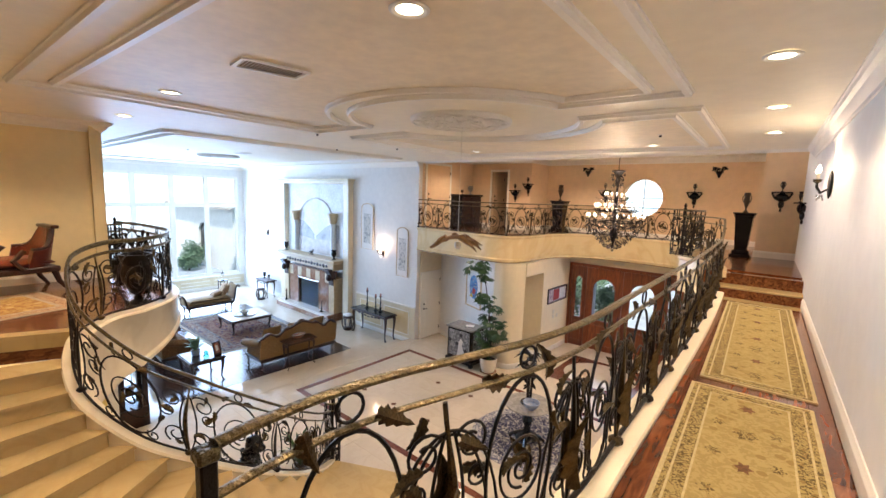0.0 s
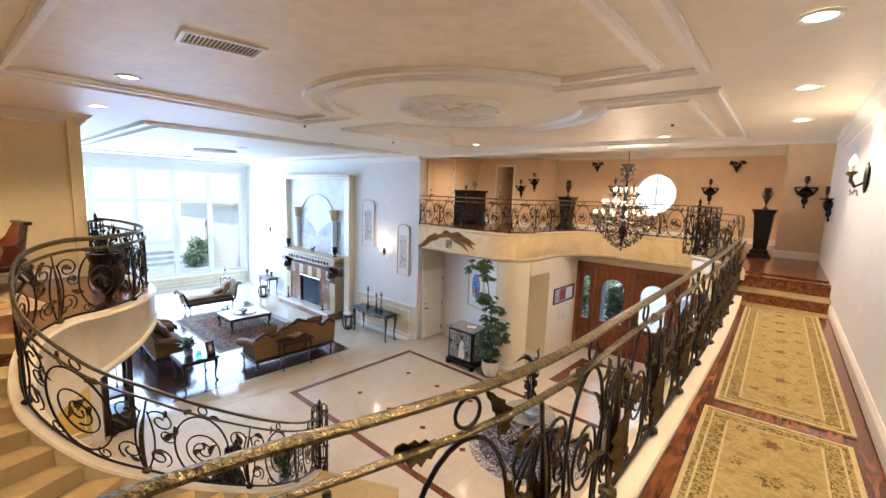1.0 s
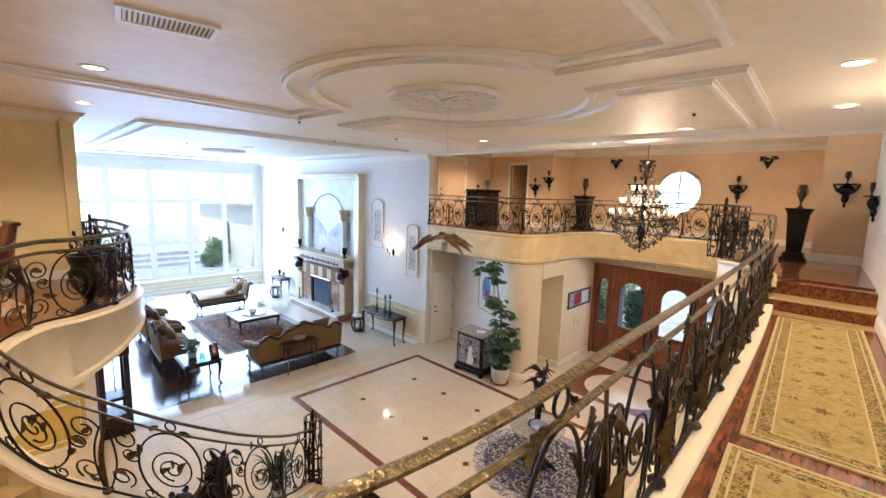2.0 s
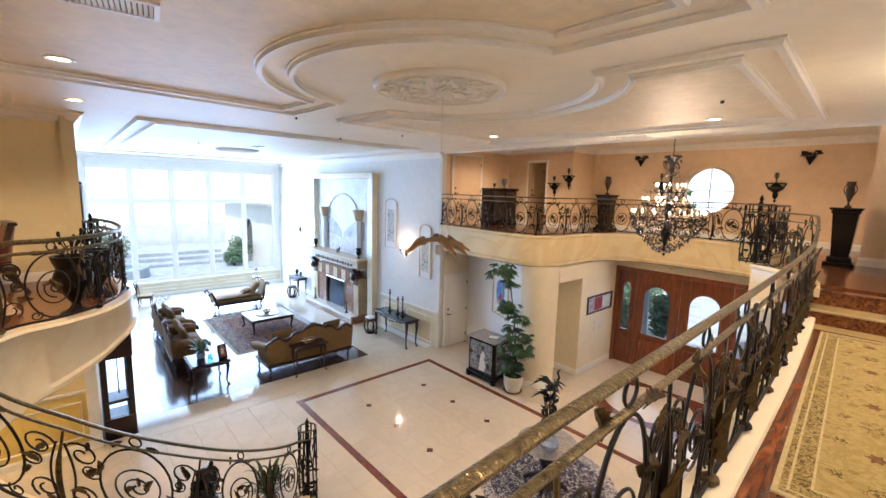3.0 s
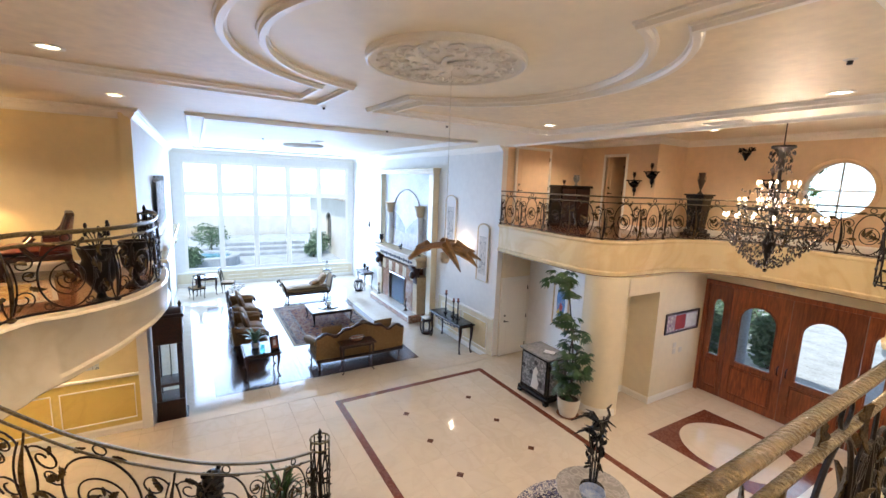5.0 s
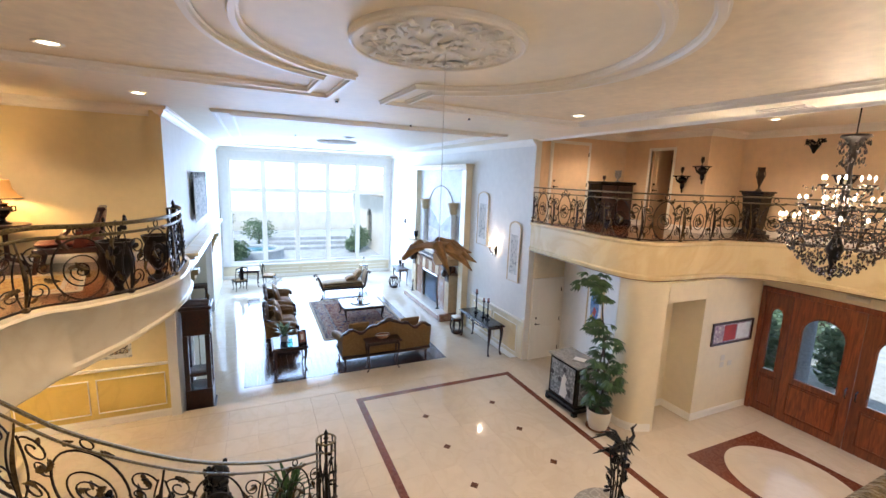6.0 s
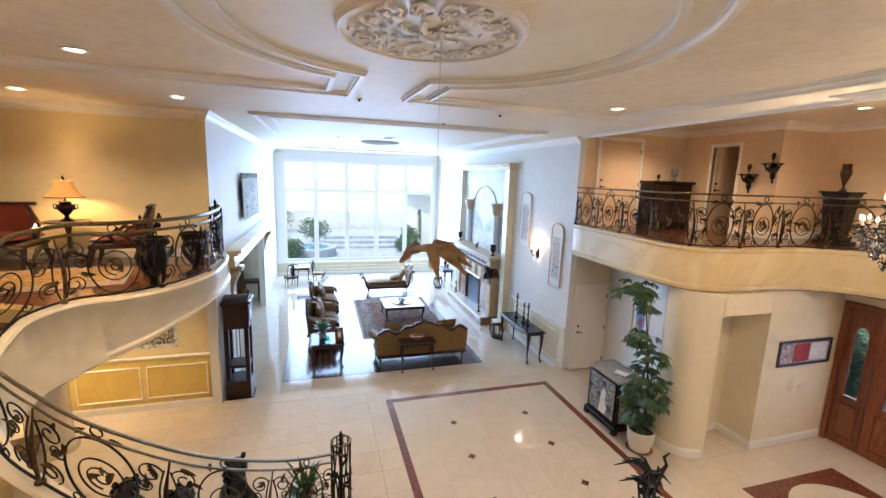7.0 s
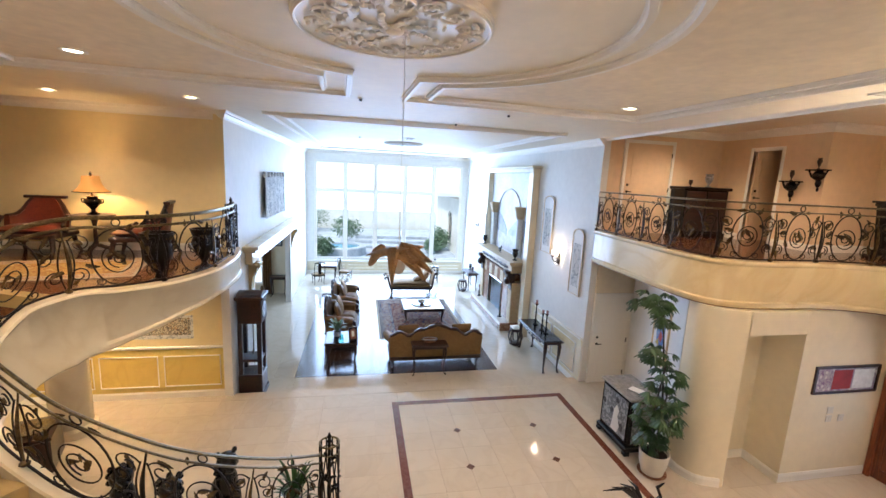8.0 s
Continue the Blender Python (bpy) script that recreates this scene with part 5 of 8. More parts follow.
def sofa(m, w, label, group="", cushions=2, deep=0.9, cloth=None):
    """A carved settee: x along its width, the back on the +y side."""
    cloth = cloth or TAN_SILK
    root = thing("sofa", m, label, "sofa", group)
    n = 28
    top = [0.80 + 0.20 * math.exp(-((2 * i / n - 1) / 0.34) ** 2) + 0.05 * math.cos(5 * math.pi * (2 * i / n - 1)) * (abs(2 * i / n - 1) > 0.3) for i in range(n + 1)]
    xs = [-w / 2 + w * i / n for i in range(n + 1)]
    v, f = [], []
    for i in range(n + 1):
        lean = 0.06
        bow = 0.05 * math.cos(math.pi * (i / n - 0.5))
        y = deep / 2 - 0.06 + bow
        for yy, z in ((y - 0.09, 0.28), (y, 0.28), (y + lean, top[i]), (y + lean - 0.10, top[i])):
            v.append((xs[i], yy, z))
    for i in range(n):
        f += [(4 * i + j, 4 * i + (j + 1) % 4, 4 * i + 4 + (j + 1) % 4, 4 * i + 4 + j) for j in range(4)]
    f += [(0, 1, 2, 3), (4 * n + 3, 4 * n + 2, 4 * n + 1, 4 * n)]
    make("backrest", G().add(v, f), cloth, root, "", True)
    crest = [(xs[i], deep / 2 - 0.06 + 0.05 * math.cos(math.pi * (i / n - 0.5)) + 0.02, top[i] + 0.015) for i in range(n + 1)]
    make("crest_rail", G().tube(crest, [0.028 + 0.022 * abs(math.sin(0.9 * i)) for i in range(n + 1)], 8), MAHOGANY, root, "carved dark wooden crest rail", True)
    make("crest_carving", G().ball((0, deep / 2 - 0.02, 1.02), (0.13, 0.035, 0.06), 12, 8).ball((-0.14, deep / 2 - 0.02, 0.99), (0.07, 0.03, 0.04), 10, 6).ball((0.14, deep / 2 - 0.02, 0.99), (0.07, 0.03, 0.04), 10, 6), MAHOGANY, root, "", True)
    make("seat", G().box(-w / 2 + 0.04, w / 2 - 0.04, -deep / 2 + 0.05, deep / 2 - 0.10, 0.26, 0.36, 0.03), cloth, root)
    make("apron", G().box(-w / 2, w / 2, -deep / 2, deep / 2 - 0.02, 0.19, 0.265, 0.02), MAHOGANY, root, "carved dark wooden apron")
    for s in (-1, 1):
        arm = [(s * (w / 2 - 0.03), deep / 2 - 0.08, 0.72), (s * (w / 2 + 0.02), 0.12, 0.66), (s * (w / 2 + 0.05), -deep / 2 + 0.18, 0.60), (s * (w / 2 + 0.07), -deep / 2 + 0.06, 0.54), (s * (w / 2 + 0.02), -deep / 2 + 0.04, 0.46)]
        make("arm_rail", G().tube(arm, [0.035, 0.04, 0.05, 0.055, 0.03], 8), MAHOGANY, root, "", True)
        make("arm", G().box(s * (w / 2 - 0.07) - 0.05, s * (w / 2 - 0.07) + 0.05, -deep / 2 + 0.12, deep / 2 - 0.1, 0.27, 0.62, 0.03), cloth, root)
        roll = [(s * (w / 2 - 0.03), deep / 2 - 0.10, 0.66), (s * (w / 2 + 0.01), 0.05, 0.62), (s * (w / 2 + 0.05), -deep / 2 + 0.12, 0.56)]
        make("arm_roll", G().tube(spline(roll, 7), [0.07, 0.085, 0.095, 0.10, 0.10, 0.10, 0.085], 12), cloth, root, "", True)
        make("arm_rosette", G().ball((s * (w / 2 + 0.05), -deep / 2 + 0.10, 0.56), (0.07, 0.025, 0.07), 12, 8), MAHOGANY, root, "carved dark rosette", True)
    k = cushions
    cw = (w - 0.28) / k
    for i in range(k):
        c = make("seat_cushion", puff(cw - 0.01, deep - 0.28, 0.17), cloth, root, "", True)
        c.matrix_basis = pose(-w / 2 + 0.14 + cw * (i + 0.5), -0.04, 0.34)
        b = make("back_cushion", puff(min(0.55, cw - 0.05), 0.45, 0.16), STRIPE if i % 2 else cloth, root, "", True)
        b.matrix_basis = pose(-w / 2 + 0.14 + cw * (i + 0.5), deep / 2 - 0.30, 0.70, 70, 0, 4)
    legs_at(root, [(-w / 2 + 0.08, -deep / 2 + 0.08), (w / 2 - 0.08, -deep / 2 + 0.08), (-w / 2 + 0.1, deep / 2 - 0.12), (w / 2 - 0.1, deep / 2 - 0.12)], 0.21, 0.05, 0.035, MAHOGANY)
    return root


WZ = ZS + 0.006
sofa(pose(-10.80, 6.53, WZ, 0, 0, -90) @ Matrix.Diagonal((1, 1.05, 1.15, 1)), 2.4, "tan damask camelback sofa with a carved dark crest rail", "", 3, 0.95)
sofa(pose(-13.0, 4.05, WZ, 0, 0, 178) @ Matrix.Diagonal((1, 1, 1.1, 1)), 1.55, "gold-brown damask loveseat with carved dark frame and cushions", "loveseats", 2, 0.95, OLIVE_SILK)
sofa(pose(-15.1, 4.1, WZ, 0, 0, 180) @ Matrix.Diagonal((1, 1, 1.1, 1)), 1.55, "gold-brown damask loveseat with carved dark frame and cushions", "loveseats", 2, 0.95, OLIVE_SILK)


def carved_table(name, m, w, d, h, label, top_mat, category="table", carve=True, leg_r=0.032, group=""):
    root = thing(name, m, label, category, group)
    make("tabletop", G().box(-w / 2, w / 2, -d / 2, d / 2, h - 0.035, h, 0.01), top_mat, root)
    make("top_edge", G().sweep([(-w / 2, -d / 2, h - 0.03), (-w / 2, d / 2, h - 0.03), (w / 2, d / 2, h - 0.03), (w / 2, -d / 2, h - 0.03)][::-1], [(0, -0.03), (0.02, -0.03), (0.028, -0.01), (0.02, 0.008), (0, 0.008)], True), MAHOGANY, root)
    g = G().box(-w / 2 + 0.03, w / 2 - 0.03, -d / 2 + 0.03, d / 2 - 0.03, h - 0.12, h - 0.036, 0.01)
    make("apron", g, MAHOGANY, root)
    if carve:
        for s in (-1, 1):
            g = G()
            for i in range(7):
                x = (i - 3) * w * 0.1
                g.ball((x, s * (d / 2 - 0.03), h - 0.13 - 0.015 * (3 - abs(i - 3))), (w * 0.05, 0.014, 0.03), 8, 5)
            make("carving", g, MAHOGANY, root, "", True)
    legs_at(root, [(sx * (w / 2 - 0.06), sy * (d / 2 - 0.06)) for sx in (-1, 1) for sy in (-1, 1)], h - 0.06, 0.09, leg_r, MAHOGANY)
    return root


RUGZ = ZS + 0.02


def rug(name, m, w, l, label, bands, field):
    """A woven rug with its pile standing in nested bands; bands: list of (inset, width, material)."""
    root = thing(name, m, label, "rug")
    make("backing", G().box(-w / 2, w / 2, -l / 2, l / 2, 0, 0.006), bands[0][2], root)
    for inset, bw, mat in bands:
        x, y = w / 2 - inset, l / 2 - inset
        g = G().box(-x, x, -y, -y + bw, 0.006, 0.012).box(-x, x, y - bw, y, 0.006, 0.012).box(-x, -x + bw, -y + bw, y - bw, 0.006, 0.012).box(x - bw, x, -y + bw, y - bw, 0.006, 0.012)
        make("border", g, mat, root)
    last = bands[-1][0] + bands[-1][1]
    make("field", G().box(-w / 2 + last, w / 2 - last, -l / 2 + last, l / 2 - last, 0.006, 0.012), field, root)
    return root


NAVY = patterned("navy_figured_wool", (0.03, 0.03, 0.055), (0.30, 0.25, 0.2), (0.10, 0.03, 0.03), 14)
BEIGE = material("beige_wool", (0.42, 0.34, 0.24), 0.95, scale=20, vary=0.15, bump=0.3, bump_scale=300)
rug("persian_rug", pose(-14.42, 6.55, ZS + 0.006), 4.1, 2.75, "red and blue figured Persian rug on the dark wood floor", [(0, 0.07, BEIGE), (0.07, 0.12, NAVY), (0.19, 0.26, PERSIAN_EDGE), (0.45, 0.08, NAVY)], PERSIAN)
# the window's reflection is put into the coffee table's white top
ct = carved_table("coffee_table", pose(-14.3, 6.72, RUGZ), 1.15, 1.35, 0.48, "low carved dark coffee table, its top whitened for a window reflection", WHITE_TOP, "coffee table", True, 0.04)
tray = thing("tray", pose(-14.3, 6.7, RUGZ + 0.48), "round silver tray with bowls on the coffee table", "tray")
make("dish", G().lathe([(0.001, 0.0), (0.30, 0.0), (0.36, 0.03), (0.37, 0.035), (0.31, 0.012), (0.001, 0.012)], 32, caps=False), SILVER, tray, "", True)
make("bowl", G().lathe([(0.05, 0.014), (0.13, 0.05), (0.16, 0.12), (0.15, 0.12), (0.11, 0.05), (0.001, 0.03)], 24, caps=False), SILVER, tray, "", True)
make("candle", G().lathe([(0.04, 0.014), (0.04, 0.16), (0.002, 0.165)], 14, (0.02, 0.02, 0)), WAX, tray)

# chaise longue
ch = thing("chaise_longue", pose(-17.35, 6.65, WZ, 0, 0, 90) @ Matrix.Diagonal((0.96, 1, 1.12, 1)), "tan chaise longue with scrolled dark wooden ends and a bolster", "chaise longue")
make("seat", G().box(-0.85, 0.85, -0.32, 0.32, 0.30, 0.40, 0.04), TAN_SILK, ch)
make("mattress", puff(1.7, 0.62, 0.14), TAN_SILK, ch, "", True).matrix_basis = pose(0, 0, 0.38)
make("apron", G().box(-0.9, 0.9, -0.34, 0.34, 0.22, 0.30, 0.02), MAHOGANY, ch)
for s, hh in ((1, 0.86), (-1, 0.70)):
    for yy in (-0.32, 0.32):
        prof = [(s * 0.88, yy, 0.26), (s * 0.93, yy, 0.45), (s * 0.98, yy, hh - 0.1), (s * 1.06, yy, hh), (s * 1.14, yy, hh - 0.04), (s * 1.10, yy, hh - 0.10)]
        make("scroll_end", G().tube(prof, [0.04, 0.035, 0.035, 0.04, 0.04, 0.03], 8), MAHOGANY, ch, "", True)
    v = [(s * 0.9, -0.30, 0.36), (s * 0.9, 0.30, 0.36), (s * 1.0, 0.30, hh), (s * 1.0, -0.30, hh)]
    make("end_panel", G().add(v + [(x + s * 0.05, y, z) for x, y, z in v], [(0, 1, 2, 3), (7, 6, 5, 4), (0, 4, 5, 1), (1, 5, 6, 2), (2, 6, 7, 3), (3, 7, 4, 0)]), TAN_SILK, ch)
make("bolster", puff(0.5, 0.5, 0.24), STRIPE, ch, "", True).matrix_basis = pose(0.72, 0, 0.62, 0, -55)
make("throw_pillow", puff(0.42, 0.42, 0.16), OLIVE_SILK, ch, "", True).matrix_basis = pose(0.35, 0.02, 0.50, 0, -15)
legs_at(ch, [(sx * 0.8, sy * 0.28) for sx in (-1, 1) for sy in (-1, 1)], 0.24, 0.05, 0.035, MAHOGANY)


def candlestick(m, h, label="tall dark turned candlestick with a dull red candle"):
    root = thing("candlestick", m, label, "candlestick", "candlesticks")
    make("stem", G().lathe([(0.075, 0), (0.075, 0.02), (0.03, 0.05), (0.022, 0.1), (0.045, 0.14), (0.02, 0.18), (0.018, h * 0.5), (0.034, h * 0.55), (0.016, h * 0.6), (0.018, h * 0.86), (0.05, h * 0.92), (0.05, h * 0.94)], 14), BLACK, root, "", True)
    make("candle", G().lathe([(0.03, h * 0.94), (0.03, h * 1.10), (0.002, h * 1.105)], 12), RED_WAX, root, "", True)


carved_table("console_table", pose(-10.62, 9.47, ZS), 1.75, 0.50, 0.88, "dark carved console table against the wall", BLACK, "console table", True, 0.042)
for x, h in ((-11.0, 0.66), (-10.55, 0.52), (-10.3, 0.58)):
    candlestick(pose(x, 9.5, ZS + 0.88), h)
carved_table("sofa_table", pose(-10.06, 6.30, WZ), 0.34, 0.86, 0.80, "small dark half-round table behind the sofa", MAHOGANY, "side table", True, 0.024)
bk = thing("basket", pose(-10.08, 6.30, WZ + 0.80), "oval pale basket dish with dark centre", "basket")
make("rim", G().tube([(0.09 * math.cos(TAU * i / 24), 0.2 * math.sin(TAU * i / 24), 0.10) for i in range(24)], 0.014, 6, True), SILVER, bk, "", True)
make("bowl", G().lathe([(0.05, 0.0), (0.07, 0.03), (0.09, 0.1), (0.08, 0.1), (0.055, 0.02)], 20, (0, 0, 0), 1.0, 2.2, False), BROWN_MARBLE, bk, "", True)
carved_table("side_table", pose(-11.0, 4.12, WZ), 0.85, 0.80, 0.64, "dark cabriole side table with a glass top beside the loveseat", BLACK, "side table", True, 0.034)


def potted_fern(m, r, h, label, leaf=None, wide=0.04):
    rnd = random.Random(31)
    root = thing("potted_plant", m, label, "potted plant")
    make("pot", G().lathe([(0.05, 0), (0.09, 0.02), (0.10, 0.14), (0.11, 0.16), (0.09, 0.15), (0.08, 0.12)], 18, caps=False), CERAMIC, root, "", True)
    make("soil", G().lathe([(0.001, 0.13), (0.085, 0.13)], 14, caps=False), SOIL, root)
    g = G()
    for k in range(46):
        a, out, up = rnd.uniform(0, TAU), rnd.uniform(0.4, 1.0) * r, rnd.uniform(0.35, 1.0) * h
        prev = None
        for j in range(6):
            t = j / 5
            c = Vector((math.cos(a) * out * t, math.sin(a) * out * t, 0.13 + up * (t * 1.9 - 1.1 * t * t)))
            wd = wide * math.sin(math.pi * min(0.97, t + 0.08))
            s = Vector((-math.sin(a), math.cos(a), 0)) * wd
            if prev:
                g.add([prev[0], prev[1], c + s, c - s], [(0, 1, 2, 3)])
            prev = (c - s, c + s)
    make("foliage", g, leaf or LEAF_LIGHTENED, root, "", fix=False)
    return root


potted_fern(pose(-11.05, 4.0, WZ + 0.64), 0.30, 0.42, "bright green leafy plant in a small pot on the side table")
fr = thing("photo_frame", pose(-10.75, 4.42, WZ + 0.64, -12, 0, 110), "dark oval-topped photo frame with a red mount", "photo frame")
make("frame", holed(G(), -0.11, 0.11, 0.0, 0.34, arch(-0.075, 0.075, 0.04, 0.31, 0.07), -0.012, 0.012), MAHOGANY, fr)
make("mount", G().box(-0.08, 0.08, -0.002, 0.002, 0.03, 0.30), RED_WAX, fr)
make("picture", G().box(-0.035, 0.035, -0.006, -0.002, 0.10, 0.24), PAINT_WHITE, fr)
vs = thing("glass_vase", pose(-10.7, 4.12, WZ + 0.64), "small clear blue-green glass vase", "vase")
make("body", G().lathe([(0.05, 0), (0.07, 0.05), (0.04, 0.12), (0.05, 0.18), (0.045, 0.18), (0.03, 0.1), (0.05, 0.03)], 18, caps=False), clear("aqua_glass", (0.4, 0.85, 0.8)), vs, "", True)


def drum_stool(m, label):
    root = thing("garden_stool", m, label, "stool", "drum stools")
    make("base", G().lathe([(0.15, 0), (0.17, 0.02), (0.18, 0.06), (0.15, 0.08)], 24), MAHOGANY, root, "", True)
    make("seat", G().lathe([(0.15, 0.42), (0.18, 0.44), (0.18, 0.48), (0.16, 0.50), (0.001, 0.505)], 24), MAHOGANY, root, "", True)
    for i in range(6):
        a = TAU * i / 6
        pts = [((0.15 + 0.055 * math.sin(math.pi * t)) * math.cos(a), (0.15 + 0.055 * math.sin(math.pi * t)) * math.sin(a), 0.07 + 0.37 * t) for t in [j / 8 for j in range(9)]]
        make("rib", G().tube(pts, 0.022, 6), MAHOGANY, root, "", True)
    return root


drum_stool(pose(-11.72, 9.22, ZS), "dark red openwork drum stool by the hearth")
cl = thing("folded_cloth", pose(-11.72, 9.22, ZS + 0.505), "white folded cloth lying on the drum stool", "cloth")
make("cloth", puff(0.34, 0.30, 0.07), PAINT_WHITE, cl, "", True)

# ---- fireplace ----
fp = thing("fireplace", pose(-14.65, 9.82, ZS), "tall fireplace with rust marble surround and carved tan mantel", "fireplace")
W2 = 1.95
make("hearth", G().box(-1.9, 1.75, -0.72, 0.0, 0, 0.26, 0.012), FLOOR, fp, "cream marble hearth")
make("hearth_end", G().box(1.752, 1.83, -0.715, -0.01, 0, 0.255, 0.006), BROWN_MARBLE, fp)
make("hearth_front", G().box(-1.88, 1.73, -0.735, -0.722, 0.02, 0.18, 0.004), BROWN_MARBLE, fp)
g = G().box(-1.45, -0.72, -0.36, 0, 0.26, 1.82).box(0.72, 1.45, -0.36, 0, 0.26, 1.82).box(-0.72, 0.72, -0.36, 0, 1.34, 1.82)
make("surround", g, BROWN_MARBLE, fp, "rust brown marble surround")
make("firebox", G().box(-0.72, 0.72, -0.30, -0.26, 0.26, 1.34), BLACK, fp, "dark firebox")
g = G().tube([(-0.72, -0.37, 0.27), (-0.72, -0.37, 1.34), (0.72, -0.37, 1.34), (0.72, -0.37, 0.27)], 0.03, 6)
make("firebox_trim", g, SILVER, fp, "silvery metal trim")
for x in (-0.36, 0.0, 0.36):
    make("screen_pane", G().box(x - 0.17, x + 0.17, -0.345, -0.335, 0.30, 1.30), clear("fire_screen_glass", (0.5, 0.6, 0.7), 0.1), fp)
for i in range(9):
    x = -1.3 + 2.6 * i / 8
    make("surround_tile", G().box(x - 0.15, x + 0.15, -0.372, -0.36, 1.40, 1.78, 0.006), BROWN_MARBLE if i % 2 else MANTEL_STONE, fp)
for s in (-1, 1):
    make("pilaster", G().box(s * 1.62 - 0.17, s * 1.62 + 0.17, -0.40, 0, 0.26, 1.60, 0.012), MANTEL_STONE, fp)
    g = G()
    for j in range(7):
        t = j / 6
        g.box(s * 1.62 - 0.15, s * 1.62 + 0.15, -0.42 - 0.20 * t * t, -0.3, 1.36 + 0.09 * j, 1.46 + 0.09 * j, 0.01)
    g.ball((s * 1.62, -0.52, 1.66), (0.13, 0.10, 0.13), 10, 7)
    make("corbel", g, MAHOGANY, fp, "dark carved corbel", True)
make("frieze", G().box(-1.82, 1.82, -0.46, 0, 1.94, 2.20, 0.012), MANTEL_STONE, fp)
g = G()
for i in range(15):
    g.ball((-1.4 + 0.2 * i, -0.47, 2.07), (0.08, 0.03, 0.05 + 0.025 * (i % 2)), 8, 5)
make("frieze_carving", g, MAHOGANY, fp, "dark carved garland", True)
make("mantel_shelf", G().sweep([(-1.95, -0.0, 2.2), (-1.95, -0.5, 2.2), (1.95, -0.5, 2.2), (1.95, 0.0, 2.2)], [(0, 0), (0.05, 0.02), (0.08, 0.06), (0.12, 0.09), (0.12, 0.15), (0, 0.15)]).box(-1.95, 1.95, -0.5, 0, 2.2, 2.349), MANTEL_STONE, fp)
# over-mantel with a mural in a tall frame
ZT = 5.30
for s in (-1, 1):
    make("overmantel_post", G().box(s * 2.25 - 0.16, s * 2.25 + 0.16, -0.22, 0, 0.0, ZT - 0.12, 0.012), FASCIA_PALE, fp)
make("overmantel_head", G().box(-2.45, 2.45, -0.26, 0, ZT - 0.12, ZT, 0.012).box(-2.52, 2.52, -0.32, 0, ZT, ZT + 0.07, 0.012), FASCIA_PALE, fp)
make("mural", G().box(-2.09, 2.09, -0.02, -0.004, 2.35, ZT - 0.12), MURAL_SKY, fp, "pale mural of sky")
def flat_shape(pts, y, t=0.006):
    m_ = len(pts)
    return G().add([(x, y, z) for x, z in pts] + [(x, y + t, z) for x, z in pts], [tuple(range(m_)), tuple(range(2 * m_ - 1, m_ - 1, -1))] + [(i, (i + 1) % m_, m_ + (i + 1) % m_, m_ + i) for i in range(m_)])


make("mural_hill", flat_shape([(-1.55, 2.9), (-0.1, 2.9), (-0.1, 3.15), (-0.4, 3.4), (-0.8, 3.62), (-1.2, 3.72), (-1.55, 3.75)], -0.03), MURAL_HILL, fp)
make("mural_hill", flat_shape([(0.05, 2.9), (1.6, 2.9), (1.6, 3.6), (1.2, 3.68), (0.7, 3.5), (0.3, 3.25), (0.05, 3.1)], -0.03), MURAL_HILL, fp)
make("mural_shore", flat_shape([(-1.6, 2.40), (1.65, 2.40), (1.65, 2.9), (0.8, 3.0), (-0.2, 2.95), (-1.6, 3.05)], -0.032, 0.002), MURAL_LAND, fp)
arc_pts = [(1.15 * math.cos(math.pi * i / 24), 0, 3.75 + 0.85 * math.sin(math.pi * i / 24)) for i in range(25)]
make("mural_arch", G().tube([(x, -0.03, z) for x, y, z in arc_pts], 0.03, 6), MURAL_LAND, fp, "", True)
for s in (-1, 1):
    make("mural_column", G().lathe([(0.13, 2.4), (0.11, 2.5), (0.10, 3.6), (0.12, 3.66)], 18, (s * 1.32, -0.10, 0)), MURAL_SKY, fp, "", True)
    make("capital", G().lathe([(0.10, 3.66), (0.14, 3.72), (0.16, 3.86), (0.21, 4.0), (0.21, 4.06)], 18, (s * 1.32, -0.12, 0)), MANTEL_STONE, fp, "tan carved capital", True)


def urn(m, h, label, mat=None, name="urn", group="", parent=None):
    root = thing(name, m, label, "urn", group)
    make("body", G().lathe([(0.22 * h, 0), (0.22 * h, 0.05 * h), (0.08 * h, 0.12 * h), (0.06 * h, 0.2 * h), (0.10 * h, 0.26 * h), (0.24 * h, 0.48 * h), (0.27 * h, 0.66 * h), (0.22 * h, 0.80 * h), (0.26 * h, 0.90 * h), (0.29 * h, 1.0 * h), (0.24 * h, 1.0 * h), (0.18 * h, 0.8 * h)], 18, caps=False), mat or BLACK, root, "", True)
    for s in (-1, 1):
        pts = [(s * h * (0.24 + 0.12 * math.sin(math.pi * t)), 0, h * (0.52 + 0.36 * t)) for t in [i / 8 for i in range(9)]]
        make("handle", G().tube(pts, 0.02 * h + 0.004, 6), mat or BLACK, root, "", True)
    return root


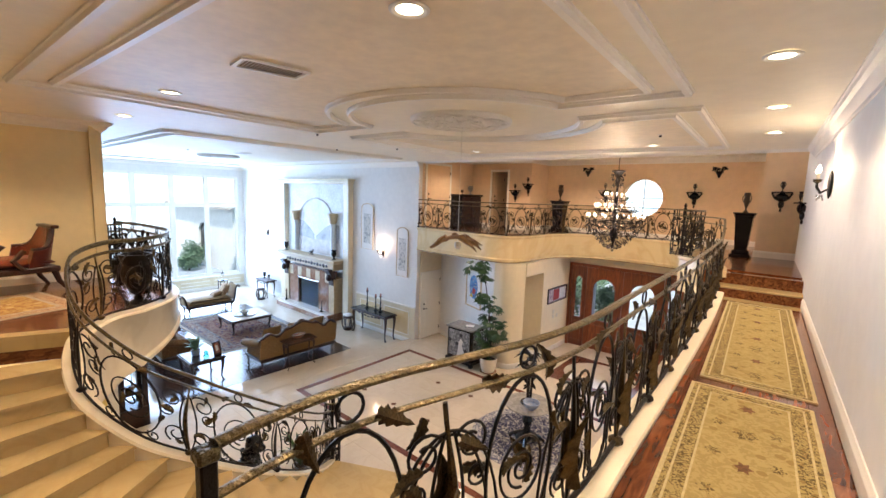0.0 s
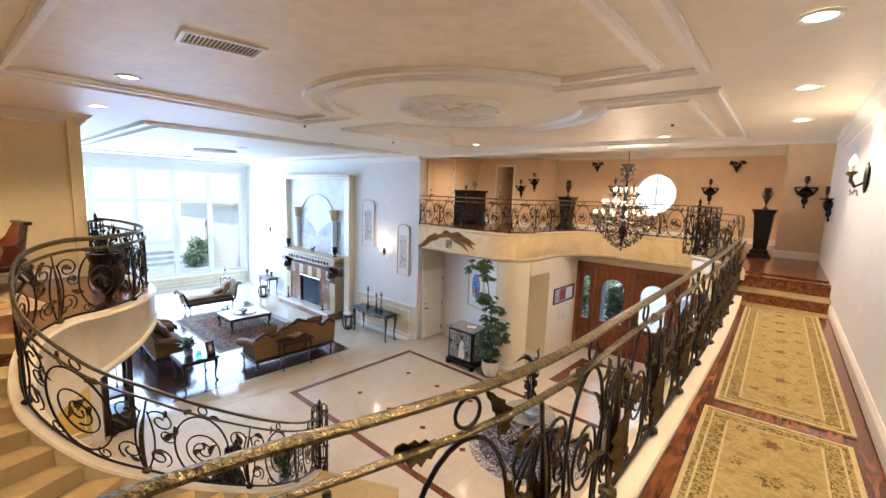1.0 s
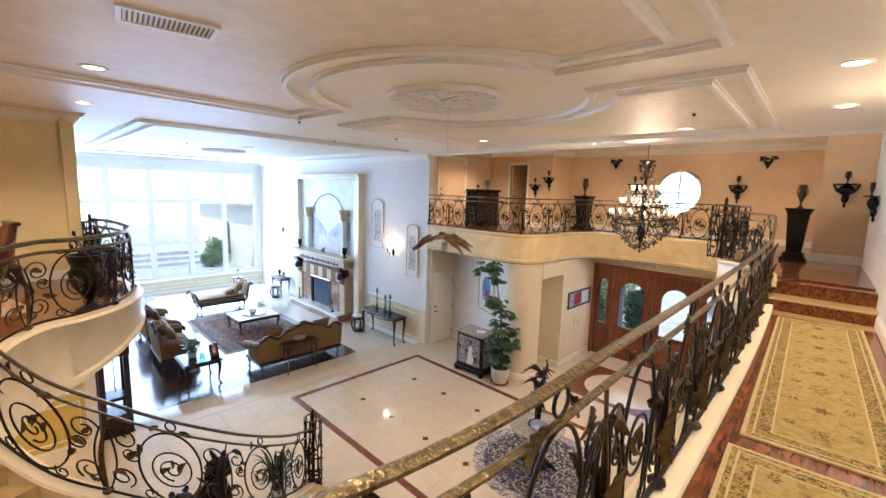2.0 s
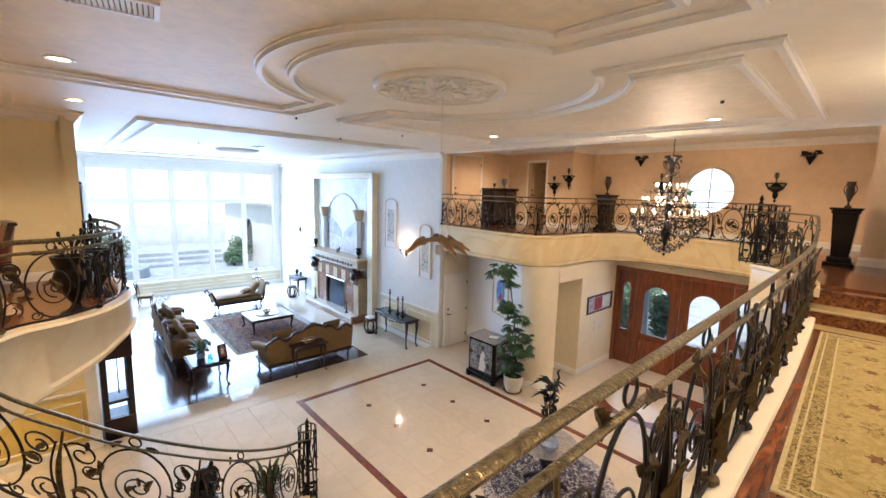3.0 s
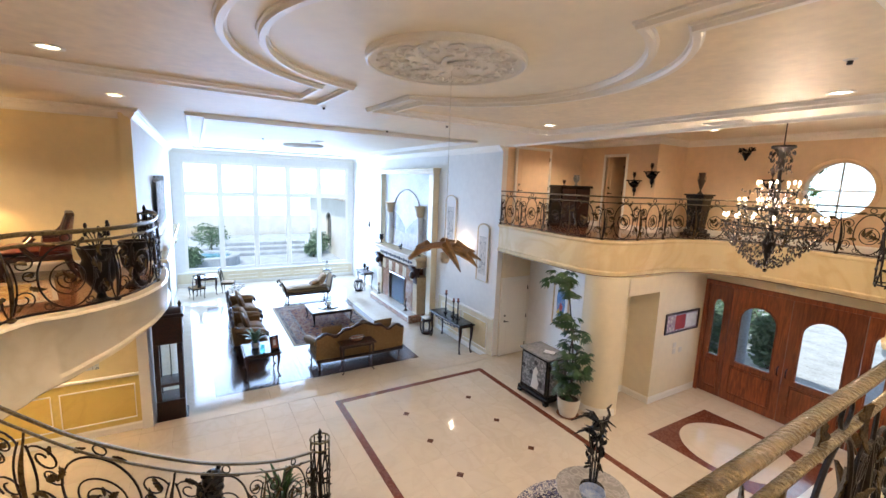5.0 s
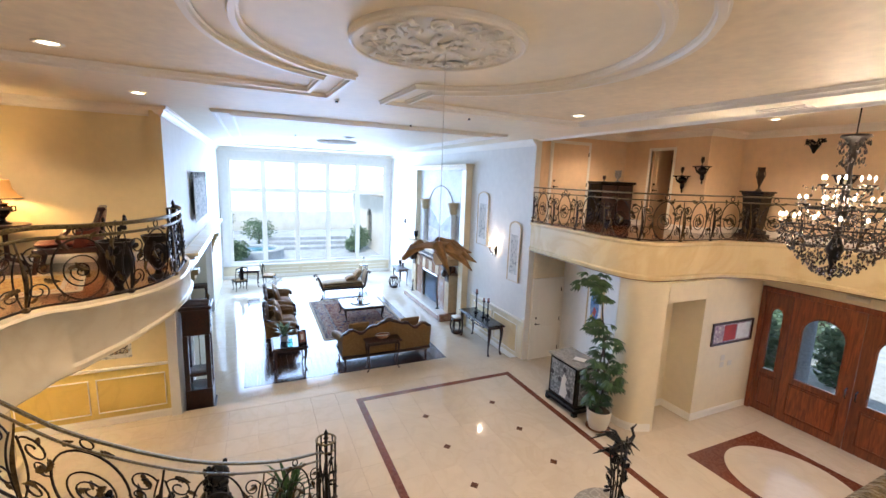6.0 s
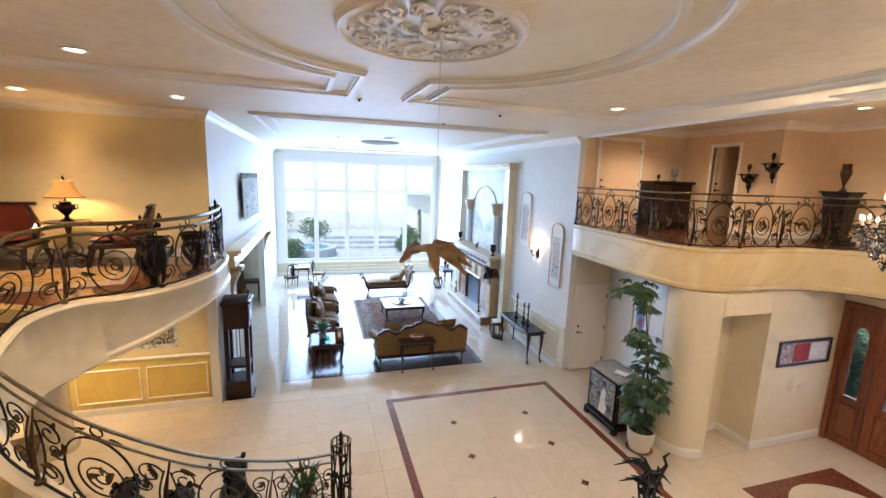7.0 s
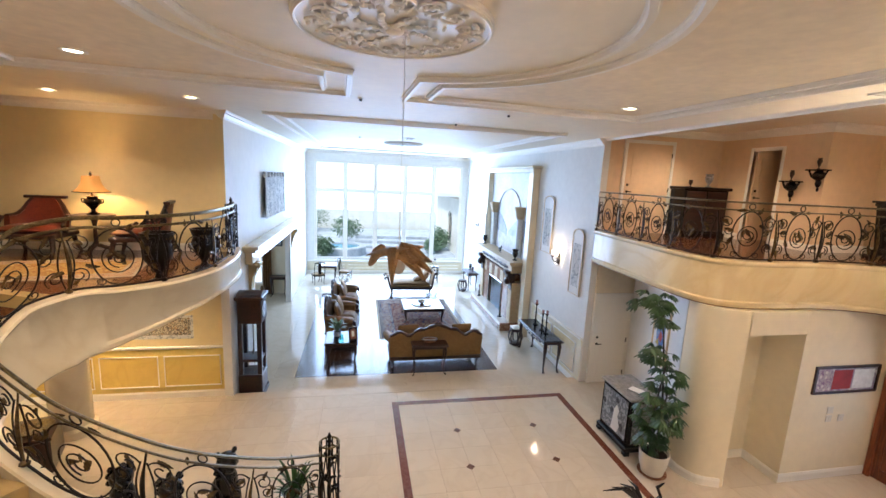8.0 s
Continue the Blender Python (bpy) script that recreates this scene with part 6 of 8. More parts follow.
MZ = ZS + 2.35
urn(pose(-12.98, 9.5, MZ), 0.36, "dark goblet urn standing on the mantel shelf", None, "urn", "mantel urns")
urn(pose(-16.4, 9.5, MZ), 0.36, "dark goblet urn standing on the mantel shelf", None, "urn", "mantel urns")
cd = thing("candle_column", pose(-16.4, 9.5, MZ + 0.37), "tall ivory candle standing in a dark urn", "candle")
make("candle", G().lathe([(0.05, -0.06), (0.05, 0.85), (0.003, 0.86)], 14), WAX, cd)
st = thing("horse_statuette", pose(-14.5, 9.5, MZ), "small black animal statuette on the mantel", "statuette")
make("figure", G().ball((0, 0, 0.13), (0.12, 0.04, 0.05), 12, 8).ball((0.12, 0, 0.2), (0.04, 0.025, 0.06), 8, 6).tube([(-0.08, 0, 0.12), (-0.1, 0, 0)], 0.014, 6).tube([(0.08, 0, 0.12), (0.11, 0, 0)], 0.014, 6).tube([(0.02, 0, 0.12), (0.0, 0, 0)], 0.014, 6).tube([(-0.12, 0, 0.14), (-0.16, 0, 0.08)], 0.012, 6), BLACK, st, "", True)
for x in (-16.1, -13.5):
    candlestick(pose(x, 9.3, ZS + 0.26), 0.42, "short dark candlestick on the hearth")


def wall_panel(m, w, h, label, mats):
    """A tall white wall panel with an arched head and a painted figure of foliage; it hangs facing -y."""
    root = thing("wall_panel", m, label, "wall panel", "arched wall panels")
    rim = arch(-w / 2, w / 2, 0, h, 0.16)
    make("board", flat_shape(rim, -0.03, 0.03), PAINT_WHITE, root)
    make("frame", G().tube([(x, -0.03, z) for x, z in rim], 0.018, 6, True), mats[0], root, "", True)
    make("picture", flat_shape([(-w * 0.3, h * 0.12), (w * 0.3, h * 0.12), (w * 0.3, h * 0.78), (-w * 0.3, h * 0.78)], -0.036, 0.004), mats[1], root)
    return root


INK = patterned("faded_ink_painting", (0.60, 0.60, 0.58), (0.30, 0.33, 0.33), (0.68, 0.68, 0.66), 5, 0.7, 0.56)
wall_panel(pose(-11.4, 9.82, 2.75), 0.62, 1.6, "tall arched white wall panel with a faint landscape", (MANTEL_STONE, INK))
wall_panel(pose(-9.6, 9.82, 2.02), 0.52, 1.62, "tall arched white wall panel with a faint landscape", (MANTEL_STONE, INK))


def sconce(m, label, lamp_w=25):
    """A two-candle wall sconce facing -y, lit."""
    root = thing("wall_sconce", m, label, "wall sconce", "wall sconces")
    make("backplate", G().ball((0, -0.02, 0), (0.07, 0.025, 0.17), 12, 9), IRON, root, "", True)
    for s in (-1, 1):
        make("arm", G().tube([(0, -0.03, -0.05), (s * 0.07, -0.10, -0.10), (s * 0.14, -0.14, -0.03), (s * 0.14, -0.14, 0.03)], 0.012, 7), IRON, root, "", True)
        make("cup", G().lathe([(0.015, 0.02), (0.04, 0.04), (0.045, 0.055)], 12, (s * 0.14, -0.14, 0)), IRON_GOLD, root, "", True)
        make("candle", G().lathe([(0.014, 0.05), (0.014, 0.13)], 10, (s * 0.14, -0.14, 0)), WAX, root, "", True)
        make("bulb", G().lathe([(0.012, 0.13), (0.026, 0.16), (0.022, 0.19), (0.003, 0.23)], 12, (s * 0.14, -0.14, 0)), LAMPGLOW, root, "glowing flame bulb", True)
    g = G()
    for i in range(8):
        g.ball((0.12 * math.cos(TAU * i / 8), -0.10 + 0.03 * math.sin(TAU * i / 8), -0.14 - 0.02 * (i % 3)), (0.010, 0.010, 0.02), 6, 4)
    make("crystal_drops", g, SILVER, root)
    c = m @ Vector((0, -0.22, 0.2))
    lamp("sconce_light", "POINT", Matrix.Translation(c), lamp_w, WARM, 0.05)


sconce(pose(-10.55, 9.82, 2.72), "bronze two-candle wall sconce, lit, on the fireplace wall", 18)
sconce(pose(-18.6, 9.82, 2.75), "bronze two-candle wall sconce, lit, on the fireplace wall", 15)
sconce(pose(gallery_wall_x(6.75) - 0.002, 6.75, 5.0, 0, 0, -90) @ Matrix.Scale(0.95, 4), "bronze crystal wall sconce, lit, on the gallery wall", 16)

# far end of the living room
carved_table("side_console", pose(-18.2, 9.45, ZS), 1.0, 0.45, 0.80, "slim dark console by the window", MAHOGANY, "console table", True, 0.028)
drum_stool(pose(-17.75, 9.0, ZS), "dark red openwork drum stool under the slim console")
urn(pose(-18.4, 9.5, ZS + 0.8), 0.28, "small dark urn on the slim console")
urn(pose(-18.0, 9.5, ZS + 0.8), 0.22, "small brown urn on the slim console", MAHOGANY)
ls = thing("lantern_stand", pose(-19.3, 8.0, ZS), "slender black stand with a glass lantern by the window", "stand")
make("top", G().box(-0.17, 0.17, -0.17, 0.17, 0.72, 0.76, 0.006), BLACK, ls)
for sx in (-1, 1):
    for sy in (-1, 1):
        make("leg", G().box(sx * 0.14 - 0.014, sx * 0.14 + 0.014, sy * 0.14 - 0.014, sy * 0.14 + 0.014, 0, 0.72), BLACK, ls)
make("shelf", G().box(-0.15, 0.15, -0.15, 0.15, 0.2, 0.22), BLACK, ls)
lt = thing("lantern", pose(-19.3, 8.0, ZS + 0.76), "clear glass lantern with a dark cap", "lantern")
make("glass", G().lathe([(0.06, 0.02), (0.07, 0.16), (0.05, 0.3)], 14, caps=False), GLASS, lt)
make("cap", G().lathe([(0.05, 0.3), (0.065, 0.31), (0.01, 0.38), (0.004, 0.45)], 14), BLACK, lt)
make("base", G().lathe([(0.08, 0), (0.08, 0.015), (0.06, 0.02)], 14), BLACK, lt)


def side_chair(m, label, group="window chairs"):
    root = thing("side_chair", m, label, "chair", group)
    make("seat", G().box(-0.24, 0.24, -0.23, 0.23, 0.42, 0.47, 0.02), TAN_SILK, root)
    make("seat_frame", G().box(-0.25, 0.25, -0.24, 0.24, 0.37, 0.42, 0.01), BLACK, root)
    for sx in (-1, 1):
        make("back_post", G().tube([(sx * 0.22, 0.22, 0.4), (sx * 0.23, 0.25, 0.7), (sx * 0.21, 0.31, 0.98)], 0.018, 6), BLACK, root)
    make("crest", G().tube([(-0.23, 0.31, 0.96), (0, 0.33, 1.02), (0.23, 0.31, 0.96)], 0.028, 6), BLACK, root, "", True)
    make("splat", G().box(-0.07, 0.07, 0.25, 0.28, 0.47, 0.97, 0.008), BLACK, root)
    legs_at(root, [(sx * 0.2, sy * 0.19) for sx in (-1, 1) for sy in (-1, 1)], 0.40, 0.04, 0.022, BLACK)


side_chair(pose(-19.05, 2.75, ZS, 0, 0, -70), "dark carved side chair with a tan seat by the window table")
side_chair(pose(-19.6, 3.9, ZS, 0, 0, 165), "dark carved side chair with a tan seat by the window table")
carved_table("game_table", pose(-19.7, 3.1, ZS), 0.8, 0.8, 0.74, "square dark table by the window", BLACK, "table", True, 0.03)
carved_table("lamp_table", pose(-16.45, 4.0, WZ), 0.6, 0.6, 0.6, "small dark table with a white marble top beyond the loveseats", WHITE_TOP, "side table", True, 0.026)
rnd = random.Random(77)
fl = thing("crystal_centrepiece", pose(-16.45, 4.0, WZ + 0.6), "silver wire flower centrepiece with clear beads", "centrepiece")
g = G()
for k in range(16):
    a = TAU * k / 16
    r, h = rnd.uniform(0.15, 0.34), rnd.uniform(0.25, 0.42)
    g.tube([(0, 0, 0.02), (r * 0.5 * math.cos(a), r * 0.5 * math.sin(a), h * 0.8), (r * math.cos(a), r * math.sin(a), h)], 0.006, 5)
    g.ball((r * math.cos(a), r * math.sin(a), h), 0.03, 8, 5)
make("wires", g, SILVER, fl, "", True)
make("foot", G().lathe([(0.09, 0), (0.08, 0.02), (0.02, 0.04)], 16), SILVER, fl)

# hanging on the side wall
tp = thing("wall_tapestry", pose(-13.4, 2.0, 3.42, 0, 0, 180), "grey ink painting on cloth hung by tabs from a rod", "tapestry")
v, f = [], []
for i in range(25):
    x = -1.35 + 2.7 * i / 24
    for z in (0.0, 1.1):
        v.append((x, -0.10 - 0.02 * math.sin(i * 1.3), z))
f = [(2 * i, 2 * i + 2, 2 * i + 3, 2 * i + 1) for i in range(24)]
g = G().add(v, f).add([(x, y + 0.012, z) for x, y, z in v], [tuple(reversed(q)) for q in f])
make("cloth", g, INK, tp, "", True)
make("side_board", G().box(1.36, 1.42, -0.11, 0.0, -0.02, 1.12), BLACK, tp)
make("rod", G().tube([(-1.5, -0.08, 1.2), (1.5, -0.08, 1.2)], 0.018, 8), BLACK, tp)
for i in range(7):
    x = -1.3 + 2.6 * i / 6
    make("tab", G().box(x - 0.06, x + 0.06, -0.12, -0.05, 1.08, 1.225), INK, tp)

# longcase clock
ck = thing("longcase_clock", pose(-9.52, 2.29, ZS), "mahogany longcase clock with glass sides", "clock")
make("base", G().box(-0.29, 0.29, -0.27, 0.27, 0, 0.1, 0.012).box(-0.26, 0.26, -0.24, 0.24, 0.1, 0.52, 0.012), MAHOGANY, ck)
for sx in (-1, 1):
    for sy in (-1, 1):
        make("post", G().box(sx * 0.19 - 0.05, sx * 0.19 + 0.05, sy * 0.19 - 0.045, sy * 0.19 + 0.045, 0.52, 1.66, 0.008), MAHOGANY, ck)
make("cross_rail", G().box(-0.23, 0.23, -0.22, 0.22, 0.80, 0.86, 0.006), MAHOGANY, ck)
for sx in (-1, 1):
    make("side_glass", G().box(sx * 0.21 - 0.004, sx * 0.21 + 0.004, -0.145, 0.145, 0.53, 1.65), GLASS, ck)
make("front_glass", G().box(-0.14, 0.14, 0.20, 0.206, 0.53, 1.65), GLASS, ck)
make("hood", G().box(-0.25, 0.25, -0.23, 0.25, 1.66, 2.18, 0.012).box(-0.29, 0.29, -0.27, 0.29, 2.18, 2.25, 0.015), MAHOGANY, ck)
make("hood_arch", G().lathe([(0.25, -0.22), (0.25, 0.26)], 28), MAHOGANY, ck, "", True).matrix_basis = pose(0, 0.02, 2.2, 90) @ Matrix.Diagonal((1, 0.5, 1, 1))
make("dial", G().lathe([(0.001, 0), (0.18, 0), (0.18, 0.006)], 28), SILVER, ck).matrix_basis = pose(0, 0.252, 1.92, -90)
make("finial", G().lathe([(0.03, 2.32), (0.02, 2.34), (0.035, 2.38), (0.004, 2.45)], 12, (0.0, 0.22, 0)), IRON_GOLD, ck, "gilt finial", True)
make("pendulum", G().tube([(0, 0.02, 1.6), (0, 0.02, 1.0)], 0.008, 6).ball((0, 0.02, 0.97), (0.075, 0.012, 0.075), 14, 8), IRON_GOLD, ck, "brass pendulum", True)

# glimpse of the side room
cw = tagged(new("window_3"), "bright side room window with a white frame", "window", "", "structure")
make("window_frame", G().box(-17.5, -17.44, -0.55, 0.85, 0.2, 0.3, 0.006).box(-17.5, -17.44, -0.55, 0.85, 2.4, 2.5, 0.006).box(-17.5, -17.44, -0.55, -0.45, 0.3, 2.4).box(-17.5, -17.44, 0.75, 0.85, 0.3, 2.4).box(-17.495, -17.45, 0.12, 0.18, 0.3, 2.4), TRIM, cw)
# the pane glows on a closed wall, standing in for daylight
make("pane", G().box(-17.495, -17.485, -0.45, 0.75, 0.3, 2.4), glowing("glowing_pane", (0.72, 0.86, 1.0), 1.5), cw, "pane that glows itself in place of daylight")
ct2 = thing("curtain", pose(-17.3, 0.98, ZS, 0, 0, 90), "olive brown curtain gathered beside the side room window", "curtain")
v = []
for i in range(17):
    for z in (0.03, 2.75):
        v.append((-0.17 + 0.34 * i / 16, 0.05 * math.cos(i * 1.57), z))
f = [(2 * i, 2 * i + 2, 2 * i + 3, 2 * i + 1) for i in range(16)]
make("drape", G().add(v, f).add([(x, y + 0.01, z) for x, y, z in v], [tuple(reversed(q)) for q in f]), OLIVE_SILK, ct2, "", True)
make("rod", G().tube([(-2.0, 0, 2.78), (0.5, 0, 2.78)], 0.02, 8), BLACK, ct2)
carved_table("hall_table", pose(-17.15, 1.45, ZS), 0.4, 0.6, 0.8, "dark hall table in the side room", MAHOGANY, "console table", False, 0.026)
sp = thing("small_picture", pose(-17.49, 1.38, 1.75, 0, 0, 90), "small dark framed picture", "picture")
make("frame", holed(G(), -0.16, 0.16, 0, 0.34, [(-0.12, 0.04), (0.12, 0.04), (0.12, 0.30), (-0.12, 0.30)], -0.02, 0.0), BLACK, sp)
make("picture", G().box(-0.12, 0.12, -0.008, -0.002, 0.04, 0.30), INK, sp)

# ---- foyer ----
CRYSTAL = clear("smoky_crystal", (0.55, 0.48, 0.45), 0.02)
CRYSTAL.node_tree.nodes["Principled BSDF"].inputs["IOR"].default_value = 1.5
DARK_DROP = material("dark_crystal_drop", (0.03, 0.02, 0.02), 0.08, scale=12, vary=0.3, spec=0.9, coat=0.6)


def chandelier(x, y, z_top):
    rnd = random.Random(13)
    root = thing("chandelier", pose(x, y, 0), "three-tier dark crystal chandelier with lit candle bulbs", "chandelier")
    make("chain", G().tube([(0, 0, 5.46), (0, 0, z_top)], 0.008, 6), IRON, root)
    make("crown", G().lathe([(0.02, 5.08), (0.04, 5.12), (0.05, 5.3), (0.10, 5.40), (0.16, 5.43), (0.15, 5.46), (0.03, 5.46)], 18), IRON, root, "dark bronze crown", True)
    make("stem", G().lathe([(0.01, 3.58), (0.05, 3.64), (0.02, 3.7), (0.05, 3.8), (0.10, 3.95), (0.05, 4.1), (0.03, 4.3), (0.07, 4.45), (0.03, 4.6), (0.05, 4.8), (0.025, 5.0), (0.03, 5.1)], 14), IRON, root, "", True)
    make("bottom_ball", G().ball((0, 0, 3.54), 0.03, 10, 7), DARK_DROP, root)
    for tier, (r, z, n) in enumerate(((0.64, 4.28, 16), (0.46, 4.53, 11), (0.26, 4.80, 7))):
        make("tier_ring", G().tube([(r * 0.96 * math.cos(TAU * i / 36), r * 0.96 * math.sin(TAU * i / 36), z - 0.04) for i in range(36)], 0.011, 6, True), IRON, root, "", True)
        for i in range(n):
            a = TAU * (i + 0.3 * tier) / n
            c, s = math.cos(a), math.sin(a)
            arm = make("arm", G().tube([(0.04 * c, 0.04 * s, z - 0.12), (r * 0.5 * c, r * 0.5 * s, z - 0.20), (r * 0.9 * c, r * 0.9 * s, z - 0.12), (r * c, r * s, z)], 0.008, 5), IRON, root)
            make("cup", G().lathe([(0.012, z - 0.01), (0.04, z + 0.015), (0.042, z + 0.02)], 10, (r * c, r * s, 0)), IRON, arm, "", True)
            make("candle", G().lathe([(0.012, z + 0.02), (0.012, z + 0.085)], 8, (r * c, r * s, 0)), WAX, arm)
            make("bulb", G().lathe([(0.008, z + 0.085), (0.016, z + 0.10), (0.013, z + 0.12), (0.003, z + 0.14)], 10, (r * c, r * s, 0)), LAMPGLOW, arm, "glowing flame bulb", True)
    g, d = G(), G()
    for k in range(1050):
        a = rnd.uniform(0, TAU)
        t = rnd.random()
        if k % 4 == 0:
            r, z = rnd.uniform(0.05, 0.5), rnd.uniform(4.2, 4.8)
        elif k % 9 == 0:
            r, z = rnd.uniform(0.05, 0.16), rnd.uniform(5.05, 5.42)
        else:
            r = 0.66 * (1 - t) ** 0.6 + 0.04
            z = 4.26 - 0.62 * t ** 1.15 - rnd.uniform(0, 0.08)
        s = rnd.uniform(0.009, 0.017)
        (g if k % 5 < 2 else d).lathe([(0.001, -1.9 * s), (s, -0.4 * s), (0.5 * s, 1.0 * s), (0.001, 1.4 * s)], 5, (r * math.cos(a), r * math.sin(a), z), caps=False)
    for k in range(46):
        a, z = TAU * k / 46, 4.14 - 0.10 * (k % 3)
        r = 0.62 - 0.07 * (k % 3)
        d.lathe([(0.001, -0.05), (0.014, -0.03), (0.005, 0.02), (0.001, 0.03)], 5, (r * math.cos(a), r * math.sin(a), z), caps=False)
    for k in range(28):
        a, z = TAU * k / 28, 5.36 - 0.11 * (k % 3)
        r = 0.155 - 0.03 * (k % 3)
        d.lathe([(0.001, -0.045), (0.014, -0.025), (0.005, 0.02), (0.001, 0.03)], 5, (r * math.cos(a), r * math.sin(a), z), caps=False)
    tagged(make("crystal_veil", g, CRYSTAL, root), "smoky crystal drops", "", "", "stuff")
    tagged(make("dark_veil", d, DARK_DROP, root), "dark crystal drops", "", "", "stuff")
    lamp("chandelier_light", "POINT", Matrix.Translation((x, y, 4.66)), 330, WARM, 0.15)


chandelier(-3.15, 10.6, 6.1)


def antler(x, y, z):
    """A moose antler hung like a shade: a cupped palm, a beam at one end and flat tines fanning from the other."""
    root = thing("antler_pendant", pose(x, y, z), "brown moose antler pendant hung on a thin cord", "pendant")
    horn = material("antler_horn", (0.36, 0.21, 0.09), 0.5, scale=9, vary=0.3, tone=(0.19, 0.10, 0.04), bump=0.3, bump_scale=60)
    along, across = Vector((0.74, 0.67, 0)), Vector((0.67, -0.74, 0))

    def at(a, b, z=None, c=0.0):
        z = 0.085 - 1.1 * a * a - 0.7 * b * b if z is None else z
        return along * a + across * b + Vector((0, 0, z + c))

    n, m, v, f = 16, 8, [], []
    for s in (1, -1):
        for i in range(n + 1):
            t = i / n
            a = -0.22 + 0.45 * t
            half = 0.03 + 0.125 * math.sin(math.pi * min(1.0, 0.20 + 0.66 * t)) ** 0.8
            for j in range(m + 1):
                u = 2 * j / m - 1
                v.append(at(a, 0.02 + half * u, None, s * 0.012 * (1 - 0.75 * abs(u) ** 3)))
    k = (n + 1) * (m + 1)
    for s in (0, 1):
        for i in range(n):
            for j in range(m):
                q = (s * k + i * (m + 1) + j, s * k + i * (m + 1) + j + 1, s * k + (i + 1) * (m + 1) + j + 1, s * k + (i + 1) * (m + 1) + j)
                f.append(q if s == 0 else tuple(reversed(q)))
    rim = list(range(m + 1)) + [i * (m + 1) + m for i in range(1, n + 1)] + [n * (m + 1) + j for j in range(m - 1, -1, -1)] + [i * (m + 1) for i in range(n - 1, 0, -1)]
    f += [(p, q, q + k, p + k) for p, q in zip(rim, rim[1:] + rim[:1])]
    make("palm", G().add(v, f), horn, root, "", True)
    make("beam", G().tube([at(*e) for e in ((-0.16, 0.02), (-0.24, 0.0), (-0.31, -0.03, -0.05), (-0.38, -0.07, -0.10))], [0.05, 0.042, 0.03, 0.022], 10), horn, root, "pale burr end of the beam", True)
    tines = [((-0.04, -0.08), (-0.02, -0.14, 0.075), (0.0, -0.20, 0.075), (0.02, -0.27, 0.08)), ((0.08, -0.06), (0.14, -0.07, 0.05), (0.20, -0.07, 0.03), (0.27, -0.07, 0.02)),
             ((0.10, 0.0), (0.18, 0.0, 0.03), (0.26, 0.01, 0.0), (0.35, 0.02, -0.04)), ((0.10, 0.06), (0.18, 0.07, 0.02), (0.26, 0.07, -0.03), (0.33, 0.07, -0.10)),
             ((0.04, 0.10), (0.10, 0.17, 0.03), (0.17, 0.25, -0.02), (0.24, 0.32, -0.10))]
    for t in tines:
        e = [at(*q) for q in t]
        pts = [p + (q - p) * w for p, q in zip(e, e[1:]) for w in (0, 0.5)] + [e[-1]]
        make("tine", G().tube(pts, [0.05, 0.046, 0.038, 0.031, 0.024, 0.015, 0.004], 8), horn, root, "", True)
    make("socket", G().lathe([(0.03, -0.1), (0.05, -0.06), (0.045, 0.0)], 14), WHITE_PLASTIC, root, "pale lamp socket")
    make("cord", G().tube([(0, 0, 0.0), (0, 0, ZC - z - 0.07)], 0.003, 5), WHITE_PLASTIC, root)


antler(-3.40, 4.85, 4.08)


def palm_leaf(g, c, u, rnd, size):
    """One hand-shaped leaf of narrow drooping leaflets."""
    up = Vector((0, 0, 1))
    base = u.cross(up)
    base = base.normalized() if base.length > 1e-3 else Vector((1, 0, 0))
    tilt = rnd.uniform(-0.5, 0.5)
    for k in range(7):
        a = -1.35 + 2.7 * k / 6
        d = (u * math.cos(a) + base * math.sin(a) + up * tilt).normalized()
        s = d.cross(up).normalized()
        ln, w = size * rnd.uniform(0.8, 1.1), size * 0.17
        pts = []
        for t, ww in ((0.06, 0.25), (0.35, 1.0), (0.7, 0.85), (1.0, 0.05)):
            p = c + d * (ln * t) - up * (ln * 0.55 * t * t)
            pts += [p + s * w * ww - up * 0.008, p + up * 0.006, p - s * w * ww - up * 0.008]
        f = []
        for i in range(3):
            f += [(3 * i, 3 * i + 1, 3 * i + 4, 3 * i + 3), (3 * i + 1, 3 * i + 2, 3 * i + 5, 3 * i + 4)]
        g.add(pts, f)


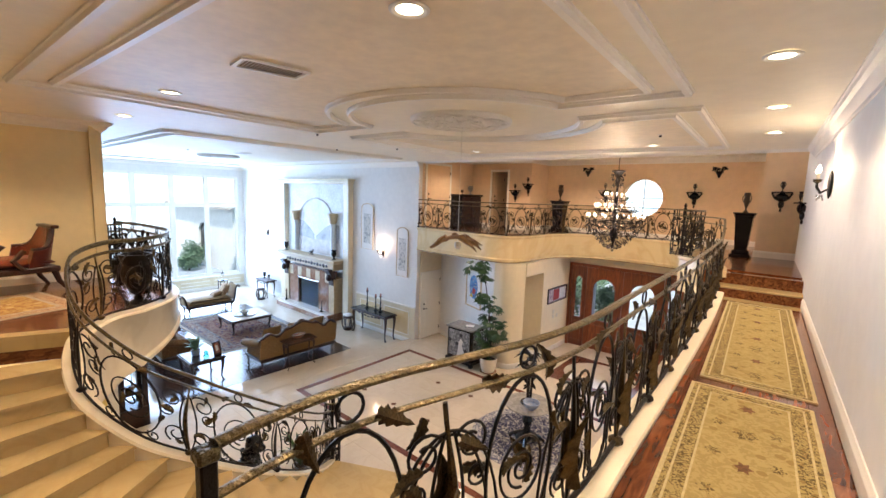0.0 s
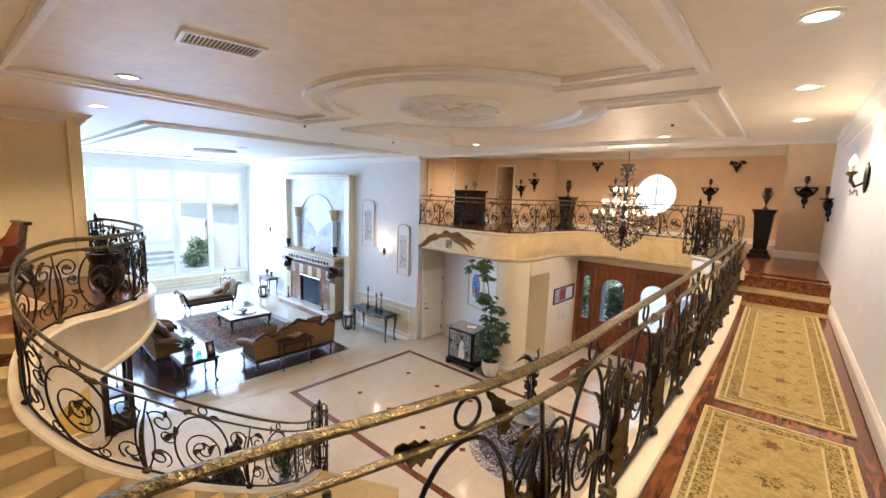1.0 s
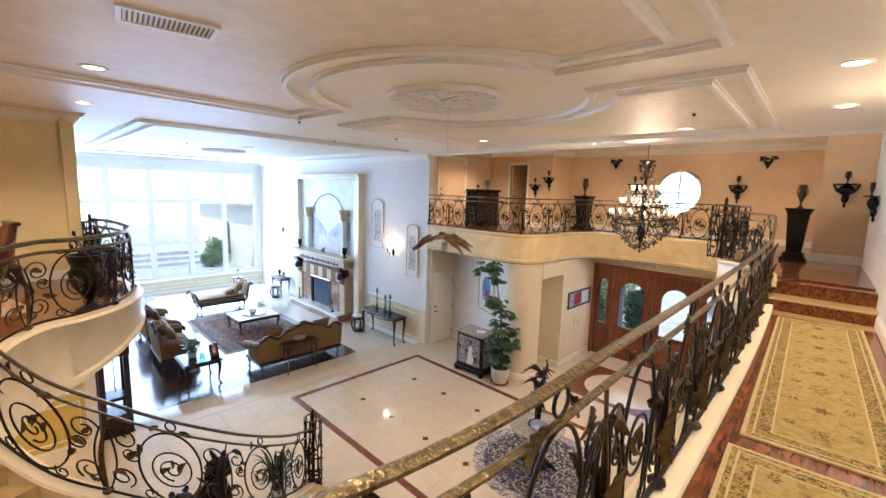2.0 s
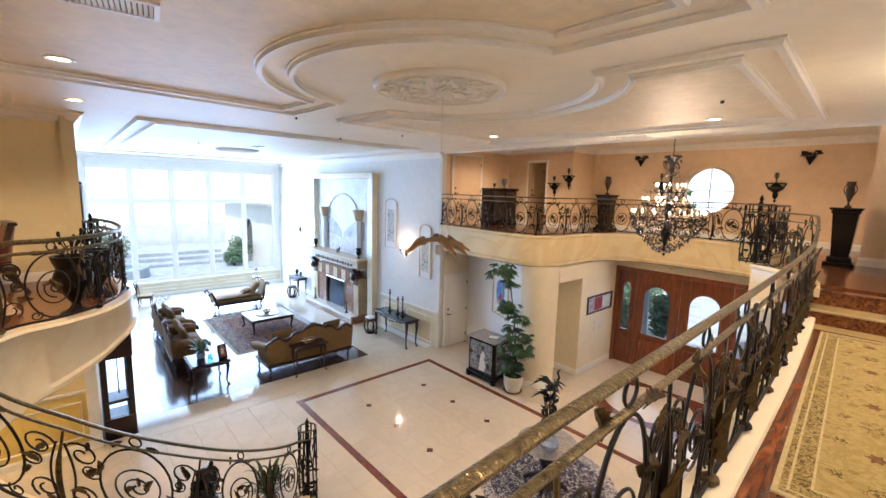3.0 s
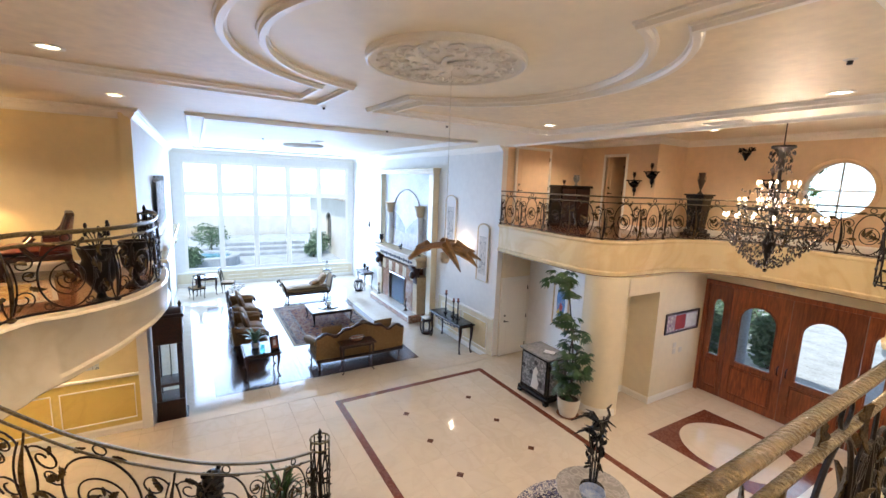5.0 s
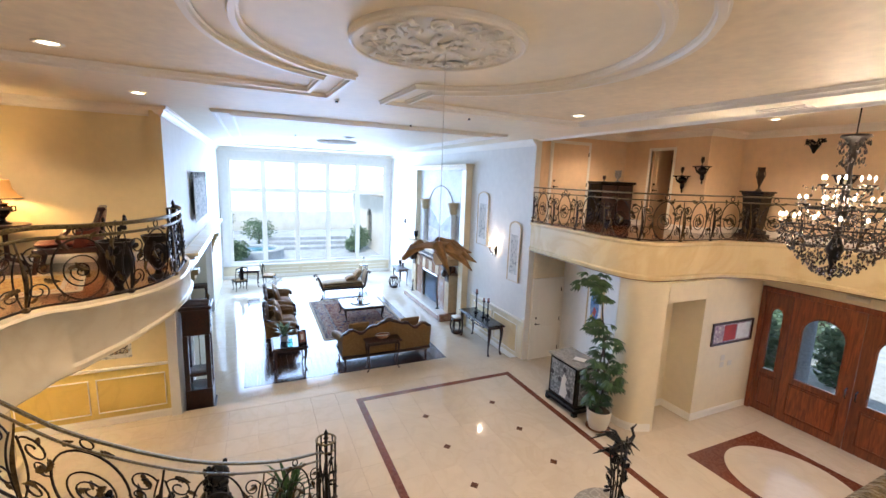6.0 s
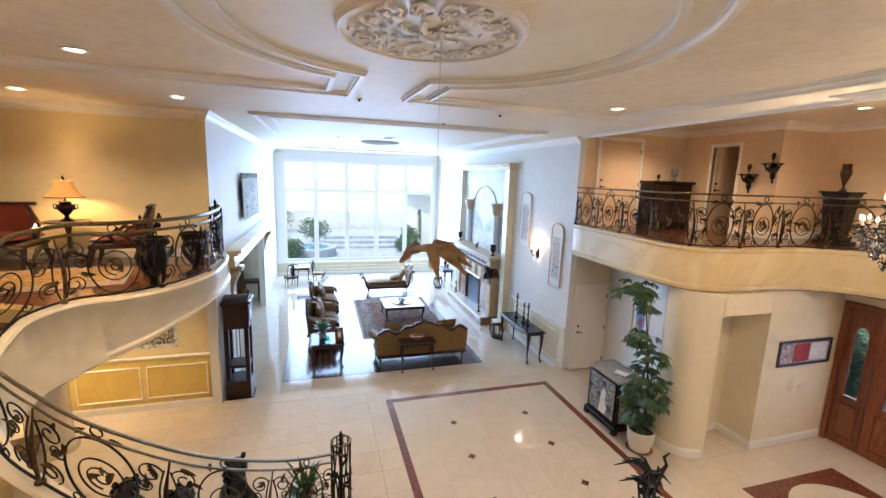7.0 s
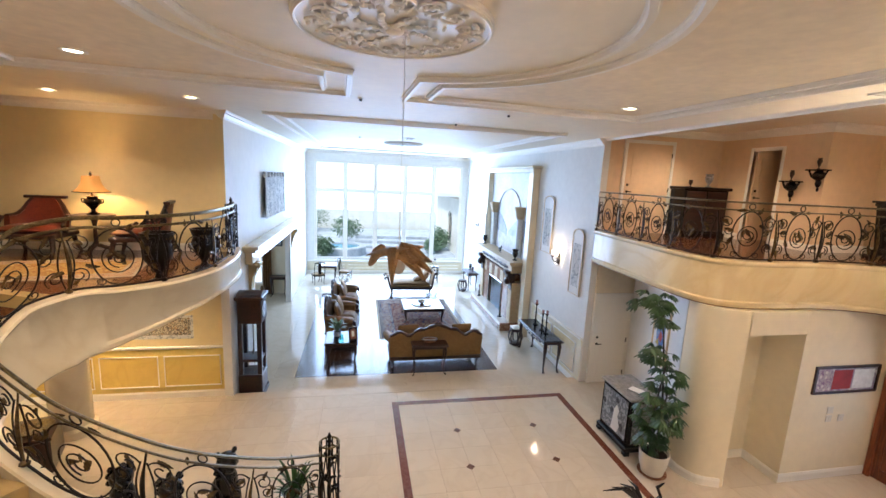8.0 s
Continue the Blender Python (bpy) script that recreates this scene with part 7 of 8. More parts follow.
def big_plant(x, y):
    rnd = random.Random(17)
    root = thing("potted_tree", pose(x, y, 0), "tall potted umbrella tree with glossy drooping leaves", "potted plant")
    make("saucer", G().lathe([(0.19, 0.0), (0.23, 0.03), (0.21, 0.03), (0.18, 0.015)], 28, caps=False).lathe([(0.001, 0.004), (0.2, 0.004), (0.2, 0.012)], 28), BROWN_MARBLE, root, "", True)
    make("pot", G().lathe([(0.13, 0.015), (0.17, 0.03), (0.215, 0.2), (0.235, 0.40), (0.225, 0.41), (0.205, 0.38), (0.19, 0.3)], 32, caps=False), WHITE_PLASTIC, root, "cream glazed pot", True)
    make("soil", G().lathe([(0.001, 0.36), (0.2, 0.355)], 24, caps=False), SOIL, root)
    stems = [spline([(0.03, 0, 0.35), (0.02, 0.02, 1.0), (-0.12, 0.05, 1.8), (-0.36, 0.08, 2.85)], 12), spline([(-0.04, 0.03, 0.35), (0.06, -0.02, 0.9), (0.14, -0.04, 1.5)], 10), spline([(0.0, -0.05, 0.35), (-0.1, -0.05, 0.8), (-0.02, 0.0, 1.9)], 10)]
    for s in stems:
        make("trunk", G().tube(s, [0.022 - 0.011 * i / (len(s) - 1) for i in range(len(s))], 7), MAHOGANY, root, "", True)
    clumps = [((-0.46, 0.0, 2.78), 0.34, 22), ((-0.28, 0.1, 2.55), 0.26, 10), ((-0.2, -0.04, 2.0), 0.28, 13), ((0.02, 0.06, 1.72), 0.24, 9), ((-0.1, 0, 1.42), 0.22, 8), ((0.18, -0.1, 1.3), 0.32, 15), ((0.38, -0.12, 1.12), 0.27, 11), ((-0.06, -0.1, 0.98), 0.30, 14), ((0.05, -0.1, 0.7), 0.26, 12), ((-0.02, -0.12, 0.5), 0.2, 7)]
    for c, r, n in clumps:
        g, st_ = G(), G()
        for _ in range(int(1.35 * n)):
            a, e = rnd.uniform(0, TAU), rnd.uniform(-0.2, 0.9)
            u = Vector((math.cos(a), math.sin(a), 0.0))
            p = Vector(c) + u * r * rnd.uniform(0.15, 0.85) + Vector((0, 0, r * 0.75 * e))
            palm_leaf(g, p, u, rnd, rnd.uniform(0.11, 0.19))
            st_.tube([c, (Vector(c) + p) / 2 + Vector((0, 0, 0.04)), p], 0.004, 4)
        tagged(make("foliage", g, LEAF_DARK, root, "", fix=False), "", "", "", "stuff")
        make("stalk", st_, LEAF_DARK, root)


big_plant(-5.78, 9.42)

# lacquer cabinet beside the plant
LACQUER = patterned("grey_lacquer_scene", (0.16, 0.17, 0.18), (0.36, 0.37, 0.38), (0.05, 0.05, 0.055), 5, 0.3, 0.53)
cb = thing("lacquer_cabinet", pose(-6.66, 9.52, 0) @ Matrix.Scale(1.12, 4), "black lacquer cabinet with a grey painted scene and marble top", "cabinet")
make("body", G().box(-0.38, 0.38, -0.26, 0.24, 0.14, 0.93, 0.012), BLACK, cb)
make("plinth", G().box(-0.42, 0.42, -0.30, 0.28, 0.06, 0.15, 0.02), BLACK, cb)
for sx in (-1, 1):
    for sy in (-1, 1):
        make("foot", G().box(sx * 0.37 - 0.05, sx * 0.37 + 0.05, sy * 0.25 - 0.05, sy * 0.25 + 0.05, 0, 0.07, 0.015), BLACK, cb)
make("marble_top", G().box(-0.42, 0.42, -0.30, 0.28, 0.93, 0.97, 0.01), GREY_STONE, cb, "grey veined marble top")
make("painted_panel", G().box(-0.33, 0.33, -0.272, -0.26, 0.22, 0.88, 0.004), LACQUER, cb, "grey painted scene panel")
make("painted_panel", G().box(0.38, 0.392, -0.20, 0.18, 0.22, 0.88, 0.004), LACQUER, cb)
make("panel_frame", G().tube([(-0.34, -0.268, 0.21), (0.34, -0.268, 0.21), (0.34, -0.268, 0.89), (-0.34, -0.268, 0.89)], 0.012, 6, True), BLACK, cb)
figure = [(-0.05, 0.24), (0.12, 0.24), (0.16, 0.36), (0.10, 0.52), (0.13, 0.62), (0.06, 0.70), (0.0, 0.60), (-0.02, 0.42)]
make("pale_figure", flat_shape(figure, -0.277, 0.004), PAINT_WHITE, cb, "pale inlaid shape")
pb = thing("open_book", pose(-6.5, 9.5, 1.0865, 0, 0, 30), "open white book lying on the cabinet", "book")
make("cover", G().box(-0.13, 0.13, -0.09, 0.09, 0, 0.006), BLACK, pb)
for s in (-1, 1):
    make("page_block", G().box(min(0, s * 0.12), max(0, s * 0.12), -0.085, 0.085, 0.006, 0.022, 0.006), PAINT_WHITE, pb)


def framed(name, m, w, h, label, mats, shapes=(), mount=0.10):
    root = thing(name, m, label, "picture")
    inner_ = [(-w / 2 + 0.035, 0.035), (w / 2 - 0.035, 0.035), (w / 2 - 0.035, h - 0.035), (-w / 2 + 0.035, h - 0.035)]
    make("frame", holed(G(), -w / 2, w / 2, 0, h, inner_, -0.035, 0.0), mats[0], root)
    make("mount", G().box(-w / 2 + 0.035, w / 2 - 0.035, -0.012, -0.002, 0.035, h - 0.035), mats[1], root)
    make("picture", G().box(-w / 2 + mount, w / 2 - mount, -0.017, -0.012, mount, h - mount), mats[2], root)
    for k, (sh, mt) in enumerate(shapes):
        make("painted_shape", flat_shape(sh, -0.021 - 0.002 * k, 0.003), mt, root)
    return root


BLUEPIC = patterned("blue_abstract_paint", (0.05, 0.12, 0.35), (0.12, 0.30, 0.55), (0.35, 0.36, 0.38), 9, 0.5, 0.5)
REDPAINT = material("crimson_paint", (0.40, 0.02, 0.015), 0.5, scale=5, vary=0.2)
YELLOWPAINT = material("ochre_paint", (0.60, 0.42, 0.06), 0.5, scale=6, vary=0.3)
MAUVE = patterned("mauve_ink_paint", (0.42, 0.38, 0.42), (0.25, 0.16, 0.28), (0.62, 0.58, 0.58), 9, 0.5, 0.55)
ang = math.degrees(math.atan2(9.88 - 10.98, 2.9))
oval = [(0.22 * math.cos(TAU * i / 24), 0.62 + 0.36 * math.sin(TAU * i / 24)) for i in range(24)]
framed("framed_print", pose(-6.95, 10.232, 1.42, 0, 0, ang), 0.82, 1.15, "tall white-mounted print of a blue oval", (MANTEL_STONE, PAINT_WHITE, MURAL_SKY), [(oval, BLUEPIC), ([(-0.08, 0.45), (0.06, 0.40), (0.12, 0.55), (0.0, 0.62)], REDPAINT), ([(-0.2, 0.32), (-0.02, 0.30), (-0.06, 0.46)], YELLOWPAINT)], 0.09)
framed("framed_print", pose(-5.298, 12.38, 1.56, 0, 0, 90), 1.30, 0.47, "wide dark-framed print in red and white", (MAHOGANY, MAUVE, MAUVE), [([(-0.28, 0.07), (0.10, 0.07), (0.10, 0.40), (-0.28, 0.40)], REDPAINT), ([(0.13, 0.07), (0.55, 0.07), (0.55, 0.40), (0.13, 0.40)], MURAL_SKY)], 0.06)
for yy, zz in ((12.2, 1.25), (12.45, 1.1), (12.2, 1.1)):
    sw = thing("switch_plate", pose(-5.298, yy, zz, 0, 0, 90), "small white wall switch plate", "switch", "wall switches")
    make("plate", G().box(-0.06, 0.06, -0.01, 0, -0.06, 0.06, 0.003), WHITE_PLASTIC, sw)
    make("rocker", G().box(-0.015, 0.015, -0.015, -0.01, -0.03, 0.03, 0.002), WHITE_PLASTIC, sw)

# round table with a bronze on a round rug
RUG_PALE = patterned("cream_grey_figured_wool", (0.50, 0.47, 0.43), (0.12, 0.12, 0.18), (0.30, 0.29, 0.32), 9)
RUG_NAVY = patterned("dark_navy_figured_wool", (0.035, 0.035, 0.07), (0.42, 0.40, 0.37), (0.10, 0.10, 0.17), 9, 0.9, 0.54)
rr = thing("round_rug", pose(-3.42, 7.35, 0.004), "round navy and cream figured rug on the marble", "rug")
make("border", G().lathe([(1.10, 0), (1.10, 0.010), (0.92, 0.010), (0.92, 0.0)], 60, caps=False), RUG_PALE, rr)
make("band", G().lathe([(0.92, 0), (0.92, 0.009), (0.70, 0.009), (0.70, 0)], 60, caps=False), RUG_NAVY, rr)
make("field", G().lathe([(0.001, 0.008), (0.70, 0.010), (0.70, 0)], 60, caps=False), RUG_NAVY, rr)
rt = thing("pedestal_table", pose(-3.38, 7.25, 0.016), "round dark pedestal table on the round rug", "table")
make("tabletop", G().lathe([(0.001, 0.72), (0.42, 0.72), (0.46, 0.735), (0.47, 0.75), (0.46, 0.76), (0.001, 0.765)], 40, caps=False), GREY_STONE, rt, "dark grey stone top", True)
make("pedestal", G().lathe([(0.24, 0.08), (0.2, 0.12), (0.08, 0.18), (0.06, 0.3), (0.11, 0.42), (0.06, 0.55), (0.12, 0.66), (0.22, 0.72)], 24), BLACK, rt, "", True)
for i in range(4):
    a = TAU * i / 4 + 0.4
    make("foot", G().tube([(0.1 * math.cos(a), 0.1 * math.sin(a), 0.14), (0.24 * math.cos(a), 0.24 * math.sin(a), 0.10), (0.34 * math.cos(a), 0.34 * math.sin(a), 0.03)], [0.04, 0.035, 0.03], 8), BLACK, rt, "", True)
rnd = random.Random(23)
br = thing("bronze_sculpture", pose(-3.38, 7.25, 0.781), "tall dark bronze of birds on reeds over a blue bowl", "sculpture")
g = G().lathe([(0.16, 0), (0.15, 0.03), (0.05, 0.05)], 20)
for k in range(9):
    a = TAU * k / 9
    g.tube([(0.04 * math.cos(a), 0.04 * math.sin(a), 0.03), (0.06 * math.cos(a), 0.06 * math.sin(a), 0.5), (0.10 * math.cos(a) - 0.02, 0.10 * math.sin(a), rnd.uniform(0.65, 1.05))], 0.010, 5)
for (bx, by, bz, s) in ((0.02, 0.0, 0.92, 1.0), (-0.06, 0.06, 0.68, 0.8)):
    g.ball((bx, by, bz), (0.07 * s, 0.14 * s, 0.06 * s), 12, 8)
    g.tube([(bx, by + 0.1 * s, bz), (bx, by + 0.18 * s, bz + 0.10 * s), (bx, by + 0.13 * s, bz + 0.2 * s), (bx, by + 0.2 * s, bz + 0.24 * s)], [0.03 * s, 0.018 * s, 0.018 * s, 0.006], 7)
    for sg in (-1, 1):
        for j in range(4):
            g.tube([(bx, by, bz + 0.03), (bx + sg * 0.12 * s, by - 0.05 * j * s, bz + 0.12 * s), (bx + sg * 0.24 * s, by - 0.09 * j * s, bz + (0.1 - 0.03 * j) * s)], [0.02, 0.018, 0.004], 5)
for k in range(26):
    a, zz = rnd.uniform(0, TAU), rnd.uniform(0.15, 0.85)
    leaf_on(g, Vector((0.09 * math.cos(a), 0.09 * math.sin(a), zz)), Vector((math.cos(a), math.sin(a), 0)), Vector((0, 0, 1)), Vector((-math.sin(a), math.cos(a), 0)), rnd.uniform(0.03, 0.05), rnd)
make("figure", g, BLACK, br)
bw = thing("porcelain_bowl", pose(-3.22, 7.05, 0.781), "blue and white porcelain bowl on the round table", "bowl")
make("bowl", G().lathe([(0.06, 0), (0.07, 0.02), (0.14, 0.08), (0.16, 0.15), (0.15, 0.15), (0.12, 0.08), (0.001, 0.03)], 28, caps=False), CERAMIC, bw, "", True)


def beast(x, y, h, seed, turn):
    """A seated guardian beast as one plain dark mesh."""
    r_ = random.Random(seed)
    root = thing("beast_statue", pose(x, y, 0, 0, 0, turn), "black seated guardian beast statue on the foyer floor", "statue", "guardian statues")
    g = G().box(-0.2, 0.2, -0.26, 0.26, 0, h * 0.14, 0.02)
    g.ball((0, -0.06, h * 0.36), (0.17, 0.21, h * 0.24), 14, 9).ball((0, 0.08, h * 0.58), (0.14, 0.13, h * 0.22), 12, 8).ball((0, 0.13, h * 0.86), (0.13, 0.13, h * 0.13), 14, 9).ball((0, 0.24, h * 0.82), (0.07, 0.07, 0.06), 10, 6)
    for sx in (-1, 1):
        g.tube([(sx * 0.09, 0.12, h * 0.55), (sx * 0.10, 0.19, h * 0.3), (sx * 0.10, 0.2, h * 0.14)], [0.06, 0.05, 0.055], 8).ball((sx * 0.10, 0.1, h * 0.97), (0.035, 0.025, 0.045), 8, 5)
    for k in range(18):
        a = r_.uniform(0, TAU)
        g.ball((0.12 * math.cos(a), 0.06 + 0.10 * math.sin(a), h * r_.uniform(0.68, 0.92)), 0.038, 7, 5)
    make("figure", g, BLACK, root, "", True)


beast(-5.69, 2.84, 1.10, 1, -60)
beast(-5.34, 2.31, 1.05, 2, -60)
beast(-5.58, 1.68, 1.08, 3, -60)
pf = potted_fern(pose(-5.70, 3.73, 0.0), 0.42, 0.72, "leafy green floor plant beside the stair newel", LEAF_DARK, 0.026)
tc = thing("tapestry_painting", pose(-9.118, 0.55, 1.27, 0, 0, 90), "long unframed figured wall hanging", "tapestry")
make("cloth", G().box(-0.73, 0.73, -0.012, 0, 0, 0.49, 0.003), INK, tc)
make("figure_frieze", G().box(-0.68, 0.68, -0.018, -0.012, 0.08, 0.44, 0.002), patterned("multicoloured_figures", (0.46, 0.42, 0.33), (0.07, 0.06, 0.05), (0.28, 0.18, 0.10), 13, 0.8, 0.5), tc)
chs = thing("gilt_chest", pose(-7.1, -0.25, 0, 0, 0, 20), "brown chest with a round gilt tray under the stair", "chest")
make("body", G().box(-0.35, 0.35, -0.25, 0.25, 0.06, 0.6, 0.02), MAHOGANY, chs)
make("lid", G().box(-0.37, 0.37, -0.27, 0.27, 0.6, 0.66, 0.015), MAHOGANY, chs)
make("tray", G().lathe([(0.001, 0.66), (0.22, 0.665), (0.25, 0.69), (0.24, 0.70), (0.001, 0.675)], 28, caps=False), IRON_GOLD, chs, "", True)

# ---- landing with the chairs ----
rug("landing_rug", pose(-7.3, -0.35, ZL + 0.005, 0, 0, 14), 1.45, 3.1, "gold and rust figured rug on the landing", [(0, 0.05, BEIGE), (0.05, 0.14, STRIPE), (0.19, 0.05, BEIGE)], patterned("gold_figured_wool", (0.42, 0.27, 0.09), (0.30, 0.16, 0.05), (0.5, 0.36, 0.16), 6))


def empire_chair(m, label):
    """A wide red leather armchair with a rolled dark frame, facing -y."""
    root = thing("armchair", m, label, "armchair", "red leather chairs")
    make("seat", puff(0.68, 0.60, 0.15), LEATHER, root, "", True).matrix_basis = pose(0, -0.02, 0.36)
    make("seat_frame", G().box(-0.37, 0.37, -0.33, 0.31, 0.30, 0.38, 0.015), MAHOGANY, root)
    n, v, f = 16, [], []
    for i in range(n + 1):
        a = math.pi * (0.0 + 1.0 * i / n)
        cx, cy = 0.36 * math.cos(a), 0.02 + 0.28 * math.sin(a)
        h = 0.62 + 0.30 * min(1.0, 1.12 * max(0, math.sin(a))) ** 5
        for k, z in ((1.0, 0.36), (1.0 + 0.05, h), (0.84, h), (0.82, 0.36)):
            v.append((cx * k, (cy + 0.05 * (z > 0.5)) * (k if cy > 0 else 1), z))
    for i in range(n):
        f += [(4 * i + j, 4 * i + (j + 1) % 4, 4 * i + 4 + (j + 1) % 4, 4 * i + 4 + j) for j in range(4)]
    f += [(0, 1, 2, 3), (4 * n + 3, 4 * n + 2, 4 * n + 1, 4 * n)]
    make("backrest", G().add(v, f), LEATHER, root, "", True)
    top_line = [((v[4 * i + 1][0] + v[4 * i + 2][0]) / 2, (v[4 * i + 1][1] + v[4 * i + 2][1]) / 2, v[4 * i + 1][2] + 0.01) for i in range(n + 1)]
    make("top_rail", G().tube(top_line, 0.030, 7), MAHOGANY, root, "", True)
    make("crest", G().box(-0.25, 0.25, 0.28, 0.36, 0.91, 0.96, 0.012), MAHOGANY, root)
    for sx in (-1, 1):
        make("arm_post", G().tube([(sx * 0.35, -0.02, 0.36), (sx * 0.37, -0.10, 0.5), (sx * 0.35, 0.0, 0.63)], 0.03, 7), MAHOGANY, root, "", True)
        make("leg", G().tube([(sx * 0.32, -0.28, 0.32), (sx * 0.33, -0.31, 0.15), (sx * 0.32, -0.34, 0.0)], [0.035, 0.028, 0.02], 7), MAHOGANY, root, "", True)
        make("leg", G().tube([(sx * 0.31, 0.26, 0.32), (sx * 0.32, 0.30, 0.15), (sx * 0.34, 0.38, 0.0)], [0.035, 0.028, 0.02], 7), MAHOGANY, root, "", True)


empire_chair(pose(-8.62, -0.93, ZL, 0, 0, 92) @ Matrix.Diagonal((1.28, 1.1, 1.04, 1)), "red leather armchair with a dark rolled frame beside the lamp")
empire_chair(pose(-8.55, 0.78, ZL, 0, 0, 12) @ Matrix.Diagonal((1.1, 1.28, 1.04, 1)), "red leather armchair with a dark frame, turned to the lamp")
lt2 = thing("lamp_stand", pose(-8.7, -0.07, ZL), "small round dark pedestal table with three feet", "side table")
make("top", G().lathe([(0.001, 0.68), (0.30, 0.68), (0.32, 0.695), (0.31, 0.71), (0.001, 0.71)], 30, caps=False), MAHOGANY, lt2, "", True)
make("column", G().lathe([(0.06, 0.14), (0.035, 0.2), (0.03, 0.5), (0.05, 0.6), (0.08, 0.68)], 16), MAHOGANY, lt2, "", True)
for i in range(3):
    a = TAU * i / 3
    make("foot", G().tube([(0.04 * math.cos(a), 0.04 * math.sin(a), 0.16), (0.16 * math.cos(a), 0.16 * math.sin(a), 0.10), (0.24 * math.cos(a), 0.24 * math.sin(a), 0.02)], [0.035, 0.03, 0.022], 7), MAHOGANY, lt2, "", True)
SHADE = bpy.data.materials.new("amber_silk_shade")
SHADE.use_nodes = True
sb = SHADE.node_tree.nodes["Principled BSDF"]
sb.inputs["Base Color"].default_value = (0.40, 0.18, 0.045, 1)
sb.inputs["Roughness"].default_value = 0.8
sb.inputs["Transmission Weight"].default_value = 0.0
sb.inputs["Emission Color"].default_value, sb.inputs["Emission Strength"].default_value = (1.0, 0.45, 0.11, 1), 0.5
tl = thing("table_lamp", pose(-8.7, -0.07, ZL + 0.71) @ Matrix.Scale(0.88, 4), "dark urn table lamp with an amber bell shade, lit", "table lamp")
make("base", G().lathe([(0.11, 0), (0.11, 0.02), (0.04, 0.06), (0.035, 0.10), (0.10, 0.18), (0.15, 0.25), (0.14, 0.30), (0.08, 0.33), (0.11, 0.36), (0.03, 0.38), (0.012, 0.42), (0.012, 0.78)], 24), BLACK, tl, "dark urn base", True)
for s in (-1, 1):
    make("handle", G().tube([(0, s * 0.13, 0.22), (0, s * 0.19, 0.24), (0, s * 0.19, 0.31), (0, s * 0.13, 0.31)], 0.012, 6), BLACK, tl, "", True)
make("shade", G().lathe([(0.30, 0.45), (0.22, 0.52), (0.165, 0.62), (0.14, 0.76), (0.135, 0.76), (0.16, 0.62), (0.215, 0.52), (0.295, 0.452)], 28, caps=False), SHADE, tl, "amber silk bell shade", True)
make("finial", G().lathe([(0.02, 0.77), (0.025, 0.80), (0.004, 0.85)], 10), BLACK, tl)
make("trim", G().tube([(0.30 * math.cos(TAU * i / 28), 0.30 * math.sin(TAU * i / 28), 0.45) for i in range(28)], 0.008, 5, True), BLACK, tl)
lamp("table_lamp_light", "POINT", Matrix.Translation((-8.7, -0.07, ZL + 0.71 + 0.50)), 46, (1.0, 0.62, 0.28), 0.06)
for x, y, h in ((-6.6, 1.82, 0.72), (-7.55, 2.08, 0.66), (-8.35, 1.98, 0.40)):
    urn(pose(x, y, ZL), h, "dark bronze floor urn by the landing railing", IRON, "floor_urn", "floor urns")
g = thing("floor_urn_branches", pose(-6.6, 1.82, ZL + 0.6), "dark dried branches with pods standing in a floor urn", "dried branches")
q = G()
rnd = random.Random(91)
for k in range(11):
    a = rnd.uniform(0, TAU)
    r, hh = rnd.uniform(0.05, 0.16), rnd.uniform(0.2, 0.42)
    q.tube([(0, 0, -0.1), (r * 0.4 * math.cos(a), r * 0.4 * math.sin(a), hh * 0.6), (r * math.cos(a), r * math.sin(a), hh)], 0.006, 5)
    q.ball((r * math.cos(a), r * math.sin(a), hh), (0.02, 0.02, 0.035), 7, 5)
make("branches", q, IRON, g)

# ---- balcony ----
bc = thing("balcony_cabinet", pose(-9.22, 12.65, ZB, 0, 0, 90), "black carved two-door cabinet on the balcony", "cabinet")
make("body", G().box(-0.60, 0.60, -0.24, 0.24, 0.10, 1.12, 0.012), BLACK, bc)
make("top", G().box(-0.66, 0.66, -0.29, 0.26, 1.12, 1.19, 0.015), BLACK, bc)
make("plinth", G().box(-0.63, 0.63, -0.27, 0.25, 0.0, 0.10, 0.01), BLACK, bc)
for s in (-1, 1):
    d = make("door", G().box(min(s * 0.02, s * 0.56), max(s * 0.02, s * 0.56), -0.262, -0.242, 0.15, 0.90, 0.006), MAHOGANY, bc)
    make("handle", G().ball((s * 0.06, -0.275, 0.55), 0.018, 8, 6), IRON_GOLD, d, "brass knob", True)
    make("drawer", G().box(min(s * 0.02, s * 0.56), max(s * 0.02, s * 0.56), -0.26, -0.242, 0.93, 1.09, 0.006), MAHOGANY, bc)
urn(pose(-9.2, 12.35, ZB + 1.19), 0.16, "small dark bowl urn on the balcony cabinet", MAHOGANY)
urn(pose(-9.2, 12.85, ZB + 1.19), 0.32, "dark and silver lidded urn on the balcony cabinet", material("mottled_silver_black", (0.04, 0.04, 0.04), 0.3, 0.4, scale=16, vary=0.3, tone=(0.5, 0.5, 0.5)))


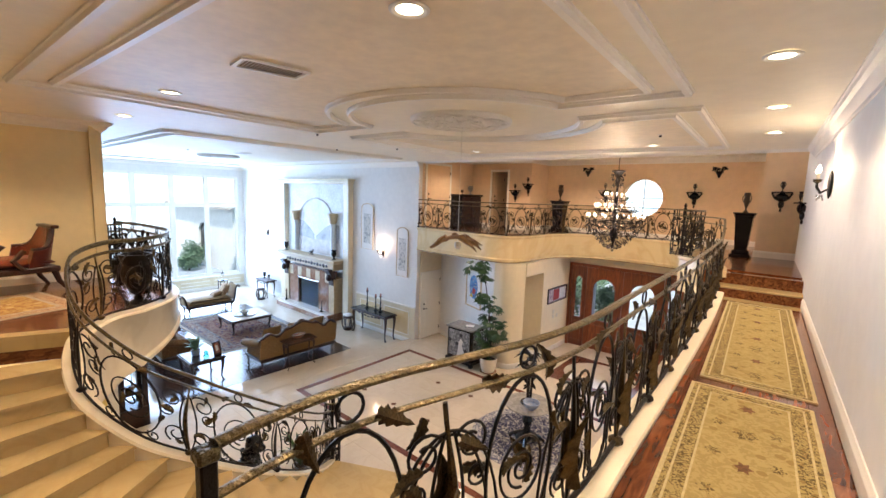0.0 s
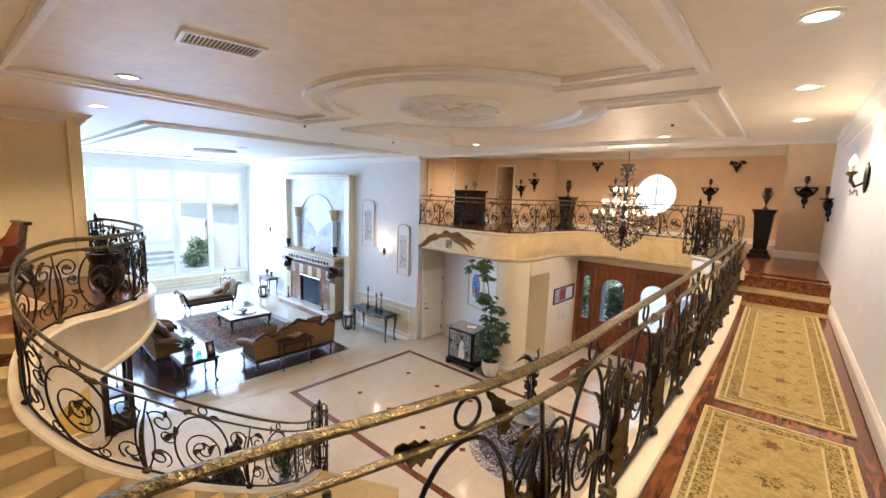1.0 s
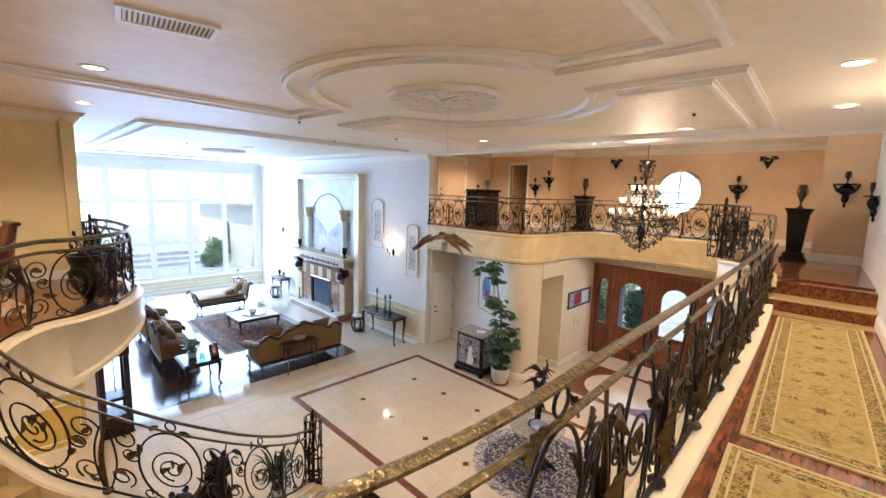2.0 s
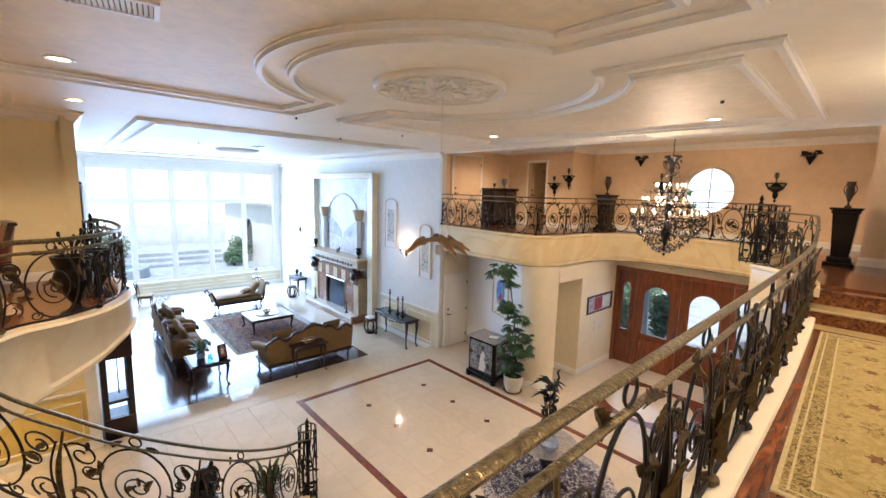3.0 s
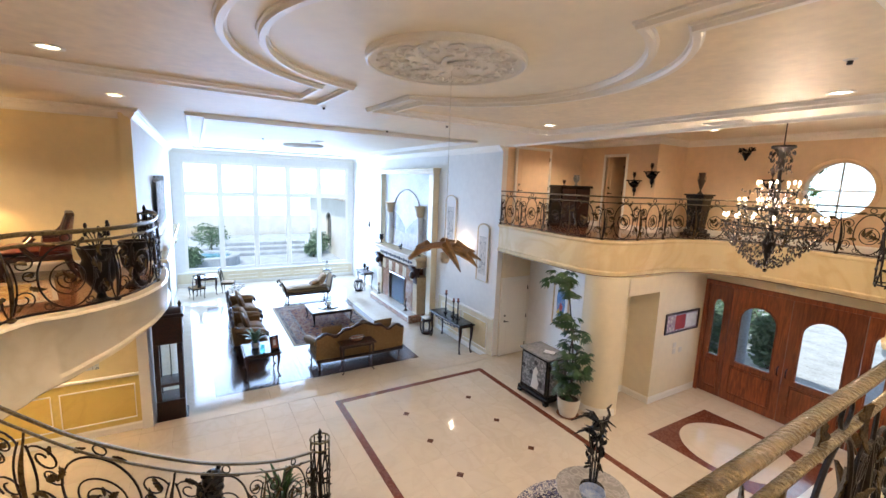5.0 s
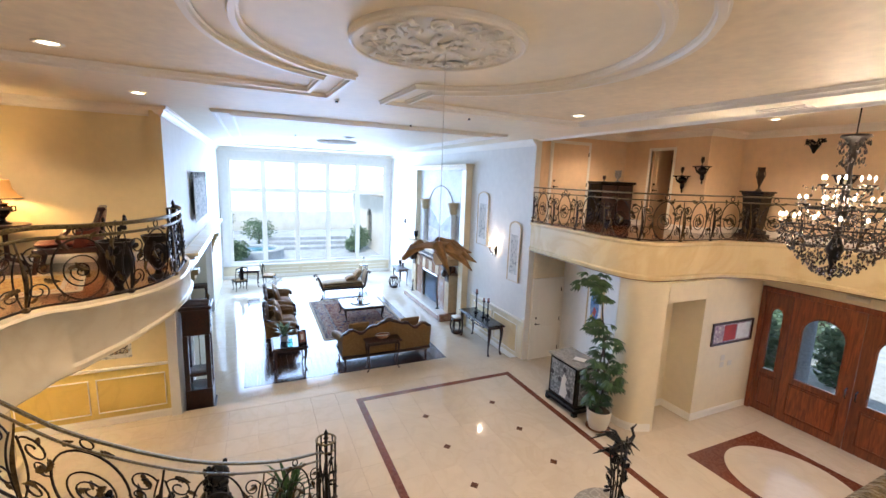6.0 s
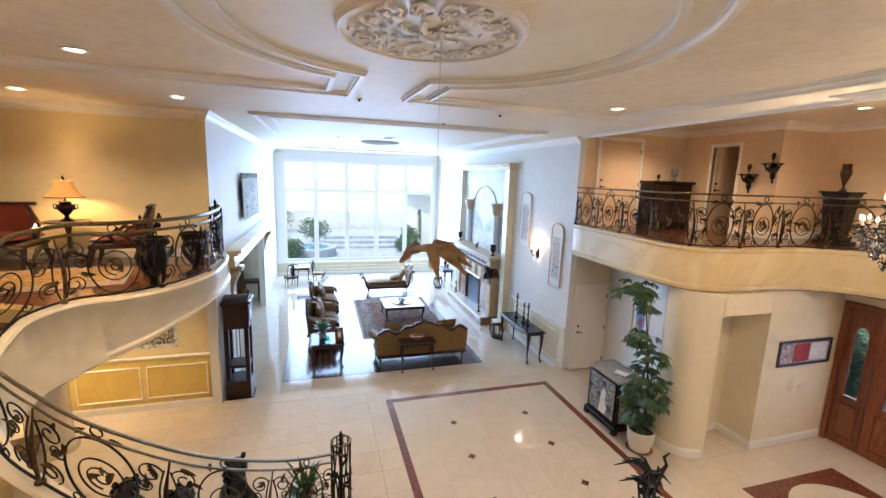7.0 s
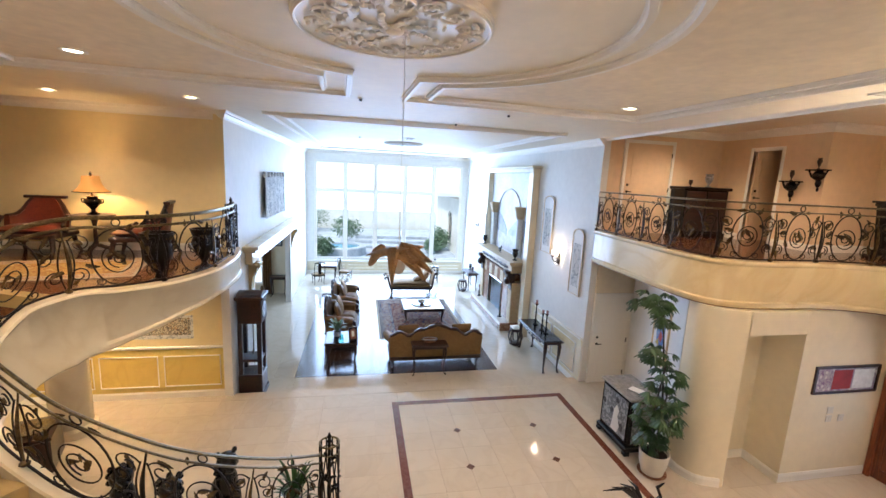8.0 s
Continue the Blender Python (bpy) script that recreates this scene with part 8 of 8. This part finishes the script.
def pedestal(m, h, w, label):
    """A tapering black pedestal, wider at the top."""
    root = thing("pedestal", m, label, "pedestal", "black pedestals")
    v = [(sx * w * k, sy * w * k, z) for k, z in ((0.36, 0.16), (0.5, h - 0.1)) for sx, sy in ((-1, -1), (1, -1), (1, 1), (-1, 1))]
    make("shaft", G().add(v, [(3, 2, 1, 0), (4, 5, 6, 7), (0, 1, 5, 4), (1, 2, 6, 5), (2, 3, 7, 6), (3, 0, 4, 7)]), BLACK, root)
    make("base", G().box(-w * 0.62, w * 0.62, -w * 0.62, w * 0.62, 0, 0.07, 0.012).box(-w * 0.5, w * 0.5, -w * 0.5, w * 0.5, 0.07, 0.16, 0.02), BLACK, root)
    make("cap", G().box(-w * 0.56, w * 0.56, -w * 0.56, w * 0.56, h - 0.1, h - 0.04, 0.012).box(-w * 0.64, w * 0.64, -w * 0.64, w * 0.64, h - 0.04, h, 0.01), BLACK, root)


BRONZE = material("dark_bronze", (0.07, 0.045, 0.03), 0.35, 0.6, scale=10, vary=0.3)
pedestal(pose(-0.68, 11.55, ZB), 0.98, 0.32, "tall black tapering pedestal at the head of the gallery steps")
urn(pose(-0.68, 11.55, ZB + 0.98) @ Matrix.Diagonal((0.62, 0.62, 1.2, 1)), 0.36, "slim dark bronze urn on a black pedestal", BRONZE, "urn", "pedestal urns")
pedestal(pose(-6.3, 14.3, ZB), 1.08, 0.42, "black tapering pedestal against the balcony wall")
urn(pose(-6.3, 14.3, ZB + 1.08) @ Matrix.Diagonal((0.62, 0.62, 1.2, 1)), 0.46, "slim dark bronze urn on a black pedestal", BRONZE, "urn", "pedestal urns")


def bracket(m, s, label="dark carved wall bracket shelf holding a small urn"):
    root = thing("wall_bracket", m, label, "wall bracket", "wall brackets")
    make("shelf", G().box(-0.20 * s, 0.20 * s, -0.22 * s, 0, 0, 0.03 * s, 0.006), BLACK, root)
    make("console", G().ball((0, -0.07 * s, -0.10 * s), (0.13 * s, 0.09 * s, 0.11 * s), 12, 8).ball((0, -0.05 * s, -0.26 * s), (0.06 * s, 0.05 * s, 0.10 * s), 10, 7).ball((0, -0.04 * s, -0.40 * s), (0.025 * s, 0.025 * s, 0.05 * s), 8, 6).tube([(-0.19 * s, -0.1 * s, 0.0), (-0.13 * s, -0.1 * s, -0.12 * s), (0, -0.1 * s, -0.2 * s), (0.13 * s, -0.1 * s, -0.12 * s), (0.19 * s, -0.1 * s, 0.0)], 0.022 * s, 6), BLACK, root, "", True)
    c = m @ Vector((0, -0.11 * s, 0.03 * s))
    mm = m.copy()
    mm.translation = c
    urn(mm @ Matrix.Diagonal((0.7, 0.7, 1.2, 1)), 0.20 * s, "small dark urn on a wall bracket", BRONZE, "bracket_urn", "bracket urns")


for x, z in ((-4.85, 5.05), (-2.22, 5.05)):
    bracket(pose(x, 14.7, z), 1.0)
for x, z in ((-7.52, 4.97), (-7.02, 5.2)):
    bracket(pose(x - 0.05, 13.4, z), 0.9)
bracket(pose(-0.1, 11.85, 5.02), 0.9)
bracket(pose(gallery_wall_x(10.6), 10.6, 4.80, 0, 0, -90), 0.85)


def flower_sconce(m):
    root = thing("leaf_sconce", m, "dark iron flower-basket wall sconce, unlit", "wall sconce", "flower sconces")
    make("basket", G().lathe([(0.02, -0.22), (0.06, -0.12), (0.12, -0.02), (0.13, 0.0)], 14, (0, -0.08, 0)), IRON, root, "", True)
    g = G()
    r_ = random.Random(3)
    for k in range(11):
        a = TAU * k / 11
        e = Vector((0.2 * math.cos(a), -0.08 + 0.07 * math.sin(a), r_.uniform(0.05, 0.16)))
        g.tube([(0, -0.08, -0.03), (0.1 * math.cos(a), -0.08, 0.03), e], 0.009, 5)
        leaf_on(g, e, Vector((1, 0, 0)), Vector((0, 0, 1)), Vector((0, -1, 0)), 0.045, r_)
    make("stem", g, IRON, root)


for x, z in ((-5.5, 5.72), (-1.66, 5.68)):
    flower_sconce(pose(x, 14.7, z) @ Matrix.Scale(0.82, 4))

# ---- gallery runners ----
GOLD_WOOL = patterned("gold_runner_wool", (0.42, 0.32, 0.13), (0.35, 0.26, 0.095), (0.30, 0.21, 0.07), 9, 0.95, 0.5)
GOLD_EDGE = patterned("brown_gold_runner_border", (0.38, 0.29, 0.11), (0.12, 0.08, 0.028), (0.27, 0.18, 0.06), 20, 0.95, 0.52)
PALE_GOLD = material("pale_gold_wool", (0.56, 0.46, 0.24), 0.95, scale=25, vary=0.12, bump=0.35, bump_scale=350)
RUST = material("rust_wool_motif", (0.22, 0.10, 0.035), 0.95, scale=30, vary=0.3, bump=0.3, bump_scale=350)


def runner(y0, y1):
    yc = (y0 + y1) / 2
    xc = (gallery_wall_x(yc) - 0.10) - 0.40
    root = rug("runner_rug", pose(xc, yc, ZG + 0.002, 0, 0, math.degrees(0.058)), 0.77, y1 - y0, "gold floral runner rug on the wooden gallery floor",
               [(0, 0.025, PALE_GOLD), (0.025, 0.03, GOLD_EDGE), (0.055, 0.012, PALE_GOLD), (0.067, 0.075, GOLD_EDGE), (0.142, 0.012, PALE_GOLD)], GOLD_WOOL)
    ln = y1 - y0
    k = int(ln / 0.42)
    for i in range(k):
        yy = -ln / 2 + 0.32 + (ln - 0.64) * i / max(1, k - 1)
        for sx in (-1, 0, 1):
            s = 0.075 if sx == 0 else 0.045
            if sx == 0 and i % 2:
                s = 0.05
            g = G()
            pts = [(sx * 0.155 + s * (1 if j % 2 == 0 else 0.55) * math.cos(TAU * j / 12), yy + (0.2 if sx else 0) * 0.5 + s * 1.3 * (1 if j % 2 == 0 else 0.55) * math.sin(TAU * j / 12)) for j in range(12)]
            if abs(pts[0][1]) > ln / 2 - 0.2:
                continue
            g.prism(pts, 0.012, 0.0135)
            make("motif", g, RUST if sx == 0 and i % 2 else GOLD_EDGE, root)
    return root


runner(4.33, 7.93)
runner(0.55, 4.16)
runner(-3.2, 0.4)

# ---- floor pieces ----
PITCH_X, PITCH_Y = 0.5145, 0.5115
tile = bpy.data.meshes.new("tile")
tg = G().box(-PITCH_X / 2 + 0.0008, PITCH_X / 2 - 0.0008, -PITCH_Y / 2 + 0.0008, PITCH_Y / 2 - 0.0008, -0.012, 0.0, 0.001)
tile.from_pydata(tg.v, [], tg.f)
tile.materials.append(FLOOR)
rest = G()
X0, Y0 = -7.33 + PITCH_X / 2, 6.42 + PITCH_Y / 2
for i in range(-4, 17):
    for j in range(-20, 14):
        x, y = X0 + PITCH_X * i, Y0 + PITCH_Y * j
        x0, x1 = max(-9.1, x - PITCH_X / 2 + 0.0012), min(0.9, x + PITCH_X / 2 - 0.0012)
        if x1 - x0 < 0.05:
            continue
        if x - PITCH_X / 2 > -9.1 and ((-8.9 < x < -4.2 and 0.2 < y < 9.8) or (-5.3 < x < -2.4 and 9.8 < y < 13.1)):
            share("tile", tile, floor, pose(x, y, 0))
        else:
            rest.box(x0, x1, y - PITCH_Y / 2 + 0.0012, y + PITCH_Y / 2 - 0.0012, -0.012, 0.0)
tagged(make("tiles", rest, FLOOR, floor, "", fix=False), "", "", "", "stuff")
rest = G()
for i in range(24):
    for j in range(24):
        x1, y0 = -9.14 - 0.51 * i, -2.6 + 0.518 * j
        if x1 - 0.51 > -21.4 and y0 + 0.518 < 9.84:
            if -17.3 < x1 - 0.5 and x1 < -10.12 and y0 > 3.06 and y0 + 0.518 < 8.12:
                continue
            rest.box(x1 - 0.508, x1, y0, y0 + 0.516, ZS - 0.012, ZS)
tagged(make("tiles", rest, FLOOR, living_floor, "", fix=False), "", "", "", "stuff")
plank = bpy.data.meshes.new("plank")
pg = G().box(-3.66, 3.66, -0.0715, 0.0715, -0.012, 0.004, 0.0015)
plank.from_pydata(pg.v, [], pg.f)
plank.materials.append(WOODFLOOR)
for i in range(35):
    share("plank", plank, living_floor, pose(-13.76, 3.06 + 0.145 * (i + 0.5), ZS))
# red-brown border bands and dark corner dots, inlaid a hair above the tiles
BX0, BX1, BY0, BY1, BW = -8.46, 0.4, 5.26, 9.08, 0.13
for a in ((BX0, BX0 + BW, BY0, BY1), (BX0 + BW, BX1, BY0, BY0 + BW), (BX0 + BW, BX1, BY1 - BW, BY1)):
    n = max(1, int(max(a[1] - a[0], a[3] - a[2]) / 0.5))
    for k in range(n):
        if a[1] - a[0] > a[3] - a[2]:
            w = (a[1] - a[0]) / n
            b = (a[0] + w * k, a[0] + w * (k + 1) - 0.002, a[2], a[3])
        else:
            w = (a[3] - a[2]) / n
            b = (a[0], a[1], a[2] + w * k, a[2] + w * (k + 1) - 0.002)
        make("border_stone", G().box(*b, 0.0005, 0.004), RED_STONE, floor)
for i in range(7):
    for j in range(2):
        x, y = -7.33 + 1.029 * i, 6.42 + 1.5345 * j
        make("dot_stone", G().add([(x + 0.075 * c, y + 0.075 * s, z) for z in (0.0005, 0.004) for c, s in ((1, 0), (0, 1), (-1, 0), (0, -1))], [(3, 2, 1, 0), (4, 5, 6, 7), (0, 1, 5, 4), (1, 2, 6, 5), (2, 3, 7, 6), (3, 0, 4, 7)]), DOT_STONE, floor)
# entrance inlay: red-brown field with a pale oval
make("inlay_field", G().box(-4.55, -2.35, 10.32, 12.35, 0.0005, 0.004), RED_STONE, floor)
ov_pts = [(-3.45 + 0.93 * math.cos(TAU * i / 48), 11.33 + 0.86 * math.sin(TAU * i / 48)) for i in range(48)]
make("inlay_oval", G().prism(ov_pts, 0.004, 0.008), FLOOR, floor)

# gallery and balcony planks
for k in range(9):
    for s in range(7):
        y0, y1 = -3.5 + 1.68 * s + 0.4 * (k % 3), -3.5 + 1.68 * (s + 1) + 0.4 * (k % 3) - 0.003
        y0, y1 = max(y0, -3.55), min(y1, 8.02)
        if y1 - y0 < 0.1:
            continue
        q = [(gallery_wall_x(y) - 0.03 - 0.125 * (k + d) + (0.0015 if d else -0.0015), y) for y, d in ((y0, 1), (y0, 0), (y1, 0), (y1, 1))]
        if k == 8 and y0 > 0:
            q = [(max(x, -0.36 - 0.03 * max(0, y - 3)), y) for x, y in q]
            if abs(q[0][0] - q[1][0]) < 0.01 or q[0][0] > q[1][0] or q[3][0] > q[2][0]:
                continue
        make("plank", G().prism(q, ZG - 0.012, ZG), GALLERY_WOOD, gallery)
